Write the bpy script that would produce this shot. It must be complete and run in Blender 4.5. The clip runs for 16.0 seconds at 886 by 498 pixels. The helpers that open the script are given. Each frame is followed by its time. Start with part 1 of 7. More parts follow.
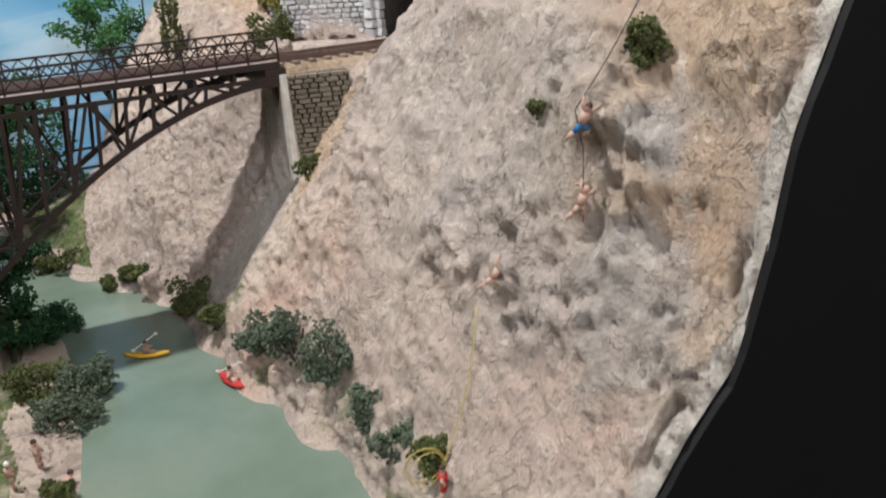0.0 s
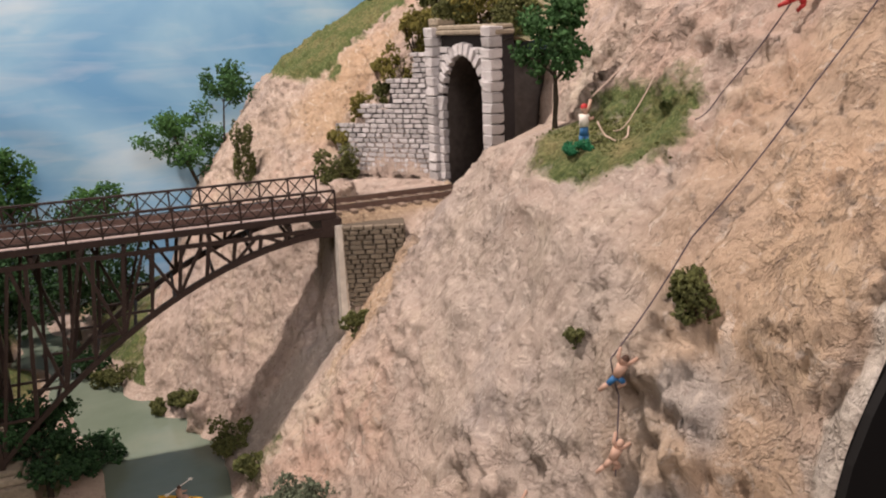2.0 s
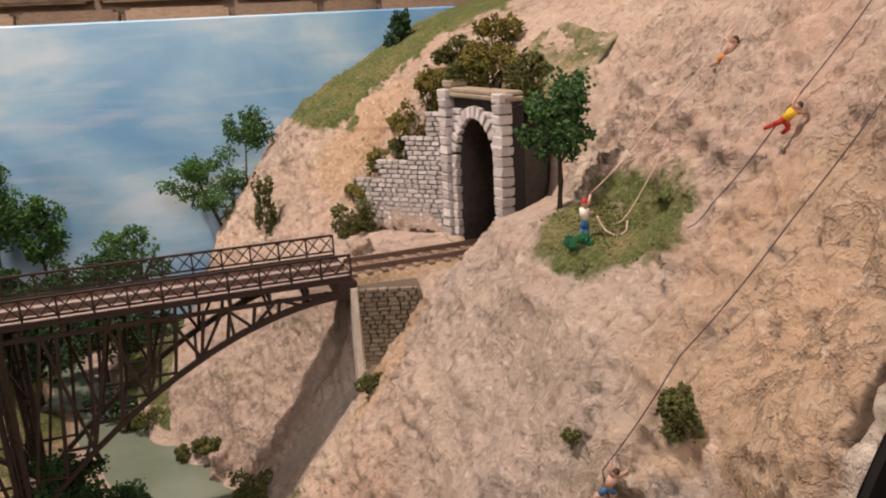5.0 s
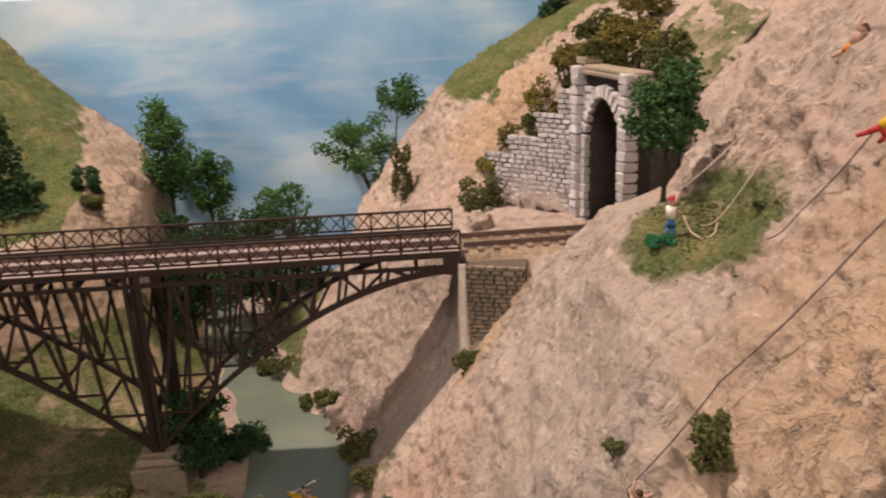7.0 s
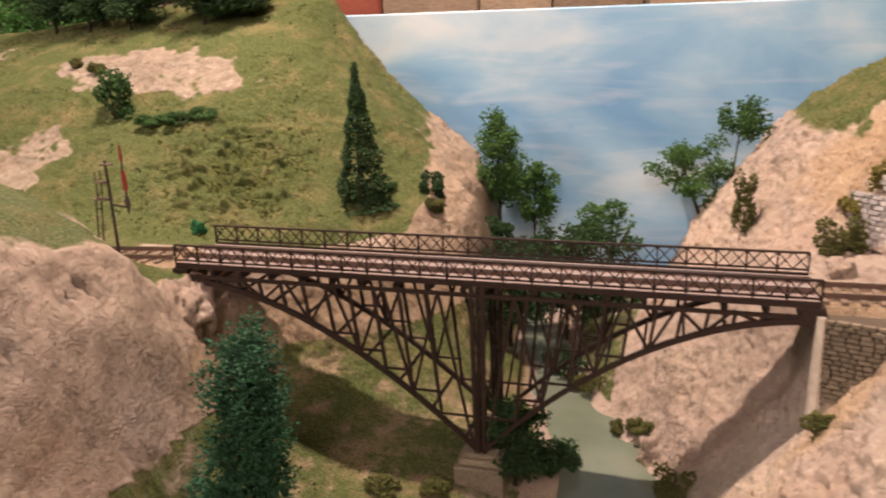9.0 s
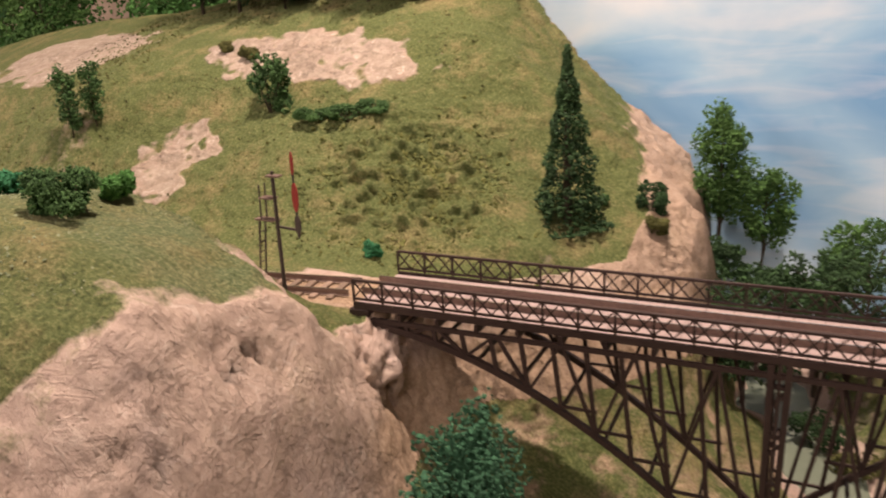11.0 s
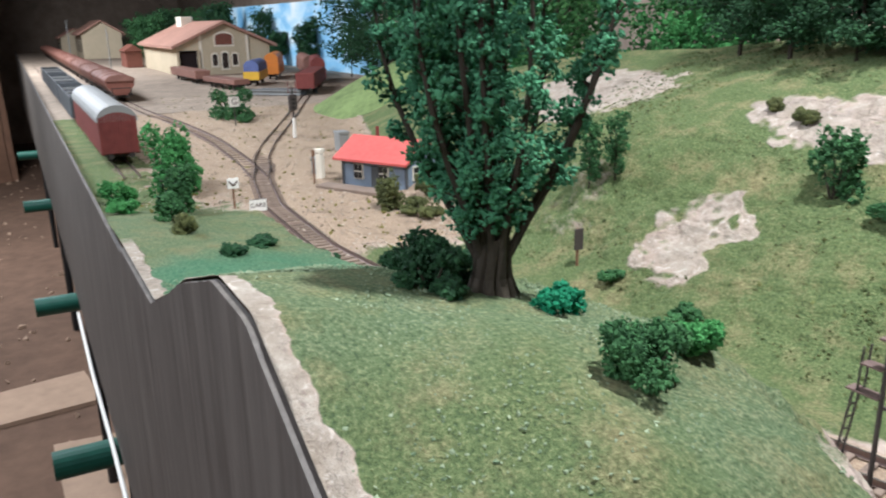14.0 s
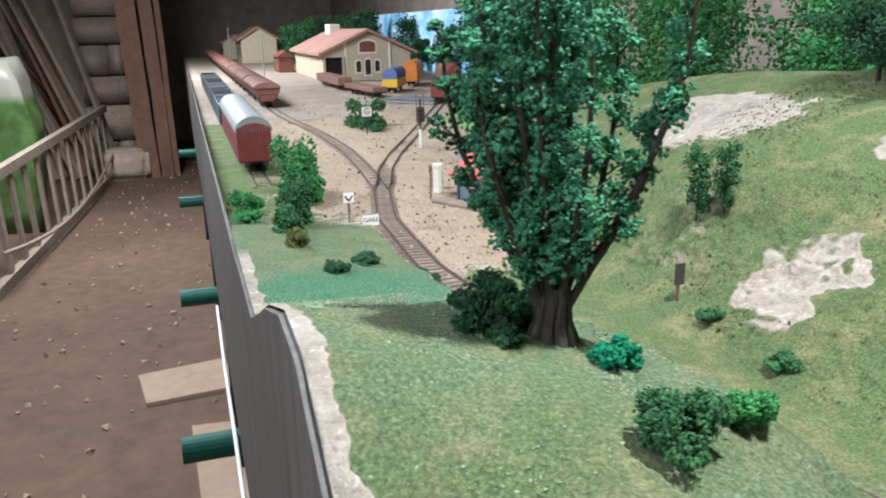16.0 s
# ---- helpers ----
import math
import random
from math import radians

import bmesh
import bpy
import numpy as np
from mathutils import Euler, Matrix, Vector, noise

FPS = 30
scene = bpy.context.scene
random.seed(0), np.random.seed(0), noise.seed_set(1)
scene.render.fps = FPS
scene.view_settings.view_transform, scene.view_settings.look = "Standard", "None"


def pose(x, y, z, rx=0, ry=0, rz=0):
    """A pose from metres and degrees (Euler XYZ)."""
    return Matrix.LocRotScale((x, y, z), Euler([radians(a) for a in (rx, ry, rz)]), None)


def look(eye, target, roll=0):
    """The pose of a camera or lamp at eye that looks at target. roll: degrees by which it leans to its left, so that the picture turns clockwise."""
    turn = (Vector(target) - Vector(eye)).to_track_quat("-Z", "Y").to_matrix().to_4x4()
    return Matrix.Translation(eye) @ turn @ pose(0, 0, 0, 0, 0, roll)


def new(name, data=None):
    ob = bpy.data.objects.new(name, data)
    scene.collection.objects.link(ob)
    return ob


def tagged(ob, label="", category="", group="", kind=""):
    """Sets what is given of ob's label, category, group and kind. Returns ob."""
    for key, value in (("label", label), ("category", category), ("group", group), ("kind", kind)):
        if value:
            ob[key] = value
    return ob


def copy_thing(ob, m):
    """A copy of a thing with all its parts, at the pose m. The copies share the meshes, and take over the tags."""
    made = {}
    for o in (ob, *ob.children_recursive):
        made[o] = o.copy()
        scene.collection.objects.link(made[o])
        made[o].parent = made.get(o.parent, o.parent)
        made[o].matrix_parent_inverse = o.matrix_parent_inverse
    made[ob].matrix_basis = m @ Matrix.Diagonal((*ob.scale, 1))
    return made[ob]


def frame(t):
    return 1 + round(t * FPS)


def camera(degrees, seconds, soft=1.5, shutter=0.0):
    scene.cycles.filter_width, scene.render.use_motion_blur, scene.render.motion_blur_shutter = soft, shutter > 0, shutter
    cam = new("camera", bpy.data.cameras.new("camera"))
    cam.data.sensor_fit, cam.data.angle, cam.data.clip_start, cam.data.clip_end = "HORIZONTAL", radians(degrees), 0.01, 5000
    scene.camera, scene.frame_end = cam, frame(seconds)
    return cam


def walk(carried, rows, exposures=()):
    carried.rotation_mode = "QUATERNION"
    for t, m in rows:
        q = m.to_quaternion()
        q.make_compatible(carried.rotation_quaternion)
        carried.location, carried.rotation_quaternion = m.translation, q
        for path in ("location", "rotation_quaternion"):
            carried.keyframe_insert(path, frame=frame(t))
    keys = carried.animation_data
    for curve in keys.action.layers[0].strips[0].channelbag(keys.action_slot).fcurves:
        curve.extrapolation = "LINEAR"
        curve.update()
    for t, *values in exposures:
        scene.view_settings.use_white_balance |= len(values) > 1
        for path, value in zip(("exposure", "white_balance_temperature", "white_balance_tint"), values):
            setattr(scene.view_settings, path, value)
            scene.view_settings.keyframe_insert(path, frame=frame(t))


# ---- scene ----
cam = camera(58.7, 16.0, soft=2.0, shutter=0.4)
PATH = [
    (0, (0.154, -0.259, 1.161), (0.813, 1.481, 0.428), -4.2),
    (0.5, (0.174, -0.245, 1.175), (0.782, 1.54, 0.507), -3.2),
    (1, (0.176, -0.239, 1.189), (0.745, 1.578, 0.576), -3.0),
    (1.5, (0.184, -0.23, 1.204), (0.716, 1.611, 0.631), -2.6),
    (2, (0.191, -0.23, 1.217), (0.688, 1.627, 0.666), -2.3),
    (2.5, (0.201, -0.238, 1.233), (0.664, 1.628, 0.681), -2.7),
    (3, (0.208, -0.247, 1.248), (0.605, 1.625, 0.667), -3.7),
    (5.5, (0.2, -0.23, 1.27), (0.647, 1.645, 0.734), -3.0),
    (6, (0.208, -0.217, 1.275), (0.656, 1.65, 0.713), -3.4),
    (6.5, (0.235, -0.237, 1.27), (0.42, 1.662, 0.67), -2.6),
    (7, (0.26, -0.238, 1.272), (0.229, 1.668, 0.668), -2.3),
    (7.5, (0.256, -0.24, 1.273), (0.058, 1.656, 0.669), -1.9),
    (8, (0.246, -0.241, 1.278), (-0.143, 1.625, 0.671), -1.6),
    (8.5, (0.232, -0.24, 1.284), (-0.32, 1.587, 0.684), -1.9),
    (9, (0.212, -0.238, 1.291), (-0.508, 1.538, 0.718), -2.1),
    (11.5, (0.009, -0.087, 1.284), (-1.058, 1.489, 0.669), -2.4),
    (12, (-0.032, -0.072, 1.293), (-1.254, 1.391, 0.685), -1.5),
    (12.5, (-0.071, -0.062, 1.306), (-1.438, 1.272, 0.714), -1.0),
    (13, (-0.091, -0.061, 1.316), (-1.575, 1.149, 0.736), -0.8),
    (13.5, (-0.103, -0.07, 1.323), (-1.712, 0.973, 0.752), -1.4),
    (14, (-0.105, -0.076, 1.331), (-1.801, 0.826, 0.774), -1.0),
    (14.5, (-0.108, -0.071, 1.333), (-1.869, 0.698, 0.777), -1.4),
    (15, (-0.108, -0.073, 1.339), (-1.908, 0.606, 0.791), -1.1),
    (15.5, (-0.101, -0.064, 1.35), (-1.926, 0.545, 0.805), -1.1),
    (16, (-0.088, -0.039, 1.354), (-1.922, 0.547, 0.81), -1.1),
]
# exposure and white balance drift as the phone camera adapts
EXPOSURES = [
    (0.0, -0.26, 5800, 8), (1.0, -0.35, 6400, 14), (2.5, -0.44, 7100, 25), (3.0, -0.48, 7300, 26), (5.5, -0.58, 7600, 26), (7.0, -0.56, 7600, 27), (9.0, -0.30, 8200, 31), (11.5, -0.20, 7700, 32),
    (12.0, -0.20, 7000, 25), (12.5, -0.14, 6100, 17), (13.0, -0.08, 5500, 11), (14.0, 0.19, 5400, 9), (16.0, 0.42, 5200, 6),
]
walk(cam, [(t, look(eye, target, roll)) for t, eye, target, roll in PATH], EXPOSURES)

# ---- light: a barn room with a few ceiling lamps ----
world = bpy.data.worlds.new("room_air")
scene.world = world
world.use_nodes = True
world.node_tree.nodes["Background"].inputs[0].default_value = (1.0, 0.93, 0.85, 1)
world.node_tree.nodes["Background"].inputs[1].default_value = 0.03


def area_lamp(name, eye, target, size, power, colour):
    data = bpy.data.lights.new(name, "AREA")
    data.shape, data.size, data.energy, data.color = "DISK", size, power, colour
    ob = new(name, data)
    ob.matrix_world = look(eye, target)
    return ob


area_lamp("ceiling_spot", (-0.22, 0.46, 2.45), (-0.02, 0.33, 1.0), 0.07, 42.0, (1.0, 0.92, 0.82))
area_lamp("ceiling_lamp", (-2.3, -0.7, 2.4), (-2.3, 0.2, 1.0), 0.9, 52.0, (1.0, 0.95, 0.88))
area_lamp("ceiling_lamp_far", (-5.2, -0.7, 2.45), (-5.2, -0.2, 0.6), 0.9, 98.0, (1.0, 0.93, 0.84))
area_lamp("ceiling_lamp_near", (0.30, -1.35, 2.35), (-0.1, 0.3, 1.0), 0.9, 26.0, (1.0, 0.94, 0.88))

# ---- materials ----
def nodes_of(name, rough=0.8, metal=0.0):
    mat = bpy.data.materials.new(name)
    mat.use_nodes = True
    nt = mat.node_tree
    bsdf = nt.nodes["Principled BSDF"]
    bsdf.inputs["Roughness"].default_value = rough
    bsdf.inputs["Metallic"].default_value = metal
    bsdf.inputs["Specular IOR Level"].default_value = 0.3
    return mat, nt, bsdf


def noise_node(nt, scale, detail=5.0, rough=0.6, coords="Object", bedding=0.0):
    tc = nt.nodes.new("ShaderNodeTexCoord")
    n = nt.nodes.new("ShaderNodeTexNoise")
    n.inputs["Scale"].default_value, n.inputs["Detail"].default_value, n.inputs["Roughness"].default_value = scale, detail, rough
    if bedding:
        mp = nt.nodes.new("ShaderNodeMapping")
        mp.inputs["Scale"].default_value = (1, bedding, 1)
        nt.links.new(tc.outputs[coords], mp.inputs[0])
        nt.links.new(mp.outputs[0], n.inputs["Vector"])
    else:
        nt.links.new(tc.outputs[coords], n.inputs["Vector"])
    return n


def ramp_node(nt, source, stops):
    r = nt.nodes.new("ShaderNodeValToRGB")
    e = r.color_ramp.elements
    while len(e) < len(stops):
        e.new(0.5)
    for k, (p, c) in enumerate(stops):
        e[k].position, e[k].color = p, (*c, 1)
    nt.links.new(source, r.inputs["Fac"])
    return r


def mix_node(nt, fac, a, b, mode="MIX"):
    m = nt.nodes.new("ShaderNodeMix")
    m.data_type, m.blend_type = "RGBA", mode
    for key, v in ((0, fac), (6, a), (7, b)):
        if isinstance(v, (int, float)):
            m.inputs[key].default_value = v
        elif isinstance(v, tuple):
            m.inputs[key].default_value = (*v, 1)
        else:
            nt.links.new(v, m.inputs[key])
    return m.outputs[2]


def bump(nt, bsdf, height, strength, distance):
    b = nt.nodes.new("ShaderNodeBump")
    b.inputs["Strength"].default_value, b.inputs["Distance"].default_value = strength, distance
    nt.links.new(height, b.inputs["Height"])
    nt.links.new(b.outputs[0], bsdf.inputs["Normal"])


def plain(name, colour, rough=0.7, metal=0.0, grain=120.0, vary=0.25, relief=0.0006, random_tint=0.0):
    """Painted or worn surface: a colour with grain at two scales and fine relief."""
    mat, nt, bsdf = nodes_of(name, rough, metal)
    lo = tuple(c * (1 - vary) for c in colour)
    hi = tuple(min(1.0, c * (1 + vary)) for c in colour)
    fine = noise_node(nt, grain, 6)
    broad = noise_node(nt, grain / 9, 3)
    a = ramp_node(nt, fine.outputs[0], [(0.3, lo), (0.7, hi)])
    b = ramp_node(nt, broad.outputs[0], [(0.3, lo), (0.7, hi)])
    out = mix_node(nt, 0.45, a.outputs[0], b.outputs[0])
    if random_tint:
        info = nt.nodes.new("ShaderNodeObjectInfo")
        tint = ramp_node(nt, info.outputs["Random"], [(0.0, (1 - random_tint,) * 3), (1.0, (1 + random_tint,) * 3)])
        out = mix_node(nt, 1.0, out, tint.outputs[0], "MULTIPLY")
    nt.links.new(out, bsdf.inputs["Base Color"])
    if relief:
        bump(nt, bsdf, fine.outputs[0], 0.6, relief)
    return mat


def foliage(name, dark, light, grain=90.0):
    mat, nt, bsdf = nodes_of(name, 0.85)
    geo = nt.nodes.new("ShaderNodeNewGeometry")
    a = ramp_node(nt, geo.outputs["Random Per Island"], [(0.0, dark), (0.6, tuple((d + l) / 2 for d, l in zip(dark, light))), (1.0, light)])
    n = noise_node(nt, grain / 3, 3)
    b = ramp_node(nt, n.outputs[0], [(0.35, dark), (0.65, light)])
    nt.links.new(mix_node(nt, 0.4, a.outputs[0], b.outputs[0]), bsdf.inputs["Base Color"])
    return mat


def terrain_material():
    """Plaster rock with stains, static grass where the cover layer says so, and bare pale plaster patches."""
    mat, nt, bsdf = nodes_of("scenery_plaster", 0.9)
    cover = nt.nodes.new("ShaderNodeVertexColor")
    cover.layer_name = "cover"
    sep = nt.nodes.new("ShaderNodeSeparateColor")
    nt.links.new(cover.outputs[0], sep.inputs[0])
    tone = nt.nodes.new("ShaderNodeVertexColor")
    tone.layer_name = "tone"
    sep2 = nt.nodes.new("ShaderNodeSeparateColor")
    nt.links.new(tone.outputs[0], sep2.inputs[0])
    n0, n1, n2, n3 = noise_node(nt, 5, 4, 0.6), noise_node(nt, 16, 6, 0.65), noise_node(nt, 70, 8, 0.72, bedding=0.9), noise_node(nt, 420, 5, 0.7)
    tint = ramp_node(nt, n0.outputs[0], [(0.32, (0.39, 0.325, 0.305)), (0.46, (0.47, 0.36, 0.315)), (0.58, (0.52, 0.385, 0.305)), (0.70, (0.44, 0.37, 0.335))]).outputs[0]
    blot = ramp_node(nt, n1.outputs[0], [(0.30, (0.36, 0.29, 0.25)), (0.5, (0.475, 0.39, 0.335)), (0.70, (0.58, 0.49, 0.41))]).outputs[0]
    mottled = ramp_node(nt, n2.outputs[0], [(0.28, (0.27, 0.205, 0.17)), (0.42, (0.43, 0.345, 0.29)), (0.58, (0.49, 0.405, 0.34)), (0.74, (0.62, 0.53, 0.45))]).outputs[0]
    rock = mix_node(nt, 0.45, mix_node(nt, 0.45, tint, blot), mottled)
    wash1, wash2 = noise_node(nt, 7, 6, 0.65), noise_node(nt, 10, 6, 0.7)
    rock = mix_node(nt, ramp_node(nt, wash1.outputs[0], [(0.54, (0, 0, 0)), (0.70, (0.6, 0.6, 0.6))]).outputs[0], rock, (0.52, 0.335, 0.255))
    rock = mix_node(nt, ramp_node(nt, wash2.outputs[0], [(0.54, (0, 0, 0)), (0.68, (0.6, 0.6, 0.6))]).outputs[0], rock, (0.58, 0.50, 0.385))
    rock = mix_node(nt, ramp_node(nt, wash2.outputs[0], [(0.30, (0.6, 0.6, 0.6)), (0.44, (0, 0, 0))]).outputs[0], rock, (0.36, 0.315, 0.31))
    ochre = mix_node(nt, 0.5, ramp_node(nt, n1.outputs[0], [(0.3, (0.42, 0.25, 0.10)), (0.7, (0.56, 0.38, 0.19))]).outputs[0], rock)
    grey = mix_node(nt, 0.5, ramp_node(nt, n2.outputs[0], [(0.3, (0.22, 0.23, 0.22)), (0.7, (0.42, 0.42, 0.40))]).outputs[0], rock)
    rock = mix_node(nt, sep2.outputs[0], rock, ochre)
    rock = mix_node(nt, sep2.outputs[1], rock, grey)
    pale = ramp_node(nt, n2.outputs[0], [(0.25, (0.17, 0.135, 0.10)), (0.42, (0.30, 0.25, 0.195)), (0.58, (0.37, 0.32, 0.26)), (0.75, (0.47, 0.42, 0.35))]).outputs[0]
    rock = mix_node(nt, sep.outputs[1], rock, pale)
    chalk = ramp_node(nt, n2.outputs[0], [(0.30, (0.36, 0.31, 0.26)), (0.5, (0.56, 0.51, 0.45)), (0.7, (0.70, 0.66, 0.60))]).outputs[0]
    rock = mix_node(nt, cover.outputs["Alpha"], rock, chalk)
    # dark pits and chalky flecks
    fleck = noise_node(nt, 190, 5, 0.75)
    rock = mix_node(nt, ramp_node(nt, fleck.outputs[0], [(0.30, (0.75, 0.75, 0.75)), (0.42, (0, 0, 0))]).outputs[0], rock, (0.16, 0.12, 0.10))
    rock = mix_node(nt, ramp_node(nt, fleck.outputs[0], [(0.58, (0, 0, 0)), (0.70, (0.5, 0.5, 0.5))]).outputs[0], rock, (0.70, 0.63, 0.55))
    chip = noise_node(nt, 92, 4, 0.6)
    chip.inputs["Distortion"].default_value = 1.2
    rock = mix_node(nt, ramp_node(nt, chip.outputs[0], [(0.30, (0.6, 0.6, 0.6)), (0.385, (0, 0, 0))]).outputs[0], rock, (0.20, 0.155, 0.13))
    rock = mix_node(nt, ramp_node(nt, chip.outputs[0], [(0.575, (0, 0, 0)), (0.66, (0.55, 0.55, 0.55))]).outputs[0], rock, (0.62, 0.55, 0.48))
    earth = ramp_node(nt, n3.outputs[0], [(0.25, (0.19, 0.125, 0.08)), (0.5, (0.36, 0.265, 0.18)), (0.75, (0.52, 0.42, 0.30))]).outputs[0]
    rock = mix_node(nt, sep.outputs[2], rock, earth)
    g1 = ramp_node(nt, n3.outputs[0], [(0.28, (0.035, 0.062, 0.02)), (0.5, (0.105, 0.145, 0.05)), (0.72, (0.24, 0.27, 0.11))]).outputs[0]
    g2 = ramp_node(nt, n3.outputs[0], [(0.28, (0.12, 0.105, 0.045)), (0.5, (0.24, 0.215, 0.10)), (0.72, (0.40, 0.35, 0.18))]).outputs[0]
    g3 = ramp_node(nt, n3.outputs[0], [(0.30, (0.035, 0.07, 0.034)), (0.5, (0.13, 0.185, 0.095)), (0.70, (0.29, 0.335, 0.20))]).outputs[0]
    patch = ramp_node(nt, noise_node(nt, 22, 5, 0.7).outputs[0], [(0.48, (0, 0, 0)), (0.70, (1, 1, 1))]).outputs[0]
    grass = mix_node(nt, patch, g1, g2)
    g3 = mix_node(nt, ramp_node(nt, noise_node(nt, 34, 5, 0.7).outputs[0], [(0.48, (0, 0, 0)), (0.68, (0.75, 0.75, 0.75))]).outputs[0], g3, g2)
    grass = mix_node(nt, sep2.outputs[2], grass, g3)
    g4 = ramp_node(nt, n3.outputs[0], [(0.28, (0.012, 0.07, 0.034)), (0.5, (0.05, 0.17, 0.085)), (0.72, (0.14, 0.29, 0.16))]).outputs[0]
    grass = mix_node(nt, tone.outputs["Alpha"], grass, g4)
    # ragged border between grass and rock
    edge = nt.nodes.new("ShaderNodeMath")
    edge.operation = "MULTIPLY_ADD"
    nt.links.new(n2.outputs[0], edge.inputs[0])
    edge.inputs[1].default_value = 0.9
    nt.links.new(sep.outputs[0], edge.inputs[2])
    gate = nt.nodes.new("ShaderNodeMapRange")
    nt.links.new(edge.outputs[0], gate.inputs[0])
    gate.inputs[1].default_value, gate.inputs[2].default_value = 0.85, 1.08
    ROCK_GRASS = (gate.outputs[0], rock, grass)
    # hairline cracks and pits
    n4 = noise_node(nt, 38, 6, 0.62)
    n4.inputs["Distortion"].default_value = 0.6
    line = ramp_node(nt, n4.outputs[0], [(0.470, (0, 0, 0)), (0.492, (1, 1, 1)), (0.508, (1, 1, 1)), (0.530, (0, 0, 0))])
    zone = ramp_node(nt, noise_node(nt, 11, 4, 0.6).outputs[0], [(0.46, (0, 0, 0)), (0.60, (1, 1, 1))])
    crack = mix_node(nt, 1.0, line.outputs[0], zone.outputs[0], "MULTIPLY")
    hsum = nt.nodes.new("ShaderNodeMath")
    hsum.operation = "MULTIPLY_ADD"
    nt.links.new(n3.outputs[0], hsum.inputs[0])
    hsum.inputs[1].default_value = 0.16
    plates = noise_node(nt, 30, 7, 0.62)
    plates.inputs["Distortion"].default_value = 0.7
    ledge = ramp_node(nt, plates.outputs[0], [(0.40, (0, 0, 0)), (0.425, (0.34, 0.34, 0.34)), (0.50, (0.36, 0.36, 0.36)), (0.52, (0.66, 0.66, 0.66)), (0.585, (0.7, 0.7, 0.7)), (0.605, (1, 1, 1))])
    relief = nt.nodes.new("ShaderNodeMath")
    relief.operation = "MULTIPLY_ADD"
    nt.links.new(ledge.outputs[0], relief.inputs[0])
    relief.inputs[1].default_value = 0.42
    nt.links.new(n2.outputs[0], relief.inputs[2])
    nt.links.new(relief.outputs[0], hsum.inputs[2])
    deep = nt.nodes.new("ShaderNodeMath")
    deep.operation = "MULTIPLY_ADD"
    nt.links.new(crack, deep.inputs[0])
    deep.inputs[1].default_value = -0.22
    nt.links.new(hsum.outputs[0], deep.inputs[2])
    gate_out, rock, grass = ROCK_GRASS
    half = nt.nodes.new("ShaderNodeMath")
    half.operation = "MULTIPLY"
    nt.links.new(crack, half.inputs[0])
    half.inputs[1].default_value = 0.32
    rock = mix_node(nt, half.outputs[0], rock, (0.13, 0.10, 0.085))
    nt.links.new(mix_node(nt, gate_out, rock, grass), bsdf.inputs["Base Color"])
    turf = nt.nodes.new("ShaderNodeMath")
    turf.operation = "MULTIPLY"
    nt.links.new(n3.outputs[0], turf.inputs[0])
    turf.inputs[1].default_value = 0.8
    height = mix_node(nt, gate_out, deep.outputs[0], turf.outputs[0])
    bump(nt, bsdf, height, 1.0, 0.0050)
    return mat


M_TERRAIN = terrain_material()
M_IRON = plain("rusty_brown_bridge_paint", (0.036, 0.023, 0.020), 0.6, 0.0, 300, 0.35, 0.0003)
M_DECK = plain("dusty_mauve_bridge_deck", (0.30, 0.245, 0.235), 0.85, 0.0, 250, 0.2, 0.0004)
M_RAIL = plain("rusty_rail_steel", (0.17, 0.12, 0.105), 0.45, 0.4, 300, 0.3, 0.0002)
M_RAILTOP = plain("polished_rail_head", (0.55, 0.50, 0.46), 0.25, 0.9, 200, 0.1, 0.0)
M_SLEEPER = plain("weathered_sleeper", (0.20, 0.15, 0.115), 0.9, 0.0, 400, 0.3, 0.0004, 0.2)
M_STONE = plain("drybrushed_grey_stone", (0.52, 0.51, 0.52), 0.9, 0.0, 260, 0.6, 0.0012, 0.22)
M_JOINT = plain("dark_stone_joint", (0.028, 0.025, 0.026), 0.95, 0.0, 300, 0.3, 0.0005)
M_WALLSTONE = plain("ochre_grey_rubble", (0.26, 0.225, 0.175), 0.9, 0.0, 320, 0.4, 0.001, 0.2)
M_MORTAR = plain("dusty_brown_mortar", (0.11, 0.09, 0.07), 0.95, 0.0, 300, 0.3, 0.0005)
# tunnel lining and near-black fill: the shade inside is put into these colours
M_LINING_SHADE = plain("shade_darkened_tunnel_stone", (0.07, 0.06, 0.055), 0.95, 0.0, 200, 0.4, 0.001)
M_SHADE_BLACK = plain("shade_black", (0.018, 0.012, 0.012), 0.95, 0.0, 200, 0.3, 0.0)


def fascia_material():
    """Thin grey-brown paint on plywood, with rubbed upright streaks and scuffs."""
    mat, nt, bsdf = nodes_of("grey_painted_plywood", 0.6)
    streak, scuff = noise_node(nt, 60, 6, 0.7), noise_node(nt, 9, 6, 0.7)
    mp = nt.nodes.new("ShaderNodeMapping")
    mp.inputs["Scale"].default_value = (1, 1, 0.07)
    tc = nt.nodes.new("ShaderNodeTexCoord")
    nt.links.new(tc.outputs["Object"], mp.inputs[0])
    nt.links.new(mp.outputs[0], streak.inputs["Vector"])
    a = ramp_node(nt, streak.outputs[0], [(0.32, (0.050, 0.042, 0.036)), (0.5, (0.095, 0.084, 0.074)), (0.70, (0.17, 0.15, 0.13))]).outputs[0]
    b = ramp_node(nt, scuff.outputs[0], [(0.3, (0.055, 0.046, 0.040)), (0.7, (0.13, 0.115, 0.10))]).outputs[0]
    nt.links.new(mix_node(nt, 0.4, a, b), bsdf.inputs["Base Color"])
    bump(nt, bsdf, streak.outputs[0], 0.4, 0.001)
    return mat


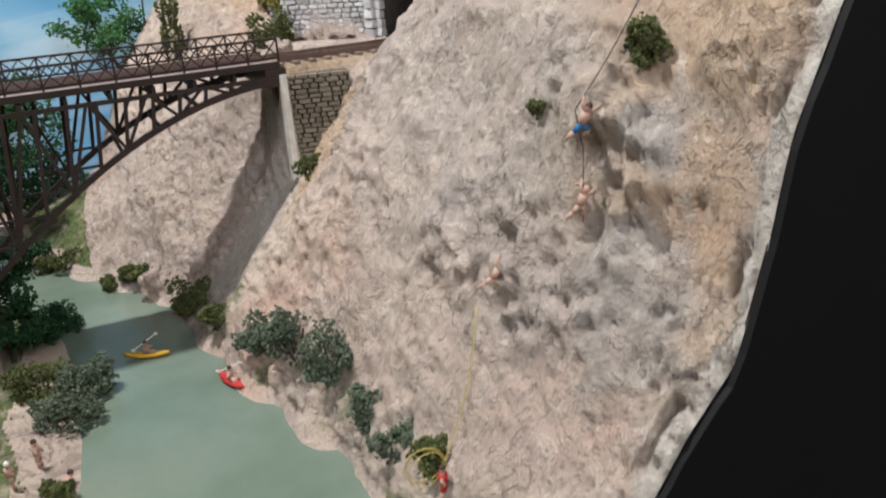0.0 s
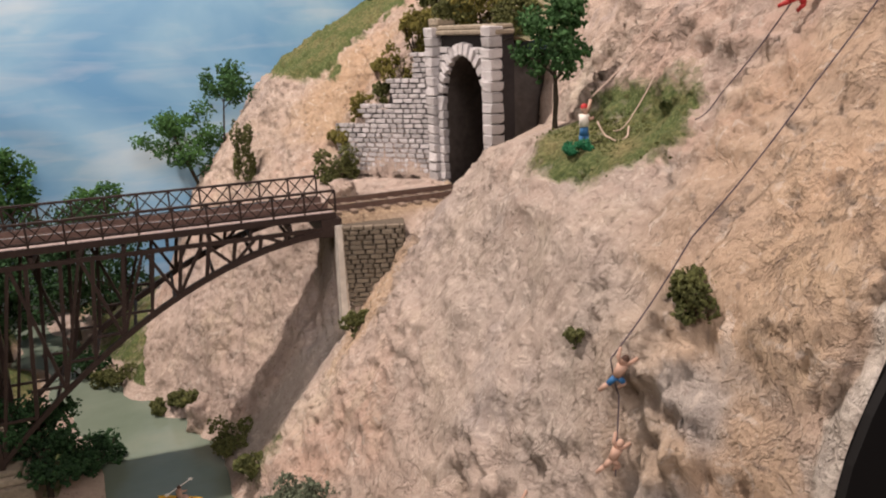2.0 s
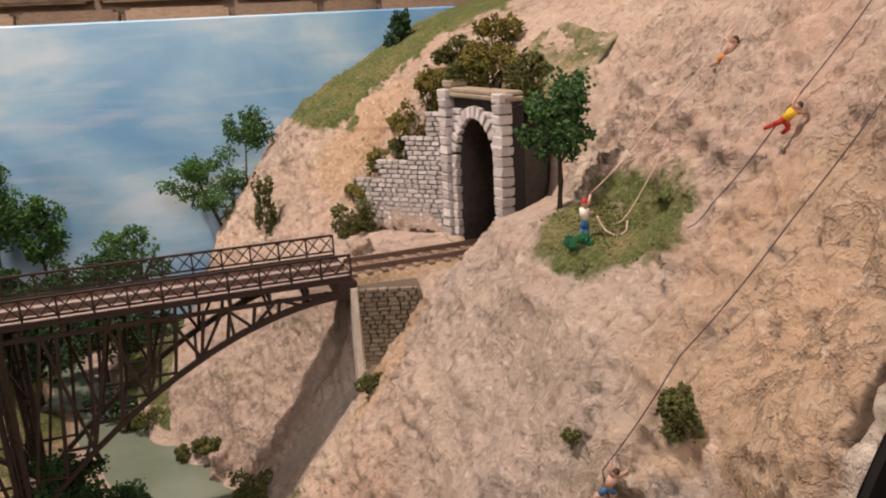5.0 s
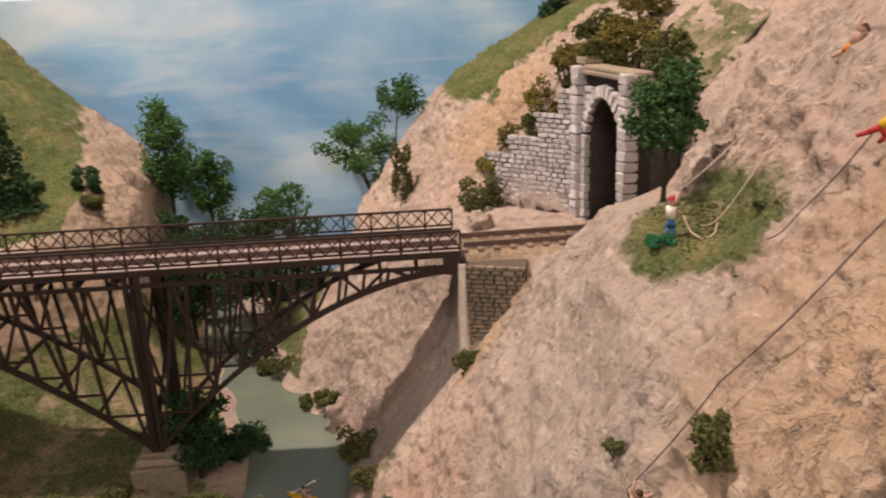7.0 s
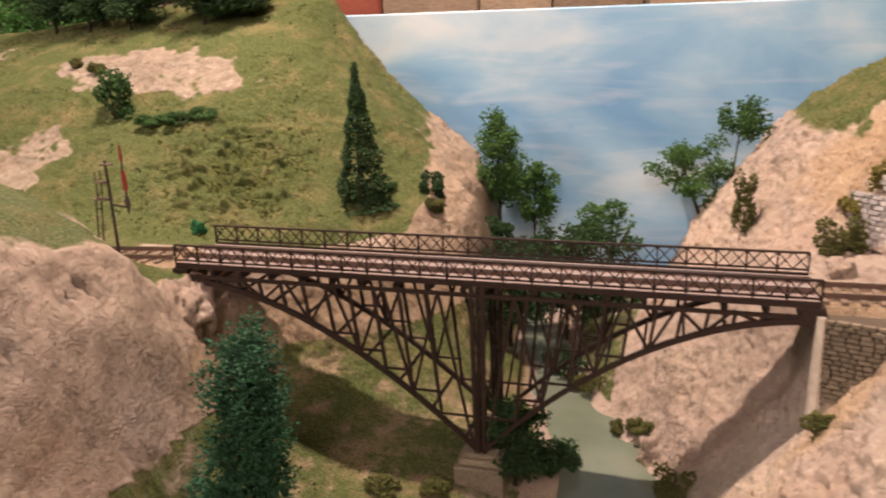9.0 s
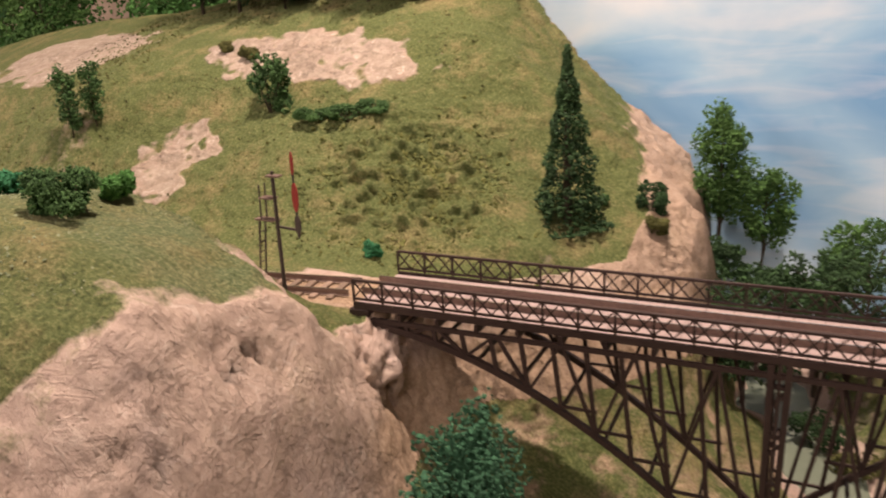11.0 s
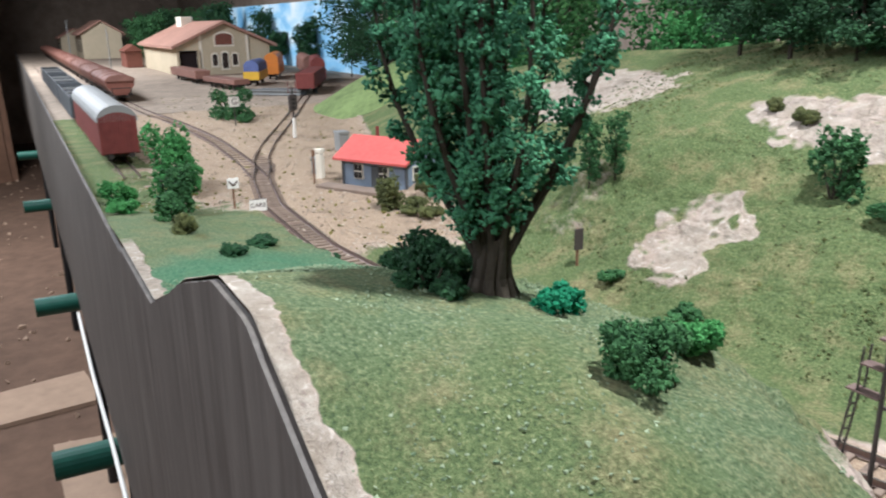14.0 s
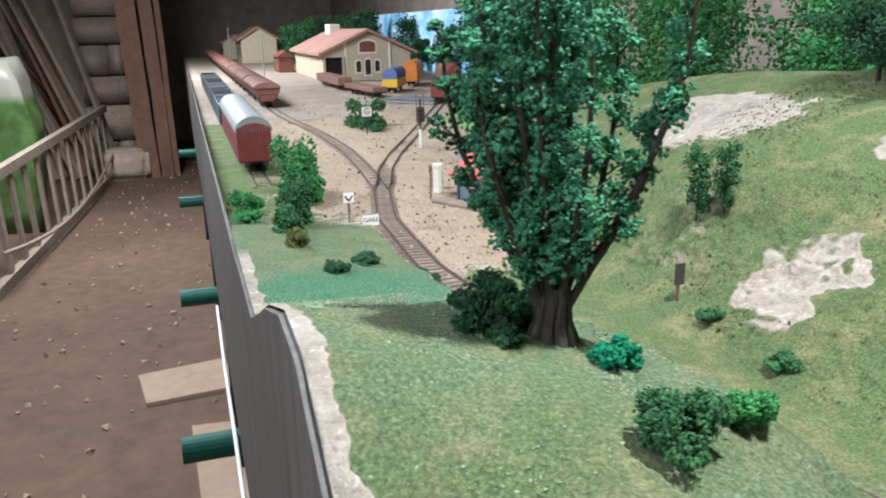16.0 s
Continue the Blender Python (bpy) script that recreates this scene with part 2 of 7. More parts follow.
M_FASCIA = fascia_material()
M_FASCIA_BLACK = plain("black_painted_plywood", (0.005, 0.005, 0.0055), 0.7, 0.0, 40, 0.2, 0.0003)
M_PLASTER = plain("white_plaster_rim", (0.66, 0.62, 0.56), 0.95, 0.0, 160, 0.25, 0.002)
M_TRUNK = plain("brown_twig_bark", (0.040, 0.032, 0.022), 0.9, 0.0, 300, 0.35, 0.0006)
M_LEAF = foliage("mid_green_foam_leaves", (0.012, 0.045, 0.014), (0.06, 0.16, 0.05))
M_LEAF_DARK = foliage("dark_green_foam_leaves", (0.008, 0.028, 0.012), (0.03, 0.09, 0.03))
M_LEAF_BRIGHT = foliage("bright_green_foam_leaves", (0.02, 0.10, 0.02), (0.08, 0.26, 0.07))
M_LEAF_EMERALD = foliage("emerald_green_foam", (0.008, 0.10, 0.045), (0.02, 0.20, 0.09))
M_LEAF_OLIVE = foliage("olive_green_foam", (0.035, 0.045, 0.014), (0.13, 0.14, 0.045))
M_LEAF_YELLOW = foliage("yellow_green_foam", (0.07, 0.07, 0.012), (0.22, 0.19, 0.05))
M_LEAF_GREY = foliage("grey_green_foam", (0.045, 0.06, 0.04), (0.14, 0.17, 0.11))


def water_material():
    mat, nt, bsdf = nodes_of("green_grey_resin_water", 0.16)
    n = noise_node(nt, 9, 4)
    c = ramp_node(nt, n.outputs[0], [(0.3, (0.115, 0.155, 0.115)), (0.55, (0.155, 0.195, 0.155)), (0.75, (0.20, 0.225, 0.175))])
    nt.links.new(c.outputs[0], bsdf.inputs["Base Color"])
    bump(nt, bsdf, noise_node(nt, 110, 3).outputs[0], 0.25, 0.0015)
    return mat


def sky_material():
    """Painted backdrop: brushed blue with white clouds in long soft strokes."""
    mat, nt, bsdf = nodes_of("painted_sky", 0.55)
    tc = nt.nodes.new("ShaderNodeTexCoord")
    mp = nt.nodes.new("ShaderNodeMapping")
    mp.inputs["Scale"].default_value = (3.0, 3.0, 5.5)
    nt.links.new(tc.outputs["Object"], mp.inputs[0])
    n = nt.nodes.new("ShaderNodeTexNoise")
    n.inputs["Scale"].default_value, n.inputs["Detail"].default_value, n.inputs["Distortion"].default_value = 1.2, 5, 0.5
    nt.links.new(mp.outputs[0], n.inputs["Vector"])
    broad = ramp_node(nt, n.outputs[0], [(0.34, (0.14, 0.36, 0.62)), (0.50, (0.26, 0.50, 0.71)), (0.61, (0.46, 0.64, 0.77)), (0.74, (0.74, 0.78, 0.80))])
    mp2 = nt.nodes.new("ShaderNodeMapping")
    mp2.inputs["Scale"].default_value, mp2.inputs["Rotation"].default_value = (4.0, 4.0, 26.0), (0, 0.12, 0)
    nt.links.new(tc.outputs["Object"], mp2.inputs[0])
    s = nt.nodes.new("ShaderNodeTexNoise")
    s.inputs["Scale"].default_value, s.inputs["Detail"].default_value, s.inputs["Distortion"].default_value = 2.0, 6, 0.8
    nt.links.new(mp2.outputs[0], s.inputs["Vector"])
    stroke = ramp_node(nt, s.outputs[0], [(0.48, (0, 0, 0)), (0.74, (0.26, 0.26, 0.26))])
    nt.links.new(mix_node(nt, stroke.outputs[0], broad.outputs[0], (0.76, 0.79, 0.82)), bsdf.inputs["Base Color"])
    bump(nt, bsdf, s.outputs[0], 0.15, 0.001)
    return mat


M_WATER, M_SKY = water_material(), sky_material()

# ---- building helpers ----
def mesh_of(name, bm, *mats, smooth=False):
    data = bpy.data.meshes.new(name)
    bm.to_mesh(data)
    bm.free()
    for m in mats:
        data.materials.append(m)
    if smooth:
        data.polygons.foreach_set("use_smooth", [True] * len(data.polygons))
    return data


def part(name, bm, mat, parent, label="", smooth=False):
    """One mesh object under a thing or a part."""
    data = bm if isinstance(bm, bpy.types.Mesh) else mesh_of(name, bm, *(mat if isinstance(mat, tuple) else (mat,)), smooth=smooth)
    ob = new(name, data)
    ob.parent = parent
    return tagged(ob, label)


def thing(name, label, category, m=None, group="", kind="", data=None):
    ob = tagged(new(name, data), label, category, group, kind)
    if m is not None:
        ob.matrix_basis = m
    return ob


def box(bm, lo, hi, bevel=0.0, m=None):
    """An axis-aligned box, bevelled, into bm; m places it."""
    size = [b - a for a, b in zip(lo, hi)]
    mid = [(a + b) / 2 for a, b in zip(lo, hi)]
    r = bmesh.ops.create_cube(bm, size=1.0, matrix=(m or Matrix()) @ Matrix.Translation(mid) @ Matrix.Diagonal((*size, 1)))
    if bevel:
        edges = {e for v in r["verts"] for e in v.link_edges}
        bmesh.ops.bevel(bm, geom=list(edges), offset=bevel, segments=1, affect="EDGES", profile=0.5)


def beam(bm, a, b, w, h=None):
    """A bar of width w and height h from a to b."""
    a, b = Vector(a), Vector(b)
    d = b - a
    m = Matrix.Translation((a + b) / 2) @ d.to_track_quat("X", "Z").to_matrix().to_4x4() @ Matrix.Diagonal((d.length, w, h or w, 1))
    bmesh.ops.create_cube(bm, size=1.0, matrix=m)


def tube(bm, points, radius, sides=6, end=None):
    """A tapered tube along points."""
    rings = []
    n = len(points)
    for k, p in enumerate(points):
        p = Vector(p)
        d = Vector(points[min(k + 1, n - 1)]) - Vector(points[max(k - 1, 0)])
        q = d.to_track_quat("Z", "Y")
        r = radius + ((end if end is not None else radius) - radius) * k / max(1, n - 1)
        rings.append([bm.verts.new(p + q @ Vector((r * math.cos(2 * math.pi * s / sides), r * math.sin(2 * math.pi * s / sides), 0))) for s in range(sides)])
    for a, b in zip(rings, rings[1:]):
        for s in range(sides):
            bm.faces.new((a[s], a[(s + 1) % sides], b[(s + 1) % sides], b[s]))
    bm.faces.new(rings[0][::-1])
    bm.faces.new(rings[-1])


# ---- terrain: sections across the gorge, blended from front to back ----
def smooth01(t):
    t = np.clip(t, 0, 1)
    return t * t * (3 - 2 * t)


def front_y(x):
    return np.interp(x, [-0.15, 0.25], [0.0, -0.06])


RIGHT_BANK = ([-0.06, 0.09, 0.16, 0.234, 0.288, 0.41, 0.457, 0.514, 0.6, 0.7, 0.8], [0.25, 0.237, 0.228, 0.196, 0.178, 0.15, 0.14, 0.085, 0.035, -0.02, -0.08])
LEFT_BANK = ([-0.06, 0.156, 0.275, 0.394, 0.45, 0.53, 0.6, 0.7, 0.8], [0.09, 0.10, 0.104, 0.08, 0.05, 0.011, -0.035, -0.10, -0.17])
WATER_Z = 0.88


def section(x, xs, zs):
    return np.interp(x, xs, zs)


def right_land(x, y):
    rows = [
        (-0.06, section(x, [0.25, 0.29, 0.308, 0.322, 0.341, 0.351, 0.358, 0.377, 0.41, 0.47, 0.62], [0.875, 0.93, 0.96, 0.983, 1.007, 1.045, 1.09, 1.14, 1.20, 1.30, 1.45])),
        (0.03, section(x, [0.238, 0.27, 0.298, 0.315, 0.329, 0.35, 0.373, 0.40, 0.43, 0.47, 0.62], [0.875, 0.945, 1.0, 1.043, 1.09, 1.12, 1.15, 1.185, 1.235, 1.29, 1.43])),
        (0.13, section(x, [0.229, 0.26, 0.276, 0.30, 0.328, 0.34, 0.365, 0.41, 0.43, 0.448, 0.5, 0.62], [0.875, 0.945, 0.975, 1.035, 1.08, 1.125, 1.152, 1.165, 1.21, 1.245, 1.32, 1.45])),
        (0.20, section(x, [0.205, 0.24, 0.266, 0.284, 0.30, 0.33, 0.36, 0.40, 0.43, 0.46, 0.62], [0.875, 0.945, 0.993, 1.033, 1.056, 1.10, 1.15, 1.16, 1.20, 1.25, 1.42])),
        (0.28, section(x, [0.178, 0.205, 0.23, 0.26, 0.30, 0.33, 0.36, 0.40, 0.44, 0.462, 0.62], [0.875, 0.92, 0.955, 1.0, 1.05, 1.10, 1.132, 1.15, 1.20, 1.235, 1.38])),
        (0.345, section(x, [0.16, 0.2, 0.235, 0.265, 0.29, 0.32, 0.335, 0.43, 0.45, 0.62], [0.875, 0.92, 0.96, 0.985, 1.02, 1.06, 1.074, 1.076, 1.19, 1.36])),
        (0.40, section(x, [0.15, 0.2, 0.235, 0.252, 0.264, 0.43, 0.45, 0.62], [0.875, 0.93, 0.975, 1.0, 1.074, 1.076, 1.20, 1.36])),
        (0.455, section(x, [0.137, 0.16, 0.2, 0.235, 0.26, 0.368, 0.385, 0.43, 0.62], [0.875, 0.93, 0.985, 1.045, 1.076, 1.078, 1.18, 1.22, 1.35])),
        (0.505, section(x, [0.095, 0.14, 0.2, 0.235, 0.26, 0.30, 0.318, 0.35, 0.40, 0.62], [0.875, 0.94, 1.01, 1.06, 1.077, 1.081, 1.13, 1.18, 1.22, 1.34])),
        (0.55, section(x, [0.06, 0.11, 0.17, 0.21, 0.24, 0.258, 0.30, 0.325, 0.36, 0.42, 0.62], [0.875, 0.93, 1.0, 1.05, 1.08, 1.10, 1.125, 1.165, 1.20, 1.25, 1.33])),
        (0.66, section(x, [0.0, 0.06, 0.1, 0.13, 0.15, 0.2, 0.25, 0.33, 0.43, 0.62], [0.875, 0.905, 0.93, 0.975, 1.03, 1.10, 1.155, 1.21, 1.275, 1.34])),
        (0.80, section(x, [-0.08, 0.0, 0.1, 0.125, 0.15, 0.2, 0.25, 0.33, 0.43, 0.62], [0.875, 0.89, 0.92, 0.97, 1.03, 1.10, 1.16, 1.215, 1.275, 1.34])),
    ]
    return blend_rows(rows, y)


def left_land(x, y):
    rows = [
        (0.0, section(x, [-0.95, -0.746, -0.66, -0.59, -0.486, -0.424, -0.355, -0.31, -0.25, -0.2, -0.15, -0.05, 0.1], [1.115, 1.118, 1.15, 1.18, 1.212, 1.212, 1.18, 1.16, 1.12, 1.02, 0.94, 0.90, 0.875])),
        (0.1, section(x, [-0.95, -0.75, -0.62, -0.5, -0.38, -0.294, -0.235, -0.205, -0.19, -0.17, 0.0, 0.1], [1.105, 1.115, 1.165, 1.195, 1.195, 1.185, 1.16, 1.10, 1.0, 0.92, 0.90, 0.875])),
        (0.2, section(x, [-0.95, -0.75, -0.62, -0.5, -0.36, -0.28, -0.235, -0.21, -0.20, -0.18, 0.0, 0.105], [1.10, 1.105, 1.14, 1.17, 1.182, 1.155, 1.125, 1.07, 1.0, 0.93, 0.90, 0.875])),
        (0.255, section(x, [-0.95, -0.7, -0.5, -0.4, -0.33, -0.27, -0.24, -0.2, -0.17, 0.0, 0.105], [1.085, 1.085, 1.11, 1.13, 1.13, 1.09, 1.065, 0.99, 0.922, 0.895, 0.875])),
        (0.3, section(x, [-0.95, -0.29, -0.26, -0.24, -0.2, -0.1, 0.0, 0.1], [1.078, 1.076, 1.07, 1.02, 0.94, 0.908, 0.898, 0.875])),
        (0.38, section(x, [-0.95, -0.29, -0.26, -0.24, -0.2, -0.1, 0.0, 0.085], [1.078, 1.076, 1.07, 1.03, 0.965, 0.918, 0.900, 0.875])),
        (0.42, section(x, [-0.95, -0.627, -0.5, -0.3, -0.24, -0.19, -0.12, -0.02, 0.07], [1.09, 1.105, 1.095, 1.083, 1.07, 1.02, 0.95, 0.91, 0.875])),
        (0.48, section(x, [-0.95, -0.776, -0.627, -0.5, -0.3, -0.2, -0.15, -0.1, -0.03, 0.04], [1.13, 1.19, 1.133, 1.15, 1.12, 1.085, 1.04, 0.97, 0.91, 0.875])),
        (0.55, section(x, [-0.95, -0.776, -0.65, -0.54, -0.4, -0.3, -0.2, -0.14, -0.1, -0.06, 0.0], [1.20, 1.23, 1.21, 1.20, 1.185, 1.15, 1.085, 1.075, 1.02, 0.93, 0.875])),
        (0.65, section(x, [-0.95, -0.65, -0.5, -0.35, -0.26, -0.2, -0.14, -0.10, -0.085, -0.06], [1.245, 1.265, 1.265, 1.25, 1.20, 1.15, 1.10, 1.075, 0.97, 0.875])),
        (0.80, section(x, [-0.95, -0.5, -0.38, -0.30, -0.22, -0.16, -0.125, -0.11], [1.285, 1.335, 1.325, 1.22, 1.15, 1.105, 1.05, 0.9])),
    ]
    return blend_rows(rows, y)


def blend_rows(rows, y):
    out = rows[0][1].copy()
    for (ya, za), (yb, zb) in zip(rows, rows[1:]):
        t = np.clip((y - ya) / (yb - ya), 0, 1)
        out = np.where(y >= ya, za + (zb - za) * t, out)
    return out


def land(x, y):
    """Smooth ground height of the layout at x, y (arrays)."""
    mid = (np.interp(y, *RIGHT_BANK) + np.interp(y, *LEFT_BANK)) / 2
    return np.where(x > mid, right_land(x, y), left_land(x, y))


_PERM = np.random.default_rng(4).permutation(256)
_GRAD = np.random.default_rng(6).normal(size=(256, 3))
_GRAD /= np.linalg.norm(_GRAD, axis=1)[:, None]


def gradient_noise(p):
    """Smooth noise in about -1 to 1 at the points."""
    i = np.floor(p).astype(np.int64)
    f = p - i
    u = f * f * f * (f * (f * 6 - 15) + 10)
    out = np.zeros(len(p))
    for dx in (0, 1):
        for dy in (0, 1):
            for dz in (0, 1):
                h = _PERM[(_PERM[(_PERM[(i[:, 0] + dx) & 255] + i[:, 1] + dy) & 255] + i[:, 2] + dz) & 255]
                g = _GRAD[h]
                dot = g[:, 0] * (f[:, 0] - dx) + g[:, 1] * (f[:, 1] - dy) + g[:, 2] * (f[:, 2] - dz)
                w = (u[:, 0] if dx else 1 - u[:, 0]) * (u[:, 1] if dy else 1 - u[:, 1]) * (u[:, 2] if dz else 1 - u[:, 2])
                out += w * dot
    return 1.5 * out


def lumpy(points, octaves):
    """Sum of noise over the points; octaves are (scale, amount)."""
    out = np.zeros(len(points))
    for scale, amount in octaves:
        out += amount * gradient_noise(points * scale + 11.3)
    return out


# centre line of the main track, from the yard over the bridge to the tunnel
TRACK = ([-1.55, -1.4, -1.2, -0.945, -0.7, -0.5, -0.37, -0.278, 0.265, 0.31, 0.37, 0.46], [0.315, 0.27, 0.229, 0.216, 0.238, 0.283, 0.318, 0.338, 0.3865, 0.392, 0.400, 0.415])
GAUGE = 0.026


# rows from the front edge to the back, closer together along the rim
GV = np.concatenate([np.linspace(0, 0.028, 30, endpoint=False), np.linspace(0.028, 1, 480)])


def ground_grid():
    ny = len(GV)
    xs = np.concatenate([np.linspace(-2.6, -0.95, 90, endpoint=False), np.linspace(-0.95, -0.42, 150, endpoint=False), np.linspace(-0.42, 0.10, 260, endpoint=False), np.linspace(0.10, 0.62, 480)])
    v = GV
    X = np.repeat(xs[:, None], ny, 1)
    F = front_y(X)
    Y = F + v[None, :] * (0.815 - F)
    Z = land(X, Y)
    # the meadow hill runs out into the station yard
    out = smooth01((-0.95 - X) / (0.45 + 1.3 * np.clip((Y - 0.45) / 0.4, 0, 1)))
    Z = Z + (1.079 - Z) * out
    for _ in range(3):
        Z[1:-1] = (Z[:-2] + 2 * Z[1:-1] + Z[2:]) / 4
        Z[:, 1:-1] = (Z[:, :-2] + 2 * Z[:, 1:-1] + Z[:, 2:]) / 4
    # cut the bank away before the wing wall
    along = (-0.085 * (X - 0.377) + 0.07 * (Y - 0.45)) / 0.0121
    before = -(0.07 * (X - 0.377) + 0.085 * (Y - 0.45)) / 0.110
    cut = smooth01((before + 0.004) / 0.006) * smooth01((0.06 - before) / 0.02) * smooth01((along + 0.15) / 0.1) * smooth01((0.98 - along) / 0.12)
    Z = Z - np.maximum(0, Z - 1.080) * cut
    # level the bed along the track, away from the gorge
    off = np.abs(Y - np.interp(X, *TRACK))
    bed = smooth01((0.042 - off) / 0.022) * ((X < -0.255) | ((X > 0.262) & (X < 0.395)))
    Z = Z + (1.077 - Z) * bed
    return X, Y, Z


GX, GY, GZ = ground_grid()


def ground_z(x, y):
    """Height of the finished smooth ground at one place."""
    i = int(np.clip(np.searchsorted(GX[:, 0], x), 1, GX.shape[0] - 1))
    f = float(front_y(x))
    j = int(np.clip(np.searchsorted(GV, (y - f) / (0.815 - f)), 0, GX.shape[1] - 1))
    return float(GZ[i, j])


def bump_at(x, y, cx, cy, rx, ry):
    """1 inside an ellipse, falling smoothly to 0 outside."""
    d = np.sqrt(((x - cx) / rx) ** 2 + ((y - cy) / ry) ** 2)
    return smooth01(1.6 - d) if np.isscalar(d) else smooth01((1.35 - d) / 0.7)


def build_ground():
    nx, ny = GX.shape
    slope_x = np.gradient(GZ, axis=0) / np.maximum(1e-5, np.gradient(GX, axis=0))
    slope_y = np.gradient(GZ, axis=1) / np.maximum(1e-5, np.gradient(GY, axis=1))
    steep = np.sqrt(slope_x ** 2 + slope_y ** 2)
    rocky = smooth01((steep - 0.35) / 0.5)
    right = smooth01((GX - 0.1) / 0.08)
    # the rock is bedded a little: its lumps run on along the gorge
    flat = np.stack([GX, GY * (1 - 0.12 * right), GZ * 1.1], -1).reshape(-1, 3)
    big = lumpy(flat, [(12, 0.0040), (29, 0.0024)]).reshape(nx, ny)
    fine = lumpy(flat, [(55, 0.0026), (120, 0.0016), (250, 0.0010)]).reshape(nx, ny)
    # thin dark cracks where a warped noise crosses zero
    crack_line = np.abs(lumpy(flat + np.array([0.3, 0.1, 0.7]), [(15, 1.0), (48, 0.55), (130, 0.2)])).reshape(nx, ny)
    broken = smooth01(lumpy(flat + 2.2, [(13, 1.0), (40, 0.6)]).reshape(nx, ny) * 2.6 - 0.25)
    crack = smooth01((0.045 - crack_line) / 0.04) * broken
    # rough knobbly belt with a hollow in the climbing face
    knob = np.maximum(bump_at(GX, GY, 0.322, 0.03, 0.028, 0.045), 0.4 * bump_at(GX, GY, 0.335, 0.175, 0.03, 0.035)) * right
    hollow = bump_at(GX, GY, 0.325, 0.010, 0.007, 0.012) * right
    off_track = np.abs(GY - np.interp(GX, *TRACK))
    track = smooth01((0.040 - off_track) / 0.018) * (np.abs(GZ - 1.077) < 0.012)
    wet = GZ < 0.889
    amount = (0.22 + 0.78 * rocky) * (1 - 0.9 * track)
    crag = flat + 0.012 * np.stack([lumpy(flat + k, [(40, 1.0), (90, 0.5)]) for k in (1.1, 2.7, 4.9)], -1)
    knobs = 0.0075 - np.abs(lumpy(crag, [(40, 0.013), (95, 0.008), (210, 0.004)])).reshape(nx, ny)
    # broken flakes, sharp-edged chips and small pits in the bare rock
    patchy = smooth01(lumpy(flat + 5.1, [(10, 1.0), (27, 0.6)]).reshape(nx, ny) * 1.8 + 0.30)
    flake = 0.0030 - np.abs(lumpy(flat * np.array([1.0, 1.1, 0.9]) + 3.3, [(62, 0.0070), (140, 0.0045), (300, 0.0018)])).reshape(nx, ny)
    pit = smooth01((lumpy(flat + 7.7, [(75, 1.0), (170, 0.6)]).reshape(nx, ny) - 0.55) / 0.12)
    shelf = lumpy(flat + 9.1, [(34, 1.0), (85, 0.5), (200, 0.22)]).reshape(nx, ny)
    step = smooth01((shelf - 0.10) / 0.05) + smooth01((shelf - 0.45) / 0.05) + smooth01((shelf + 0.35) / 0.05)
    fall = np.where(wet, 0.25, 1.0) * (1 - 0.92 * track)
    rise = big * (0.35 + 0.65 * rocky) + fine * amount - 0.0045 * crack * rocky + 0.85 * knobs * knob + 0.55 * knobs * right * smooth01((GY - 0.47) / 0.06) * rocky
    rise = rise + (1.1 * flake * patchy * (1 + 1.5 * knob) - 0.0032 * pit + 0.0019 * step * (0.35 + 0.65 * patchy)) * rocky * (0.45 + 0.55 * right)
    # mossy bumps in rows on the meadow hill
    moss = bump_at(GX, GY, -0.335, 0.49, 0.085, 0.065) * (GX < -0.2)
    rise = rise + moss * 0.017 * np.maximum(0, lumpy(flat * np.array([0.55, 1.2, 1.2]) + 4.4, [(80, 1.0), (190, 0.5)]).reshape(nx, ny))
    gully = bump_at(GX, GY, 0.212, 0.350, 0.055, 0.026)
    rise = rise * fall * (1 - 0.75 * gully) - 0.009 * hollow
    # torn gap between the plaster shell and the rim of the front board
    inset = GY - front_y(GX)
    torn = lumpy(np.stack([GX, 0 * GX, GZ], -1).reshape(-1, 3), [(22, 0.0030), (70, 0.0022), (190, 0.0012)]).reshape(nx, ny)
    gap = smooth01((0.0026 - np.abs(inset - 0.0090 - torn)) / 0.0012) * smooth01((GX - 0.30) / 0.03) * smooth01(lumpy(np.stack([GX, 0 * GX, GZ], -1).reshape(-1, 3), [(26, 1.0), (60, 0.7)]).reshape(nx, ny) * 2.5 + 0.8)
    rise = rise - 0.016 * gap
    rise[:, 0] = 0
    # the relief stands out square to the slope
    length = np.sqrt(1 + slope_x ** 2 + slope_y ** 2)
    lean = np.minimum(1.0, 2.2 / np.maximum(0.01, np.hypot(slope_x, slope_y)))
    edge = smooth01((0.010 - (GY - front_y(GX))) / 0.006)
    X = GX - rise * slope_x * lean / length
    Y = GY - rise * slope_y * lean / length * (1 - edge)
    Z = GZ + rise / length
    verts = np.stack([X, Y, Z], -1).reshape(-1, 3)
    i = np.arange(nx * ny).reshape(nx, ny)
    faces = np.stack([i[:-1, :-1], i[1:, :-1], i[1:, 1:], i[:-1, 1:]], -1).reshape(-1, 4)
    # leave the tunnel bore open behind the portal
    px, py = GX - 0.389, GY - 0.405
    along, depth = -0.25 * px + 0.968 * py, 0.968 * px + 0.25 * py
    bore = ((np.abs(along - 0.003) < 0.040) & (depth > -0.006) & (depth < 0.085)).reshape(-1)
    faces = faces[~bore[faces].any(1)]
    data = bpy.data.meshes.new("ground")
    data.from_pydata(verts.tolist(), [], faces.tolist())
    data.materials.append(M_TERRAIN)
    data.polygons.foreach_set("use_smooth", [True] * len(data.polygons))
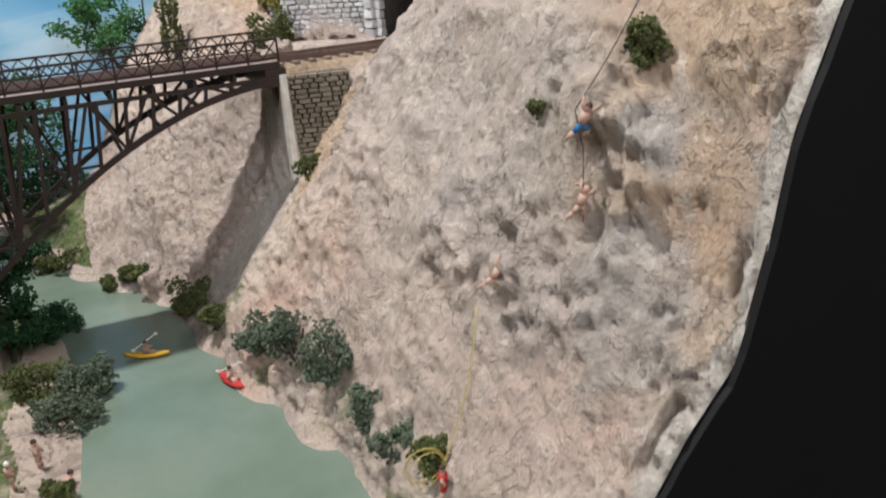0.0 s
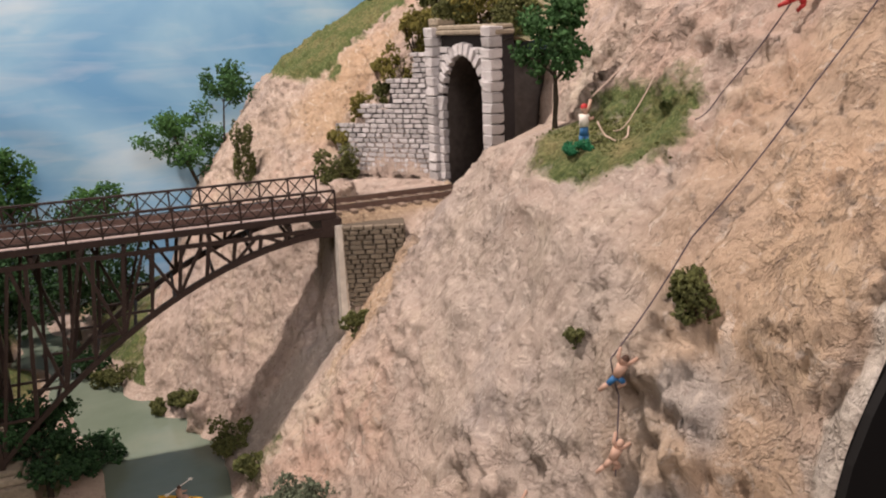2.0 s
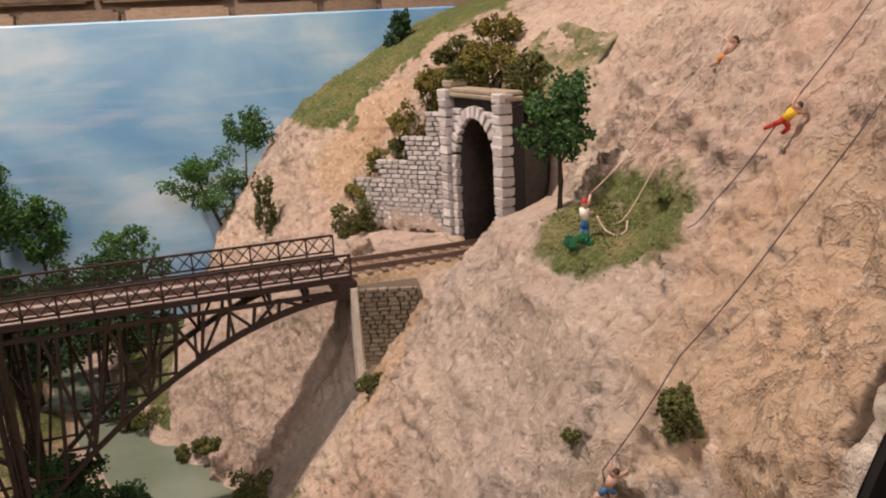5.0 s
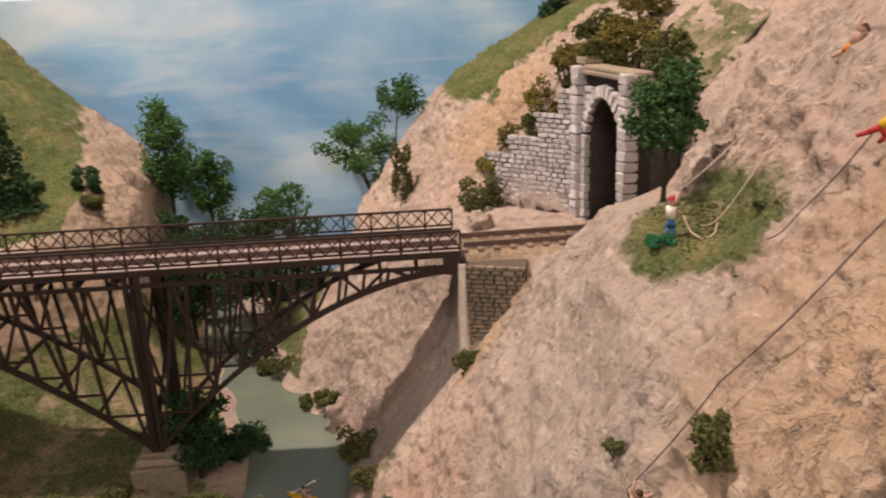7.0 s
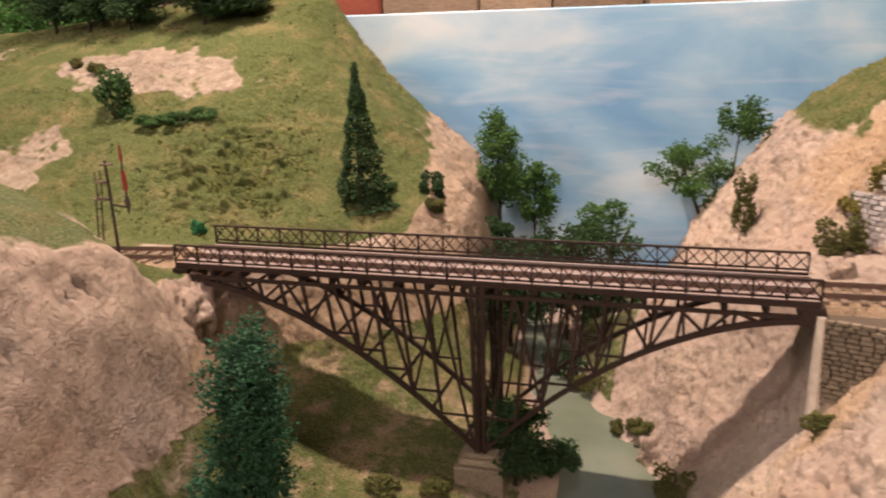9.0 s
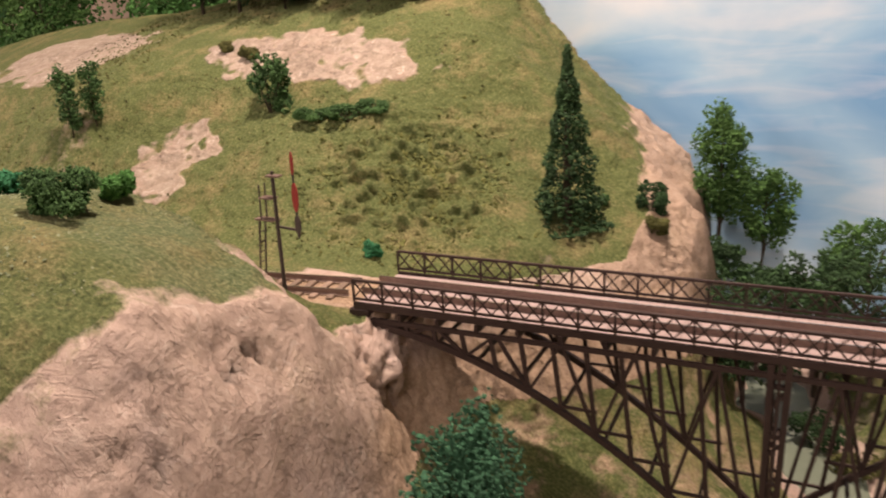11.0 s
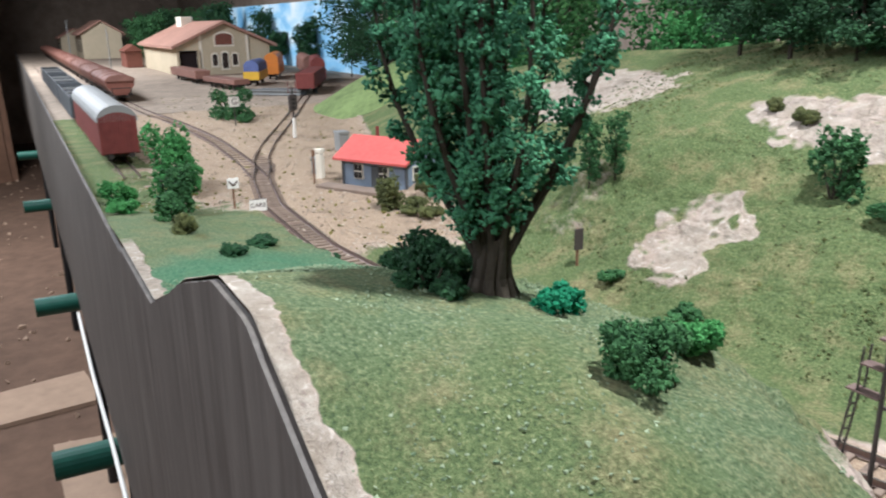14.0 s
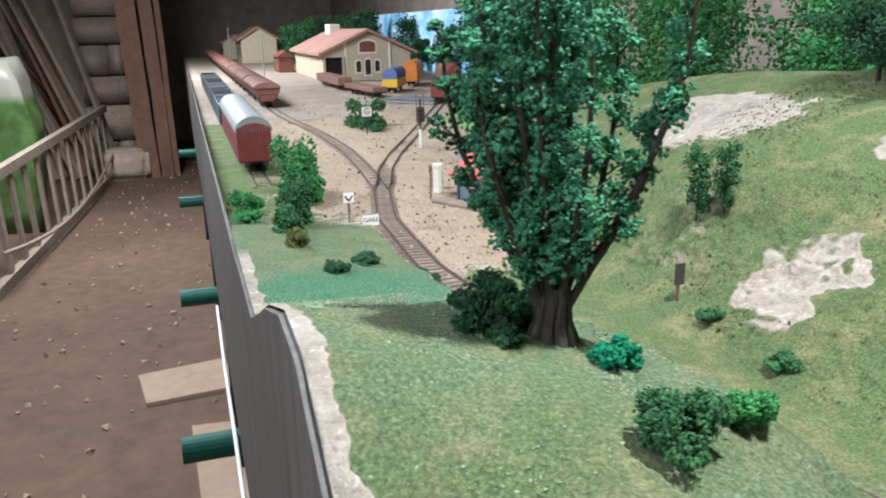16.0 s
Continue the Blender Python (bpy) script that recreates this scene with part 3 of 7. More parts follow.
    # cover: red grass, green bare pale plaster, blue earth; tone: red ochre, green grey, blue emerald grass
    ragged = lumpy(flat, [(20, 0.35), (55, 0.25)]).reshape(nx, ny)
    left = GX < 0.0
    meadow = left & (GZ > 1.06)
    grass = np.where(meadow & (GY > 0.37) & (GX < -0.14), 0.95 - 0.35 * smooth01((steep - 0.9) / 0.6), 0.0)
    grass = grass * (1 - smooth01((GX + 0.25 - 0.42 * (0.8 - GY) + 0.06 * ragged) / 0.05) * (GY > 0.5))
    front_hill = left * (GY < 0.31) * smooth01((-0.205 - GX - 0.06 * ragged) / 0.06)
    grass = np.maximum(grass, front_hill * (0.95 - 0.7 * smooth01((steep - 0.85) / 0.4)))
    near_face = left * smooth01((0.15 - GY) / 0.05) * smooth01((GX + 0.42) / 0.08) * smooth01((-0.12 - GX) / 0.05) * (GZ > 0.99)
    grass = np.maximum(grass, near_face * smooth01((-0.19 - GX) / 0.08) * (0.55 + 0.6 * ragged))
    grass = grass + 0.25 * ragged * (grass > 0.05)
    grass = np.maximum(grass, bump_at(GX + 0.025 * ragged, GY + 0.05 * ragged, 0.388, 0.145, 0.036, 0.075) * (0.72 + 0.5 * ragged) * right)
    grass = np.maximum(grass, right * smooth01((GY - 0.60 + 0.1 * ragged) / 0.06) * smooth01((GZ - 1.165) / 0.03) * 0.9)
    grass = np.maximum(grass, (GX < 0.09) * (GZ < 0.98) * (GZ > 0.888) * (0.62 + 0.5 * ragged))
    grass = np.maximum(grass, right * (GZ < 0.925) * (GZ > 0.885) * (0.35 + 0.6 * ragged))
    warp_x, warp_y = GX + 0.06 * ragged, GY + 0.035 * ragged
    pale = bump_at(warp_x, warp_y, -0.62, 0.460, 0.052, 0.058) + bump_at(warp_x, warp_y, -0.53, 0.60, 0.17, 0.042) + bump_at(warp_x, warp_y, -0.98, 0.63, 0.16, 0.085)
    pale = smooth01((pale + 0.55 * lumpy(flat + 1.9, [(34, 0.6), (90, 0.5)]).reshape(nx, ny) * (pale > 0.04) - 0.25) / 1.05)
    pale = np.maximum(pale, 0.15 * left * smooth01((0.26 - GY) / 0.05) * smooth01((GX + 0.27 + 0.1 * ragged) / 0.06) * smooth01((GZ - 1.03) / 0.05))
    pale = pale + 0.4 * right * smooth01((GY - 0.50) / 0.06) * smooth01((GX - 0.17) / 0.05) * (0.5 + 0.6 * ragged)
    crest = right * smooth01((GY - 0.585 + 0.1 * ragged) / 0.05) * smooth01((GZ - 1.14) / 0.04)
    pale = pale * (1 - crest)
    rim = smooth01((0.0095 + 1.6 * torn + 0.004 * (GX < -0.1) - inset) / 0.005) * (1 - smooth01((-0.95 - GX) / 0.1))
    pale = np.clip(np.maximum(np.clip(pale, 0, 1) * (left | (GY > 0.5)), rim), 0, 1)
    grass = np.clip(np.maximum(grass, crest), 0, 1) * (1 - pale)
    yard = smooth01((-0.86 - GX) / 0.1) * smooth01((1.10 - GZ) / 0.012) * smooth01((GY - 0.10 - 0.10 * ragged) / 0.03)
    middle = left * (GY > 0.29) * (GY < 0.385) * (GX < -0.42) * (0.5 + 0.9 * ragged)
    flank = 0.55 * left * (GY > 0.5) * (GX > -0.35) * (GZ > 1.03)
    under = 0.85 * left * smooth01((1.045 - GZ) / 0.03) * smooth01((GY - 0.2) / 0.05) * (GZ > 0.885)
    track = track * np.where(GX < -0.40, np.clip(0.25 + 0.9 * ragged, 0, 1), 1.0)
    middle = middle * 0.5
    yard = yard * (1 - 0.75 * smooth01((0.20 - GY + 0.12 * ragged) / 0.06) * smooth01(0.5 + 1.6 * ragged))
    cutting = left * smooth01((-0.33 - GX) / 0.05) * smooth01((GY - 0.23) / 0.03) * smooth01((0.43 - GY) / 0.03) * smooth01((GX + 0.93) / 0.06)
    grass = np.maximum(grass, cutting * np.clip(0.8 + 0.6 * ragged, 0, 1))
    earth = np.clip(under + flank + track + middle + 0.8 * (np.abs(GZ - 0.9) < 0.012) * left + yard, 0, 1)
    grass = np.maximum(grass, 0.7 * smooth01((-0.9 - GX) / 0.1) * smooth01((0.22 - GY + 0.1 * ragged) / 0.06)) * (1 - 0.9 * track) * (1 - 0.9 * yard)
    ochre = 0.7 * right * bump_at(warp_x, warp_y, 0.37, 0.0, 0.05, 0.06) + 1.6 * hollow + 0.7 * knob * smooth01(ragged * 2 + 0.3) + 0.9 * right * bump_at(warp_x, warp_y, 0.285, 0.31, 0.03, 0.035)
    ochre = ochre + right * (GY > 0.50) * bump_at(warp_x, warp_y, 0.305, 0.575, 0.055, 0.045)
    ochre = (ochre + 0.35 * smooth01(ragged * 1.5) * right) * (1 - rim)
    grey = 0.5 * right * bump_at(warp_x, warp_y, 0.34, 0.17, 0.06, 0.13) + 0.12 * pit * rocky + 0.9 * right * bump_at(warp_x, warp_y, 0.325, -0.02, 0.018, 0.03) + 0.45 * knob + 0.4 * right * smooth01(-ragged * 1.6) + 0.8 * crack * rocky + gap + 0.8 * gully
    emerald = left * (GY < 0.2) * smooth01((-0.5 - GX) / 0.1) * smooth01((GX + 0.9) / 0.1) + 0.75 * left * smooth01((0.27 - GY) / 0.06) * (GZ > 1.09) * (0.75 + 0.5 * ragged) * (1 - 0.85 * near_face)
    band = left * bump_at(GX + 0.04 * ragged, GY + 0.03 * ragged, -0.80, 0.09, 0.085, 0.11) * (0.75 + 0.4 * ragged)
    band = np.maximum(band, 0.7 * left * bump_at(GX + 0.03 * ragged, GY + 0.03 * ragged, -0.60, 0.135, 0.14, 0.05) * (0.6 + 0.5 * ragged))
    for name, cols in (("cover", (grass, pale, earth)), ("tone", (ochre, grey, emerald))):
        layer = data.color_attributes.new(name, "FLOAT_COLOR", "POINT")
        rgba = np.ones((nx * ny, 4), np.float32)
        for k, c in enumerate(cols):
            rgba[:, k] = np.clip(c, 0, 1).reshape(-1)
        rgba[:, 3] = np.clip(rim * (GX > 0.25), 0, 1).reshape(-1)
        if name == "tone":
            rgba[:, 3] = np.clip(band, 0, 1).reshape(-1)
        layer.data.foreach_set("color", rgba.reshape(-1))
    thing("ground", "sculpted plaster rock gorge with grassed slopes", "ground", kind="structure", data=data)


build_ground()


def build_tunnel_roof():
    """The hill over the bore, from just behind the portal."""
    bm = bmesh.new()
    rows = []
    for a in np.linspace(0.001, 0.11, 26):
        row = []
        for u in np.linspace(-0.05, 0.05, 26):
            x, y = 0.389 - 0.2500 * u + 0.968 * a, 0.405 + 0.968 * u + 0.25 * a
            z = max(ground_z(x, y) + 0.002, 1.203) + 0.004 * noise.noise(Vector((x, y, 0)) * 60)
            row.append(bm.verts.new((x, y, z)))
        rows.append(row)
    for p, q in zip(rows, rows[1:]):
        for k in range(25):
            bm.faces.new((p[k], q[k], q[k + 1], p[k + 1]))
    data = mesh_of("ground_over_tunnel", bm, M_TERRAIN, smooth=True)
    for name, rgb in (("cover", (0.55, 0.2, 0.0)), ("tone", (0.4, 0.1, 0.0))):
        layer = data.color_attributes.new(name, "FLOAT_COLOR", "POINT")
        layer.data.foreach_set("color", np.tile(np.array([*rgb, 0.0], np.float32), len(data.vertices)))
    thing("ground_over_tunnel", "plaster hillside over the tunnel mouth", "ground", kind="structure", data=data)


build_tunnel_roof()


def build_water():
    bm = bmesh.new()
    bmesh.ops.create_grid(bm, x_segments=40, y_segments=40, size=0.5)
    for v in bm.verts:
        v.co = Vector((v.co.x * 0.6 + 0.1, v.co.y * 0.88 + 0.38, WATER_Z + 0.0008 * noise.noise(v.co * 30)))
    for v in bm.verts:
        v.co.y = max(v.co.y, float(front_y(v.co.x)) + 0.001)
    thing("water", "still green-grey resin river", "water", kind="structure", data=mesh_of("water", bm, M_WATER, smooth=True))


build_water()


def build_fascia():
    """Plywood front whose top follows the scenery, grey along the meadow side and black below the cliff."""
    for name, x0, x1, mat, label in (("wall_front", -0.95, 0.02, M_FASCIA, "grey painted plywood layout front"), ("wall_front_right", 0.02, 0.62, M_FASCIA_BLACK, "black painted plywood layout front")):
        bm = bmesh.new()
        xs = np.linspace(x0, x1, 120)
        rows = []
        for x in xs:
            y = float(front_y(x))
            top = ground_z(x, y) - 0.003
            rows.append([bm.verts.new((x, y - d, z)) for d, z in ((-0.001, top), (0.0035, top), (0.0035, 0.62), (-0.001, 0.62))])
        for a, b in zip(rows, rows[1:]):
            for k in range(4):
                bm.faces.new((a[k], b[k], b[(k + 1) % 4], a[(k + 1) % 4]))
        bm.faces.new(rows[0])
        bm.faces.new(rows[-1][::-1])
        bmesh.ops.recalc_face_normals(bm, faces=bm.faces)
        thing(name, label, "layout front", kind="structure", data=mesh_of(name, bm, mat))


build_fascia()


def build_backdrop():
    bm = bmesh.new()
    box(bm, (-0.62, 0.82, 0.6), (1.3, 0.832, 1.293), 0.002)
    thing("backdrop", "blue painted sky board with white clouds", "backdrop", kind="structure", data=mesh_of("backdrop", bm, M_SKY))


build_backdrop()

M_FLOOR = plain("trodden_earth_floor", (0.125, 0.076, 0.050), 0.95, 0.0, 12, 0.35, 0.01)
M_BARN = plain("rough_stone_wall", (0.30, 0.24, 0.19), 0.95, 0.0, 8, 0.4, 0.02)
M_CEIL = plain("dark_plank_ceiling", (0.10, 0.07, 0.05), 0.9, 0.0, 8, 0.3, 0.01)


def slab(name, label, category, lo, hi, mat, bevel=0.0):
    bm = bmesh.new()
    box(bm, lo, hi, bevel)
    return thing(name, label, category, kind="structure", data=mesh_of(name, bm, mat))


bm_yard = bmesh.new()
bmesh.ops.create_grid(bm_yard, x_segments=2, y_segments=2, size=1.0, matrix=Matrix.Translation((-6.05, 0.8, 1.079)) @ Matrix.Diagonal((3.46, 0.8, 1, 1)))
bmesh.ops.create_grid(bm_yard, x_segments=2, y_segments=2, size=1.0, matrix=Matrix.Translation((-1.7, 1.2075, 1.079)) @ Matrix.Diagonal((0.89, 0.3925, 1, 1)))
M_YARD = plain("sandy_yard_ballast", (0.29, 0.23, 0.175), 0.95, 0.0, 45, 0.45, 0.004)
thing("ground_yard", "sandy ballasted station yard", "ground", kind="structure", data=mesh_of("ground_yard", bm_yard, M_YARD))
slab("floor", "reddish-brown trodden earth floor", "floor", (-11, -3.2, -0.1), (3, 4.2, 0), M_FLOOR)
slab("ceiling", "dark plank ceiling", "ceiling", (-11, -3.2, 2.7), (3, 4.2, 2.8), M_CEIL)
slab("wall_back", "rough stone barn wall", "wall", (-11, 1.9, 0), (3, 2.2, 2.7), M_BARN)
slab("wall_near", "rough stone barn wall", "wall", (-11, -3.2, 0), (3, -3.0, 2.7), M_BARN)
slab("wall_end", "rough stone barn wall", "wall", (-11, -3.0, 0), (-10.8, 1.9, 2.7), M_BARN)
slab("wall_right", "rough stone barn wall", "wall", (2.8, -3.0, 0), (3, 1.9, 2.7), M_BARN)
# yard table
slab("wall_front_yard", "grey painted plywood layout front", "layout front", (-9.5, -0.0035, 0.62), (-0.952, 0.001, 1.106), M_FASCIA)


# ---- track ----
def rail_path(xs, ys, step=0.02, z=1.0785):
    """Even points along a smooth line through the knots."""
    x = np.linspace(xs[0], xs[-1], 600)
    y = np.interp(x, xs, ys)
    for _ in range(60):
        y[1:-1] = (y[:-2] + 2 * y[1:-1] + y[2:]) / 4
    d = np.concatenate([[0], np.cumsum(np.hypot(np.diff(x), np.diff(y)))])
    s = np.arange(0, d[-1], step)
    return [Vector((a, b, z)) for a, b in zip(np.interp(s, d, x), np.interp(s, d, y))]


def sweep_rail(bm, path, off, z0=0.003, z1=0.0075, w=0.0011):
    """A rail beside the path: web and a wider head."""
    prev = None
    for k, p in enumerate(path):
        d = (path[min(k + 1, len(path) - 1)] - path[max(k - 1, 0)]).normalized()
        n = Vector((-d.y, d.x, 0))
        c = p + n * off
        ring = [bm.verts.new(c + n * a + Vector((0, 0, b))) for a, b in ((-w * 1.6, z0), (-w * 0.5, z0 + 0.001), (-w, z1), (w, z1), (w * 0.5, z0 + 0.001), (w * 1.6, z0))]
        if prev:
            for s in range(6):
                f = bm.faces.new((prev[s], prev[(s + 1) % 6], ring[(s + 1) % 6], ring[s]))
                f.material_index = 1 if s == 2 else 0
        prev = ring


def sleeper_mesh():
    bm = bmesh.new()
    box(bm, (-0.0026, -0.021, 0.0), (0.0026, 0.021, 0.0034), 0.0005)
    return mesh_of("sleeper", bm, M_SLEEPER)


SLEEPER = sleeper_mesh()


def build_track(label, xs, ys, sleepers=True, z=1.0785, spacing=0.0135):
    root = thing("railway_track", label, "railway track", group="tracks of the layout")
    path = rail_path(xs, ys, spacing, z)
    for side in (-1, 1):
        bm = bmesh.new()
        sweep_rail(bm, path, side * GAUGE / 2, 0.0, 0.0048, 0.0008)
        part("rail", bm, (M_RAIL, M_RAILTOP), root)
    if sleepers:
        for k, p in enumerate(path[:-1]):
            d = path[k + 1] - p
            ob = part("sleeper", SLEEPER, None, root)
            ob.matrix_basis = Matrix.Translation(p - Vector((0, 0, 0.0026))) @ Matrix.Rotation(math.atan2(d.y, d.x) + random.uniform(-0.03, 0.03), 4, "Z")
    return root


build_track("rusty single track leading into the tunnel", TRACK[0][8:], TRACK[1][8:])
build_track("rusty single track across the bridge deck", TRACK[0][7:9], TRACK[1][7:9], sleepers=False, z=1.0815)
build_track("rusty single track from the yard to the bridge", TRACK[0][:8], TRACK[1][:8])
build_track("yard track with weathered rails and sandy ballast", [-8.5, -3.4, -2.67, -2.26, -1.9, -1.59, -1.42], [0.245, 0.25, 0.262, 0.30, 0.308, 0.29, 0.272], spacing=0.03)
build_track("curved siding towards the goods shed", [-4.4, -3.4, -2.85, -2.08, -1.8, -1.6, -1.45], [1.34, 1.09, 0.84, 0.52, 0.40, 0.325, 0.29], spacing=0.025)
build_track("siding beside the layout edge", [-6.0, -1.5], [0.083, 0.083], spacing=0.03)

# ---- bridge: two cantilever trusses on one pier, lattice railings ----
BU = Vector((0.534, 0.047, 0)).normalized()
BN = Vector((-BU.y, BU.x, 0))
BO = Vector((-0.003, 0.3285, 0))
HALF, WIDE, PIER_S = 0.268, 0.068, 0.013


def bp(s, w, z):
    return BO + BU * s + BN * w + Vector((0, 0, z))


def arch_z(s):
    """Underside of the truss at s along the bridge."""
    reach = (HALF - PIER_S) if s > PIER_S else (HALF + PIER_S)
    r = min(1.0, abs(s - PIER_S) / reach)
    return 1.068 - 0.142 * (1 - r) ** 1.9


def build_bridge():
    bridge = thing("railway_bridge", "dark brown steel cantilever railway bridge with lattice railings over the gorge", "bridge")
    bm = bmesh.new()
    plank = 2 * HALF / 60
    box(bm, (-plank / 2 + 0.0002, -0.032, -0.0018), (plank / 2 - 0.0002, 0.032, 0.0018))
    plank_mesh = mesh_of("deck_plank", bm, M_DECK)
    for k in range(60):
        part("deck_plank", plank_mesh, None, bridge).matrix_basis = Matrix.Translation(bp(-HALF + (k + 0.5) * plank, WIDE / 2, 1.0795)) @ Matrix.Rotation(math.atan2(BU.y, BU.x), 4, "Z")
    for w in (0.0, WIDE):
        girder = bmesh.new()
        beam(girder, bp(-HALF, w, 1.0805), bp(HALF, w, 1.0805), 0.003, 0.0045)
        beam(girder, bp(-HALF, w, 1.0705), bp(HALF, w, 1.0705), 0.003, 0.003)
        g = part("girder", girder, M_IRON, bridge)
        # curved lower chord
        for s0, s1 in ((-HALF, PIER_S - 0.004), (PIER_S + 0.004, HALF)):
            chord = bmesh.new()
            rings = []
            for k in range(25):
                a = s0 + (s1 - s0) * k / 24
                rings.append([chord.verts.new(bp(a, w + dw, arch_z(a) + dz)) for dw, dz in ((-0.0021, -0.0023), (0.0021, -0.0023), (0.0021, 0.0023), (-0.0021, 0.0023))])
            for p, q in zip(rings, rings[1:]):
                for k in range(4):
                    chord.faces.new((p[k], p[(k + 1) % 4], q[(k + 1) % 4], q[k]))
            chord.faces.new(rings[0])
            chord.faces.new(rings[-1][::-1])
            bmesh.ops.recalc_face_normals(chord, faces=chord.faces)
            part("arch_chord", chord, M_IRON, bridge)
        # posts and diagonals between girder and chord
        n = 11
        for side, (s0, s1) in ((-1, (PIER_S - 0.006, -HALF + 0.02)), (1, (PIER_S + 0.006, HALF - 0.02))):
            cut = [s0 + (s1 - s0) * (k / n) ** 0.93 for k in range(n + 1)]
            for k in range(1, n + 1):
                bm = bmesh.new()
                lean = (0.012 * (1 - k / n)) * side
                beam(bm, bp(cut[k] + lean, w, 1.072), bp(cut[k], w, arch_z(cut[k])), 0.0026)
                part("truss_post", bm, M_IRON, bridge)
                bm = bmesh.new()
                beam(bm, bp(cut[k], w, 1.072), bp(cut[k - 1], w, arch_z(cut[k - 1])), 0.0022) if k % 2 else beam(bm, bp(cut[k - 1], w, 1.072), bp(cut[k], w, arch_z(cut[k])), 0.0022)
                part("truss_brace", bm, M_IRON, bridge)
                if k <= 5:
                    za = arch_z(cut[k]) + 0.004
                    bm = bmesh.new()
                    beam(bm, bp(cut[k], w, za), bp(cut[k - 1], w, za), 0.0018)
                    part("truss_brace", bm, M_IRON, bridge)
        # pier leg
        bm = bmesh.new()
        for ds in (-0.005, 0.005):
            beam(bm, bp(PIER_S + ds, w, 1.078), bp(PIER_S + ds * 0.7, w, 0.926), 0.0036)
        for k in range(9):
            z = 0.935 + k * 0.016
            beam(bm, bp(PIER_S - 0.005, w, z), bp(PIER_S + 0.005, w, z + (0.014 if k % 2 else 0.0)), 0.0018)
        beam(bm, bp(PIER_S, w + 0.0008, 1.078), bp(PIER_S, w + 0.0008, 0.926), 0.007, 0.0016)
        part("pier_leg", bm, M_IRON, bridge)
        # railing
        rail = bmesh.new()
        beam(rail, bp(-HALF, w, 1.0995), bp(HALF, w, 1.0995), 0.0026, 0.0016)
        beam(rail, bp(-HALF, w, 1.0855), bp(HALF, w, 1.0855), 0.0016, 0.0014)
        rail = part("railing", rail, M_IRON, bridge)
        cells = 46
        up, bar = bmesh.new(), bmesh.new()
        box(up, (-0.0007, -0.0007, 0.0), (0.0007, 0.0007, 0.0165))
        post_mesh = mesh_of("railing_post", up, M_IRON)
        cell = 2 * HALF / cells
        beam(bar, (0, 0, 0.0), (cell, 0, 0.0135), 0.0009)
        bar_mesh = mesh_of("lattice_bar", bar, M_IRON)
        turn = Matrix.Rotation(math.atan2(BU.y, BU.x), 4, "Z")
        for k in range(cells + 1):
            s = -HALF + k * cell
            if k % 2 == 0:
                part("railing_post", post_mesh, None, rail).matrix_basis = Matrix.Translation(bp(s, w, 1.083)) @ turn
            if k < cells:
                part("lattice_bar", bar_mesh, None, rail).matrix_basis = Matrix.Translation(bp(s, w + 0.0004, 1.0858)) @ turn
                part("lattice_bar", bar_mesh, None, rail).matrix_basis = Matrix.Translation(bp(s + cell, w - 0.0004, 1.0858)) @ turn @ Matrix.Rotation(math.pi, 4, "Z")
    # cross members between both trusses
    for k in range(-9, 10):
        s = k * HALF / 9.2
        bm = bmesh.new()
        beam(bm, bp(s, 0, 1.0735), bp(s, WIDE, 1.0735), 0.0025, 0.006)
        part("cross_beam", bm, M_IRON, bridge)
        if abs(s - PIER_S) > 0.01:
            bm = bmesh.new()
            beam(bm, bp(s, 0, arch_z(s)), bp(s, WIDE, arch_z(s)), 0.0022)
            part("cross_beam", bm, M_IRON, bridge)
    for z0, z1 in ((0.935, 1.0), (1.0, 1.065)):
        for a, b in ((0, WIDE), (WIDE, 0)):
            bm = bmesh.new()
            beam(bm, bp(PIER_S, a, z0), bp(PIER_S, b, z1), 0.0022)
            part("pier_brace", bm, M_IRON, bridge)
    for s in (-HALF + 0.004, HALF - 0.004):
        bm = bmesh.new()
        m = Matrix.Translation(bp(s, WIDE / 2, 1.072)) @ Matrix.Rotation(math.atan2(BU.y, BU.x), 4, "Z")
        box(bm, (-0.008, -WIDE / 2 - 0.002, -0.008), (0.008, WIDE / 2 + 0.002, 0.006), 0.0008, m)
        part("bearing", bm, M_IRON, bridge)


build_bridge()


def build_pier_base():
    base = thing("pier_base", "pale layered stone footing under the bridge pier", "pier base")
    for k, (grow, z0, z1) in enumerate(((0.012, 0.880, 0.916), (0.008, 0.916, 0.922), (0.005, 0.922, 0.9262))):
        bm = bmesh.new()
        m = Matrix.Translation(bp(PIER_S, WIDE / 2, 0)) @ Matrix.Rotation(math.atan2(BU.y, BU.x), 4, "Z")
        box(bm, (-0.010 - grow, -WIDE / 2 - grow, z0), (0.010 + grow, WIDE / 2 + grow, z1), 0.0012, m)
        part("stone_course", bm, M_WALLSTONE, base)


build_pier_base()


# ---- masonry ----
BLOCKS = []
for _k in range(6):
    _bm = bmesh.new()
    bmesh.ops.create_cube(_bm, size=1.0)
    bmesh.ops.bevel(_bm, geom=_bm.edges[:], offset=0.10, segments=1, affect="EDGES")
    for _v in _bm.verts:
        _v.co += Vector((random.uniform(-0.05, 0.05), random.uniform(-0.1, 0.1), random.uniform(-0.06, 0.06)))
    BLOCKS.append(mesh_of("stone_block", _bm, M_STONE))
BLOCKS_OCHRE = []
for _b in BLOCKS[:4]:
    _c = _b.copy()
    _c.materials[0] = M_WALLSTONE
    BLOCKS_OCHRE.append(_c)


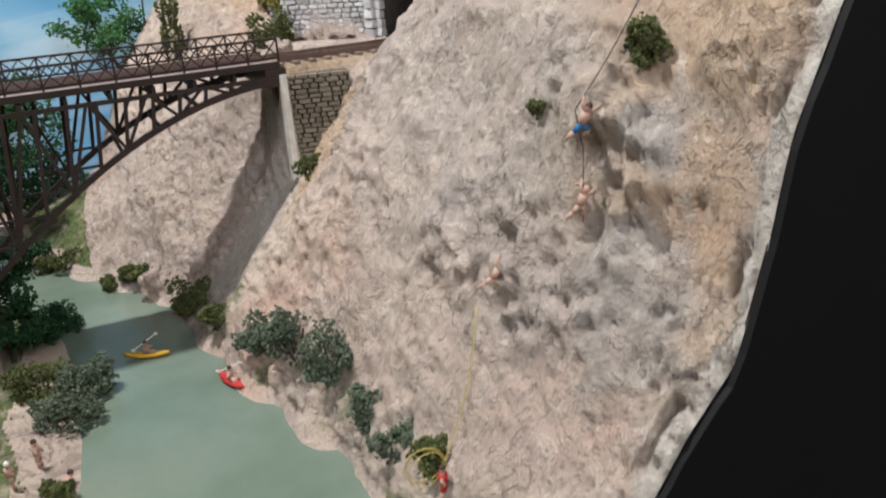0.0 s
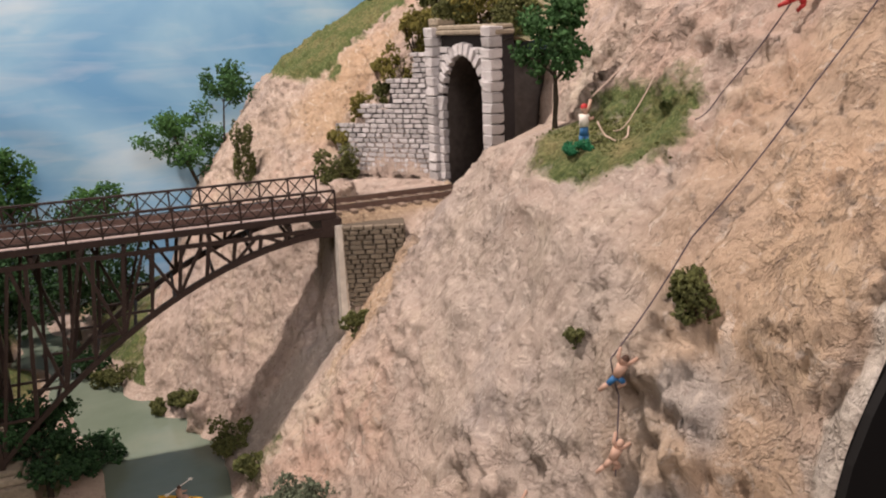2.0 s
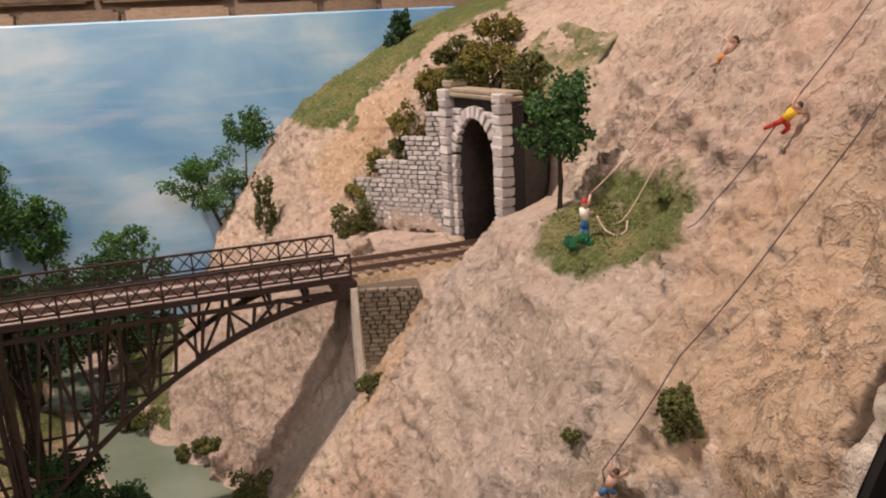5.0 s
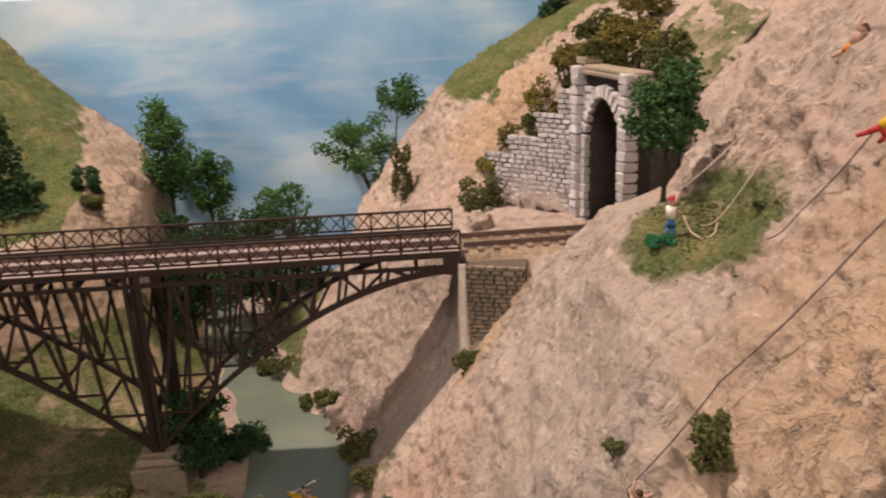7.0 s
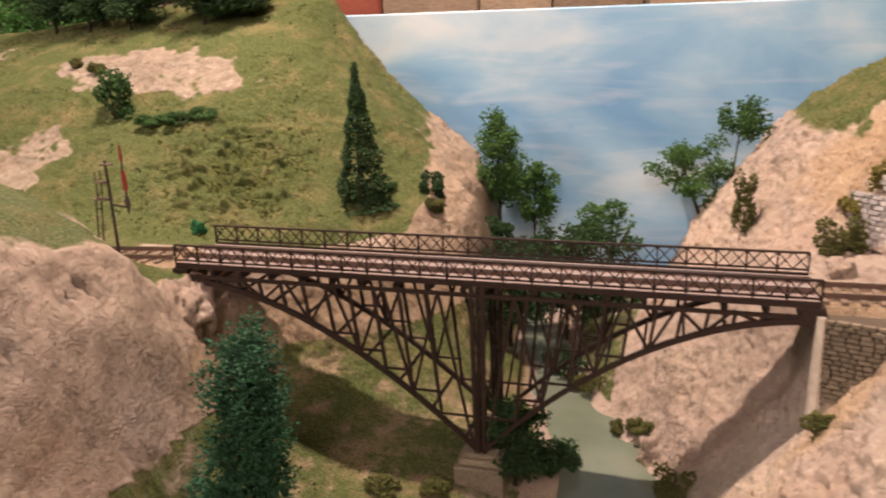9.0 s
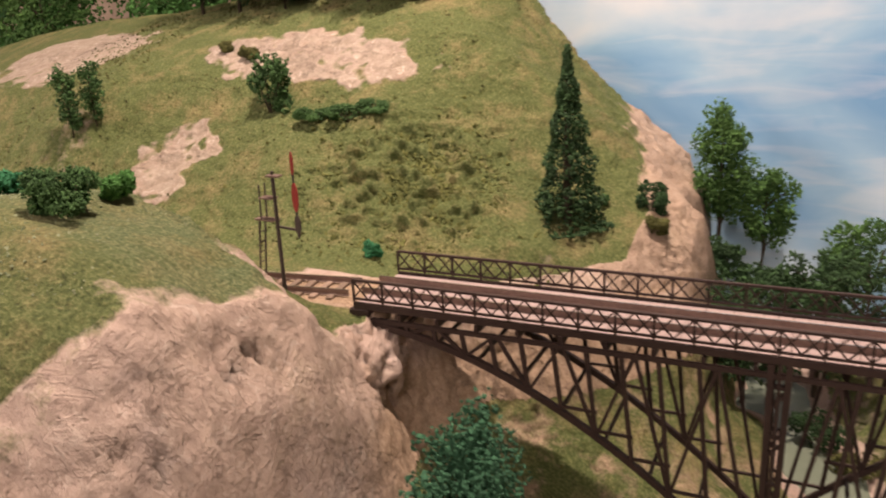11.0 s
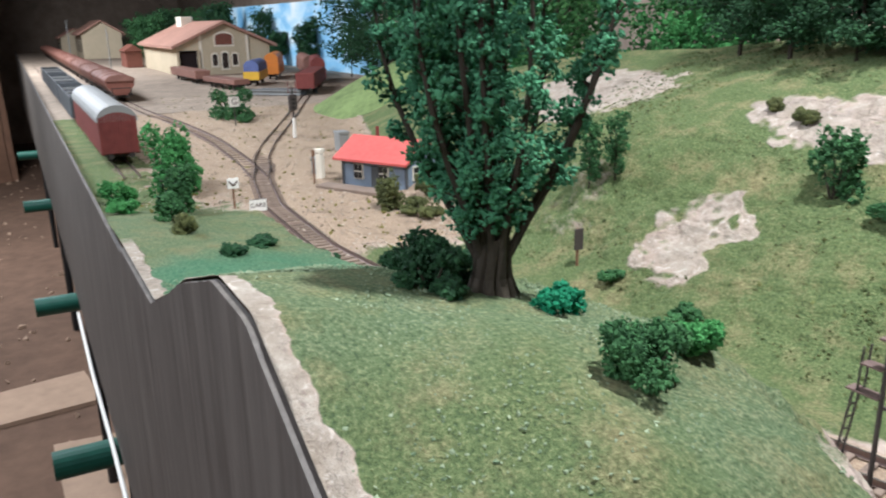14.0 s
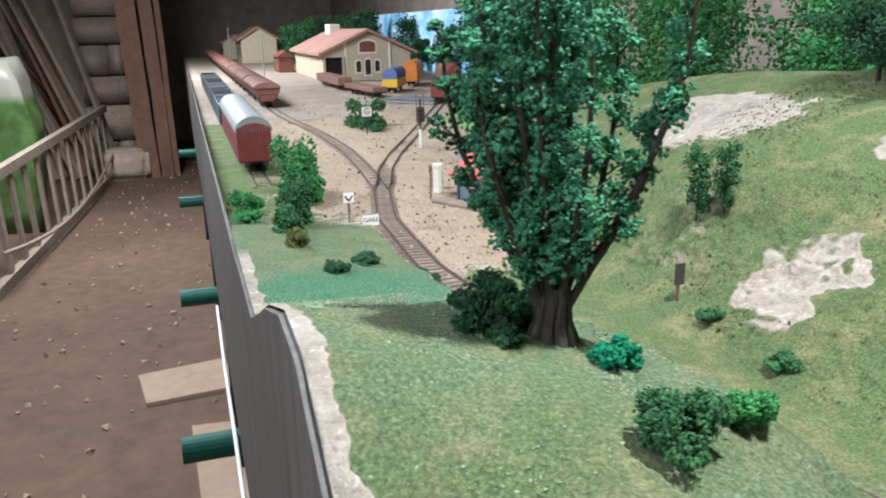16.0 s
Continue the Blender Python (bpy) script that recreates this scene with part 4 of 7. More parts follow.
def masonry(parent, a, b, z0, top, course, length, depth, blocks, skip=None):
    """Blocks in courses on the upright face from a to b (plan points); top(u) gives the wall's height along it."""
    a, b = Vector((*a, 0)), Vector((*b, 0))
    run = (b - a).length
    d = (b - a) / run
    turn = Matrix.Rotation(math.atan2(d.y, d.x), 4, "Z")
    z, row = z0, 0
    while z < max(top(0.0), top(run)):
        u = -random.uniform(0.0, length) if row else -length * 0.4
        while u < run:
            w = length * random.uniform(0.6, 1.35)
            u0, u1 = max(0.0, u), min(run, u + w)
            mid = (u0 + u1) / 2
            if u1 - u0 > length * 0.25 and z + course * 0.9 <= top(mid) and not (skip and skip(mid, z + course / 2)):
                ob = part("stone_block", random.choice(blocks), None, parent)
                c = a + d * mid + Vector((0, 0, z + course / 2))
                ob.matrix_basis = Matrix.Translation(c) @ turn @ Matrix.Diagonal((u1 - u0 - 0.0013, depth * random.uniform(0.8, 1.2), course * 0.78, 1))
            u += w
        z += course
        row += 1


PC = Vector((0.389, 0.405, 0))          # portal centre on the track
PD = Vector((-0.25, 0.968, 0)).normalized()   # along the face, front to back
PNORM = Vector((-PD.y, PD.x, 0))        # out of the tunnel towards the bridge
OPEN_W, OPEN_C, SPRING, CROWN, PTOP = 0.033, 0.003, 1.150, 1.192, 1.212


def pf(u, z, out=0.0):
    return PC + PD * u + PNORM * out + Vector((0, 0, z))


def opening(u, z, grow=0.0):
    """Whether a place on the portal's face lies inside the arched opening."""
    u -= OPEN_C
    if abs(u) > OPEN_W + grow:
        return False
    if z < SPRING:
        return True
    return (u / (OPEN_W + grow)) ** 2 + ((z - SPRING) / (CROWN - SPRING + grow)) ** 2 < 1


def build_portal():
    portal = thing("tunnel_portal", "grey drybrushed stone tunnel portal with a dark arched mouth", "tunnel portal")
    # backing with the arched hole, and the tunnel lining behind it, darkened as painted shade
    bm = bmesh.new()
    arc = [(OPEN_C + OPEN_W * math.cos(t), SPRING + (CROWN - SPRING) * math.sin(t)) for t in np.linspace(math.pi, 0, 17)]
    inner = [(OPEN_C - OPEN_W, 1.07)] + arc + [(OPEN_C + OPEN_W, 1.07)]
    outer = [(-0.048, 1.07)] + [(-0.048 + 0.101 * k / 16, PTOP) for k in range(17)] + [(0.053, 1.07)]
    vi = [bm.verts.new(pf(u, z, 0.001)) for u, z in inner]
    vo = [bm.verts.new(pf(u, z, 0.001)) for u, z in outer]
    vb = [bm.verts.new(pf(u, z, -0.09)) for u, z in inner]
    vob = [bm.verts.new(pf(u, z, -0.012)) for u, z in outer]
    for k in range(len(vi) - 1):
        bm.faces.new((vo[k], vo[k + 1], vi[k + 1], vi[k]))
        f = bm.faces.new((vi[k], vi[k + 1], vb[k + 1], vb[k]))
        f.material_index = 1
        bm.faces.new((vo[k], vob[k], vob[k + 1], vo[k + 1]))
    # near-black sheet across the bore's end stands in for the darkness inside
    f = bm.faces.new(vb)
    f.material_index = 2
    part("backing", bm, (M_JOINT, M_LINING_SHADE, M_SHADE_BLACK), portal)
    p0, p1 = pf(-0.047, 0, 0.002), pf(0.047, 0, 0.002)
    masonry(portal, (p0.x, p0.y), (p1.x, p1.y), 1.074, lambda u: PTOP - 0.012, 0.0062, 0.012, 0.004, BLOCKS, lambda u, z: opening(u - 0.047, z, 0.008))
    # ring of wedge stones round the mouth
    for t in np.linspace(0.06, math.pi - 0.06, 15):
        u, z = OPEN_C + (OPEN_W + 0.004) * math.cos(t), SPRING + (CROWN - SPRING + 0.004) * math.sin(t)
        ob = part("arch_stone", random.choice(BLOCKS), None, portal)
        turn = Matrix((PD, -PNORM, Vector((0, 0, 1)))).transposed().to_4x4()
        ob.matrix_basis = Matrix.Translation(pf(u, z, 0.003)) @ turn @ Matrix.Rotation(-t, 4, "Y") @ Matrix.Diagonal((0.010, 0.006, 0.0062, 1))
    z = 1.075
    while z < SPRING:
        for side in (-1, 1):
            ob = part("jamb_stone", random.choice(BLOCKS), None, portal)
            ob.matrix_basis = Matrix.Translation(pf(OPEN_C + side * (OPEN_W + 0.0035), z + 0.0037, 0.003)) @ Matrix.Rotation(math.atan2(PD.y, PD.x), 4, "Z") @ Matrix.Diagonal((random.uniform(0.006, 0.009), 0.006, 0.0070, 1))
        z += 0.0076
    # pilasters, cornice and attic
    for side in (-1, 1):
        z = 1.073
        while z < PTOP - 0.006:
            ob = part("pilaster_stone", random.choice(BLOCKS), None, portal)
            ob.matrix_basis = Matrix.Translation(pf(0.003 + side * 0.0455, z + 0.004, 0.005)) @ Matrix.Rotation(math.atan2(PD.y, PD.x), 4, "Z") @ Matrix.Diagonal((0.013, 0.012, 0.0078, 1))
            z += 0.0083
    for u0, u1, z0, z1, out in ((-0.050, 0.056, PTOP - 0.005, PTOP - 0.001, 0.006), (-0.048, 0.054, PTOP - 0.001, PTOP + 0.003, 0.005), (0.039, 0.055, PTOP + 0.003, PTOP + 0.009, 0.006)):
        bm = bmesh.new()
        turn = Matrix.Translation(pf(0, 0, 0)) @ Matrix((PD, -PNORM, Vector((0, 0, 1)))).transposed().to_4x4()
        box(bm, (u0, -out, z0), (u1, 0.012, z1), 0.001, turn)
        part("cornice", bm, M_WALLSTONE, portal, "weathered stone cornice")


build_portal()


def build_wing_wall():
    wall = thing("wing_wall", "grey drybrushed stone wing wall stepping down beside the tunnel", "retaining wall")
    a, b = pf(0.054, 0, 0.004), Vector((0.292, 0.520, 0))
    run = (b - a).length
    top = lambda u: 1.195 - (0.0 if u < 0.2 * run else 0.020 if u < 0.42 * run else 0.045 if u < 0.72 * run else 0.062)
    d = (b - a) / run
    nrm = Vector((d.y, -d.x, 0))
    if nrm.y > 0:
        nrm = -nrm
    bm = bmesh.new()
    rows = []
    for k in range(25):
        u = run * k / 24
        p = a + d * u - nrm * 0.001
        rows.append([bm.verts.new(p + Vector((0, 0, 1.065))), bm.verts.new(p + Vector((0, 0, float(top(u)) - 0.009))), bm.verts.new(p - nrm * 0.012 + Vector((0, 0, float(top(u)) - 0.009)))])
    for p, q in zip(rows, rows[1:]):
        bm.faces.new((p[0], q[0], q[1], p[1]))
        bm.faces.new((p[1], q[1], q[2], p[2]))
    part("backing", bm, M_JOINT, wall)
    masonry(wall, (a.x, a.y), (b.x, b.y), 1.072, top, 0.0045, 0.0088, 0.0045, BLOCKS)


build_wing_wall()


def build_abutment():
    wall = thing("abutment", "ochre-grey rubble stone bridge abutment", "abutment")
    a, b, c = Vector((0.262, 0.43, 0)), Vector((0.266, 0.350, 0)), Vector((0.314, 0.338, 0))
    bm = bmesh.new()
    base = [(0.2635, 0.43), (0.2675, 0.3515), (0.314, 0.3395), (0.33, 0.43)]
    lo, hi = [bm.verts.new((x, y, 0.95)) for x, y in base], [bm.verts.new((x, y, 1.0705)) for x, y in base]
    for k in range(4):
        bm.faces.new((lo[k], lo[(k + 1) % 4], hi[(k + 1) % 4], hi[k]))
    bm.faces.new(hi)
    part("core", bm, M_MORTAR, wall)
    masonry(wall, (a.x, a.y), (b.x, b.y), 0.97, lambda u: 1.073, 0.0038, 0.008, 0.004, BLOCKS_OCHRE)
    masonry(wall, (b.x, b.y), (c.x, c.y), 1.0, lambda u: 1.073, 0.0038, 0.008, 0.004, BLOCKS_OCHRE)
    bm = bmesh.new()
    tube(bm, [(0.2645, 0.3475, 0.975), (0.2652, 0.3488, 1.005), (0.2648, 0.3490, 1.04), (0.2652, 0.3492, 1.073)], 0.0056, 6, 0.0032)
    part("corner_quoin", bm, M_PLASTER, wall, "pale plastered corner")


build_abutment()


# ---- greenery: foam and fibre foliage ----
OCTA_V = np.array([(1, 0, 0), (-1, 0, 0), (0, 1, 0), (0, -1, 0), (0, 0, 1), (0, 0, -1)], float)
OCTA_F = np.array([(0, 2, 4), (2, 1, 4), (1, 3, 4), (3, 0, 4), (2, 0, 5), (1, 2, 5), (3, 1, 5), (0, 3, 5)])


def clump_mesh(name, centres, sizes, mat, rng):
    """Many small crumpled clumps at the centres, one mesh."""
    n = len(centres)
    q = rng.normal(size=(n, 4))
    q /= np.linalg.norm(q, axis=1)[:, None]
    w, x, y, z = q.T
    R = np.stack([1 - 2 * (y * y + z * z), 2 * (x * y - z * w), 2 * (x * z + y * w), 2 * (x * y + z * w), 1 - 2 * (x * x + z * z), 2 * (y * z - x * w), 2 * (x * z - y * w), 2 * (y * z + x * w), 1 - 2 * (x * x + y * y)], -1).reshape(n, 3, 3)
    shape = OCTA_V[None] * rng.uniform(0.35, 1.25, (n, 6, 1)) * sizes[:, None, None] * rng.uniform(0.5, 1.2, (n, 1, 3))
    v = np.einsum("nij,nkj->nki", R, shape) + centres[:, None]
    f = OCTA_F[None] + 6 * np.arange(n)[:, None, None]
    data = bpy.data.meshes.new(name)
    data.from_pydata(v.reshape(-1, 3).tolist(), [], f.reshape(-1, 3).tolist())
    data.materials.append(mat)
    return data


def scatter(rng, blobs, per, hollow=0.45):
    """Random places in ellipsoids (x, y, z, rx, ry, rz), denser to the outside, with a ragged outline."""
    out = []
    for x, y, z, rx, ry, rz in blobs:
        d = rng.normal(size=(per, 3))
        d /= np.linalg.norm(d, axis=1)[:, None]
        r = rng.uniform(hollow, 1.0, per) ** 0.6 * (1 + 0.22 * np.sin(5 * d[:, 0] + 3 * x * 90) * np.cos(4 * d[:, 2] + y * 70))
        out.append(np.array((x, y, z)) + d * r[:, None] * np.array((rx, ry, rz)))
    return np.concatenate(out)


def lobes(rng, size, count, flat=1.0):
    """A lumpy crown of that radius: a core with smaller lobes round it, standing on z = 0."""
    rx, ry, rz = size
    blobs = [(0, 0, rz * 0.85, rx * 0.7, ry * 0.7, rz * 0.75)]
    for _ in range(count):
        a, h = rng.uniform(0, 2 * math.pi), rng.uniform(0.25, 1.5)
        k = math.sqrt(max(0.1, 1 - (h - 0.85) ** 2)) * rng.uniform(0.5, 0.8)
        s = rng.uniform(0.28, 0.48)
        blobs.append((rx * k * math.cos(a), ry * k * math.sin(a), rz * h, rx * s, ry * s, rz * s))
    return blobs


def bush(seed, place, size, mat, label, leaf=0.0017, per=125, count=10, name="bush", category="bush", sink=0.2):
    """A foam bush on the ground; size is its half width, half depth and half height."""
    rng = np.random.default_rng(seed)
    c = scatter(rng, lobes(rng, size, count), int(per * 1.3))
    c[:, 2] = np.maximum(c[:, 2], 0.0005)
    root = thing(name, label, category, Matrix.Translation((place[0], place[1], place[2] - sink * size[2])))
    part("foliage", clump_mesh("foliage", c, rng.uniform(0.6, 1.3, len(c)) * leaf, mat, rng), None, root)
    bm = bmesh.new()
    for k in range(4):
        a = k * 1.7
        tube(bm, [(0, 0, -0.1 * size[2]), (size[0] * 0.3 * math.cos(a), size[1] * 0.3 * math.sin(a), size[2] * 0.6), (size[0] * 0.55 * math.cos(a), size[1] * 0.55 * math.sin(a), size[2] * 1.2)], size[0] * 0.05, 5, size[0] * 0.02)
    part("stem", bm, M_TRUNK, root)
    return root


def limb_tree(seed, place, height, spread, mat, label, trunk=0.003, branches=9, leaf=0.0028, per=60, fork=0.3, blob=0.3, lean=(0.0, 0.0), name="tree"):
    """A tree with a tapering trunk, limbs and a leafy crown at the limbs' ends."""
    rng = np.random.default_rng(seed)
    root = thing(name, label, "tree", Matrix.Translation(place))
    bm = bmesh.new()
    top = Vector((lean[0], lean[1], height * 0.8))
    pts = [Vector((0, 0, -0.004))] + [top * t + Vector((rng.uniform(-1, 1), rng.uniform(-1, 1), 0)) * trunk * 0.6 for t in (0.25, 0.5, 0.75, 1.0)]
    tube(bm, pts, trunk, 7, trunk * 0.3)
    blobs = [(top.x, top.y, top.z + height * 0.06, spread * blob, spread * blob, height * 0.14)]
    for k in range(branches):
        t = fork + (0.92 - fork) * (k + 0.5) / branches
        a = k * 2.4 + rng.uniform(-0.4, 0.4)
        start = top * t
        out = spread * (1.05 - 0.55 * abs(t - 0.55)) * rng.uniform(0.7, 1.05)
        tip = start + Vector((math.cos(a) * out, math.sin(a) * out, height * rng.uniform(0.10, 0.24)))
        tube(bm, [start, start.lerp(tip, 0.5) + Vector((0, 0, height * 0.02)), tip], trunk * 0.45, 5, trunk * 0.15)
        for m in (0.55, 1.0):
            p = start.lerp(tip, m)
            blobs.append((p.x, p.y, p.z, spread * blob * rng.uniform(0.95, 1.4), spread * blob * rng.uniform(0.95, 1.4), height * 0.11 * rng.uniform(0.8, 1.3)))
    part("trunk", bm, M_TRUNK, root, "brown twig trunk and limbs")
    c = scatter(rng, blobs, int(per * 1.5), 0.1)
    part("crown", clump_mesh("crown", c, rng.uniform(0.6, 1.3, len(c)) * leaf, mat, rng), None, root)
    return root


def conifer(seed, place, height, radius, mat, label):
    rng = np.random.default_rng(seed)
    root = thing("conifer", label, "tree", Matrix.Translation(place))
    bm = bmesh.new()
    tube(bm, [(0, 0, -0.004), (0, 0, height * 0.5), (0, 0, height * 0.95)], radius * 0.12, 6, radius * 0.03)
    part("trunk", bm, M_TRUNK, root)
    n = 4000
    h = rng.uniform(0.02, 1.0, n) ** 1.25
    a = rng.uniform(0, 2 * math.pi, n)
    tier = 0.86 + 0.14 * np.sin(h * 34 + rng.uniform(-0.5, 0.5, n))
    r = radius * (1.02 - h) * tier * rng.uniform(0.35, 1.05, n) ** 0.5 * (1 + 0.15 * np.sin(3 * a))
    c = np.stack([r * np.cos(a), r * np.sin(a), height * h - r * 0.3], -1)
    c[:, 2] = np.maximum(c[:, 2], 0.0)
    part("crown", clump_mesh("crown", c, rng.uniform(0.5, 1.2, n) * height * 0.016, mat, rng), None, root)
    return root


def on_ground(x, y, up=0.0):
    return (x, y, ground_z(x, y) + up)


M_LEAF_POPLAR = foliage("bluish_green_foam", (0.010, 0.052, 0.028), (0.035, 0.15, 0.08))
# cliff side
bush(1, (0.352, 0.011, 1.110), (0.011, 0.011, 0.0105), M_LEAF_OLIVE, "round dark olive foam bush stuck on the cliff face", 0.0013, 90)
bush(2, (0.325, 0.058, 1.082), (0.0045, 0.005, 0.006), M_LEAF_OLIVE, "small olive foam tuft on the cliff face", 0.0010, 50, 5)
bush(3, on_ground(0.267, 0.302), (0.012, 0.013, 0.012), M_LEAF_OLIVE, "dark olive foam bush below the abutment", 0.0016, 70)
bush(4, on_ground(0.362, 0.136), (0.0075, 0.006, 0.005), M_LEAF_EMERALD, "low emerald foam bush on the grassy ledge", 0.0010, 60)
bush(5, on_ground(0.206, 0.589), (0.0125, 0.011, 0.038), M_LEAF_OLIVE, "tall narrow olive bush on the rock behind the bridge", 0.0018, 80)
bush(6, on_ground(0.284, 0.497), (0.022, 0.015, 0.020), M_LEAF_OLIVE, "olive foam bush at the end of the wing wall", 0.0018, 80)
bush(7, (0.322, 0.512, 1.130), (0.024, 0.014, 0.018), M_LEAF_YELLOW, "yellow-green foam shrub trailing over the wing wall", 0.0018, 80)
bush(8, (0.350, 0.497, 1.158), (0.022, 0.014, 0.026), M_LEAF_YELLOW, "yellow-green foam shrub trailing over the wing wall", 0.0018, 80)
bush(9, (0.366, 0.495, 1.192), (0.018, 0.014, 0.024), M_LEAF_YELLOW, "yellow-green foam shrub above the wing wall", 0.0018, 80)
for k, (x, y, z, sx, sz) in enumerate(((0.300, 0.522, 1.112, 0.016, 0.012), (0.338, 0.508, 1.148, 0.015, 0.012), (0.376, 0.478, 1.205, 0.018, 0.016), (0.392, 0.455, 1.217, 0.020, 0.014), (0.345, 0.535, 1.172, 0.014, 0.010), (0.400, 0.520, 1.232, 0.022, 0.018))):
    bush(130 + k, (x, y, z), (sx, sx * 0.8, sz), (M_LEAF_YELLOW, M_LEAF_OLIVE)[k % 2], ("yellow-green", "olive")[k % 2] + " foam shrub clinging above the stone wing wall", 0.0018, 80)
bush(10, (0.420, 0.455, 1.208), (0.032, 0.022, 0.028), M_LEAF_YELLOW, "big yellow-green foam shrub over the tunnel mouth", 0.0021, 110)
bush(11, (0.440, 0.430, 1.205), (0.026, 0.020, 0.024), M_LEAF_OLIVE, "olive foam shrub over the tunnel mouth", 0.0021, 100)
bush(12, (0.436, 0.500, 1.232), (0.030, 0.022, 0.026), M_LEAF_YELLOW, "yellow-green foam shrub on the hill above the tunnel", 0.0021, 100)
bush(13, on_ground(0.386, 0.734), (0.019, 0.016, 0.024), M_LEAF_DARK, "dark green foam bush on the grassy hilltop", 0.0022, 90)
limb_tree(14, on_ground(0.384, 0.217), 0.088, 0.019, M_LEAF, "slender green foam tree on the ledge beside the tunnel", 0.0022, 9, 0.0019, 70, 0.35, 0.36)
# river banks
for k, (x, y, sx, sz, mat, text) in enumerate((
    (0.104, 0.478, 0.009, 0.010, M_LEAF_OLIVE, "small dark bush at the water's edge"),
    (0.126, 0.470, 0.016, 0.010, M_LEAF_OLIVE, "low olive bush at the water's edge"),
    (0.170, 0.365, 0.020, 0.018, M_LEAF_OLIVE, "olive foam bush on the river bank below the abutment"),
    (0.184, 0.315, 0.015, 0.014, M_LEAF_OLIVE, "round olive foam bush on the river bank"),
    (0.208, 0.240, 0.020, 0.018, M_LEAF_GREY, "grey-green foam bush on the river bank"),
    (0.222, 0.205, 0.024, 0.024, M_LEAF_GREY, "large grey-green foam bush on the river bank"),
    (0.236, 0.165, 0.020, 0.020, M_LEAF_GREY, "grey-green foam bush on the river bank"),
    (0.243, 0.118, 0.016, 0.016, M_LEAF_GREY, "grey-green foam bush on the river bank"),
    (0.247, 0.080, 0.016, 0.012, M_LEAF_GREY, "low grey-green foam bush on the river bank"),
    (0.256, 0.050, 0.014, 0.010, M_LEAF_OLIVE, "low olive bush below the climbing ropes"),
    (0.064, 0.402, 0.020, 0.022, M_LEAF_DARK, "dark green bush beside the bridge pier"),
    (0.050, 0.385, 0.016, 0.018, M_LEAF_DARK, "dark green bush beside the bridge pier"),
    (0.086, 0.285, 0.022, 0.018, M_LEAF_GREY, "sprawling grey-green foam bush on the sandy shore"),
    (0.078, 0.250, 0.024, 0.018, M_LEAF_GREY, "sprawling grey-green foam bush on the sandy shore"),
    (0.060, 0.290, 0.022, 0.016, M_LEAF_OLIVE, "olive foam bush on the shore"),
    (0.072, 0.165, 0.010, 0.008, M_LEAF_OLIVE, "low dark bush on the sandy shore"),
    (-0.02, 0.300, 0.016, 0.008, M_LEAF_OLIVE, "low dark olive bush under the bridge"),
    (-0.06, 0.280, 0.018, 0.008, M_LEAF_OLIVE, "low dark olive bush under the bridge"),
    (0.060, 0.560, 0.026, 0.016, M_LEAF_OLIVE, "olive bush on the far bank behind the bridge"),
    (0.020, 0.600, 0.030, 0.020, M_LEAF_DARK, "dark bush on the far bank behind the bridge"),
)):
    bush(20 + k, on_ground(x, y), (sx, sx * 0.85, sz), mat, text, 0.0017, 100)
limb_tree(45, on_ground(0.036, 0.345), 0.085, 0.024, M_LEAF_DARK, "dark green foam tree in front of the bridge pier", 0.0024, 10, 0.0022, 80, 0.1, 0.42)
limb_tree(46, on_ground(-0.118, 0.188), 0.172, 0.027, M_LEAF_POPLAR, "tall bluish green poplar standing in the gorge", 0.003, 20, 0.0019, 150, 0.03, 0.46)
bush(47, on_ground(-0.135, 0.170), (0.030, 0.024, 0.034), M_LEAF_POPLAR, "bluish green bush at the foot of the poplar", 0.0019, 150, 12)
# trees glued before the painted sky
M_LEAF_BACK = foliage("fresh_green_foam", (0.012, 0.055, 0.014), (0.075, 0.19, 0.05))
limb_tree(50, (-0.108, 0.765, 1.02), 0.150, 0.027, M_LEAF_BACK, "tall green foam tree before the painted sky", 0.0025, 16, 0.0022, 100, 0.05, 0.50)
limb_tree(51, (-0.062, 0.772, 0.985), 0.115, 0.027, M_LEAF_BACK, "dark green foam tree before the painted sky", 0.0025, 11, 0.0026, 70, 0.2, 0.4)
bush(52, (0.045, 0.765, 0.985), (0.050, 0.025, 0.040), M_LEAF_BACK, "broad dark green shrub before the painted sky", 0.0026, 110, 12)
limb_tree(53, (0.155, 0.765, 1.035), 0.100, 0.042, M_LEAF_BACK, "crooked green foam tree leaning from the rock before the painted sky", 0.0026, 9, 0.0022, 110, 0.12, 0.36, (-0.03, 0.0))
limb_tree(54, (0.185, 0.770, 1.05), 0.135, 0.028, M_LEAF, "thin green foam tree on the rock before the painted sky", 0.0018, 4, 0.0025, 90, 0.7, 0.36, (0.01, 0.0))
bush(55, (-0.03, 0.70, 0.975), (0.05, 0.025, 0.022), M_LEAF_DARK, "dark shrub row behind the bridge", 0.0026, 100, 12)
bush(56, (-0.09, 0.71, 1.0), (0.03, 0.02, 0.022), M_LEAF_DARK, "dark shrub below the hill behind the bridge", 0.0026, 100, 9)
limb_tree(57, (0.01, 0.66, 0.90), 0.15, 0.045, M_LEAF_DARK, "dark tree standing behind the bridge", 0.003, 12, 0.0028, 80, 0.2, 0.42)
limb_tree(58, (-0.05, 0.62, 0.90), 0.13, 0.04, M_LEAF_DARK, "dark tree standing behind the bridge", 0.003, 12, 0.0028, 80, 0.2, 0.42)
bush(59, (0.030, 0.745, 0.900), (0.055, 0.025, 0.060), M_LEAF_DARK, "tall dark green shrub behind the bridge before the painted sky", 0.0024, 130, 12)
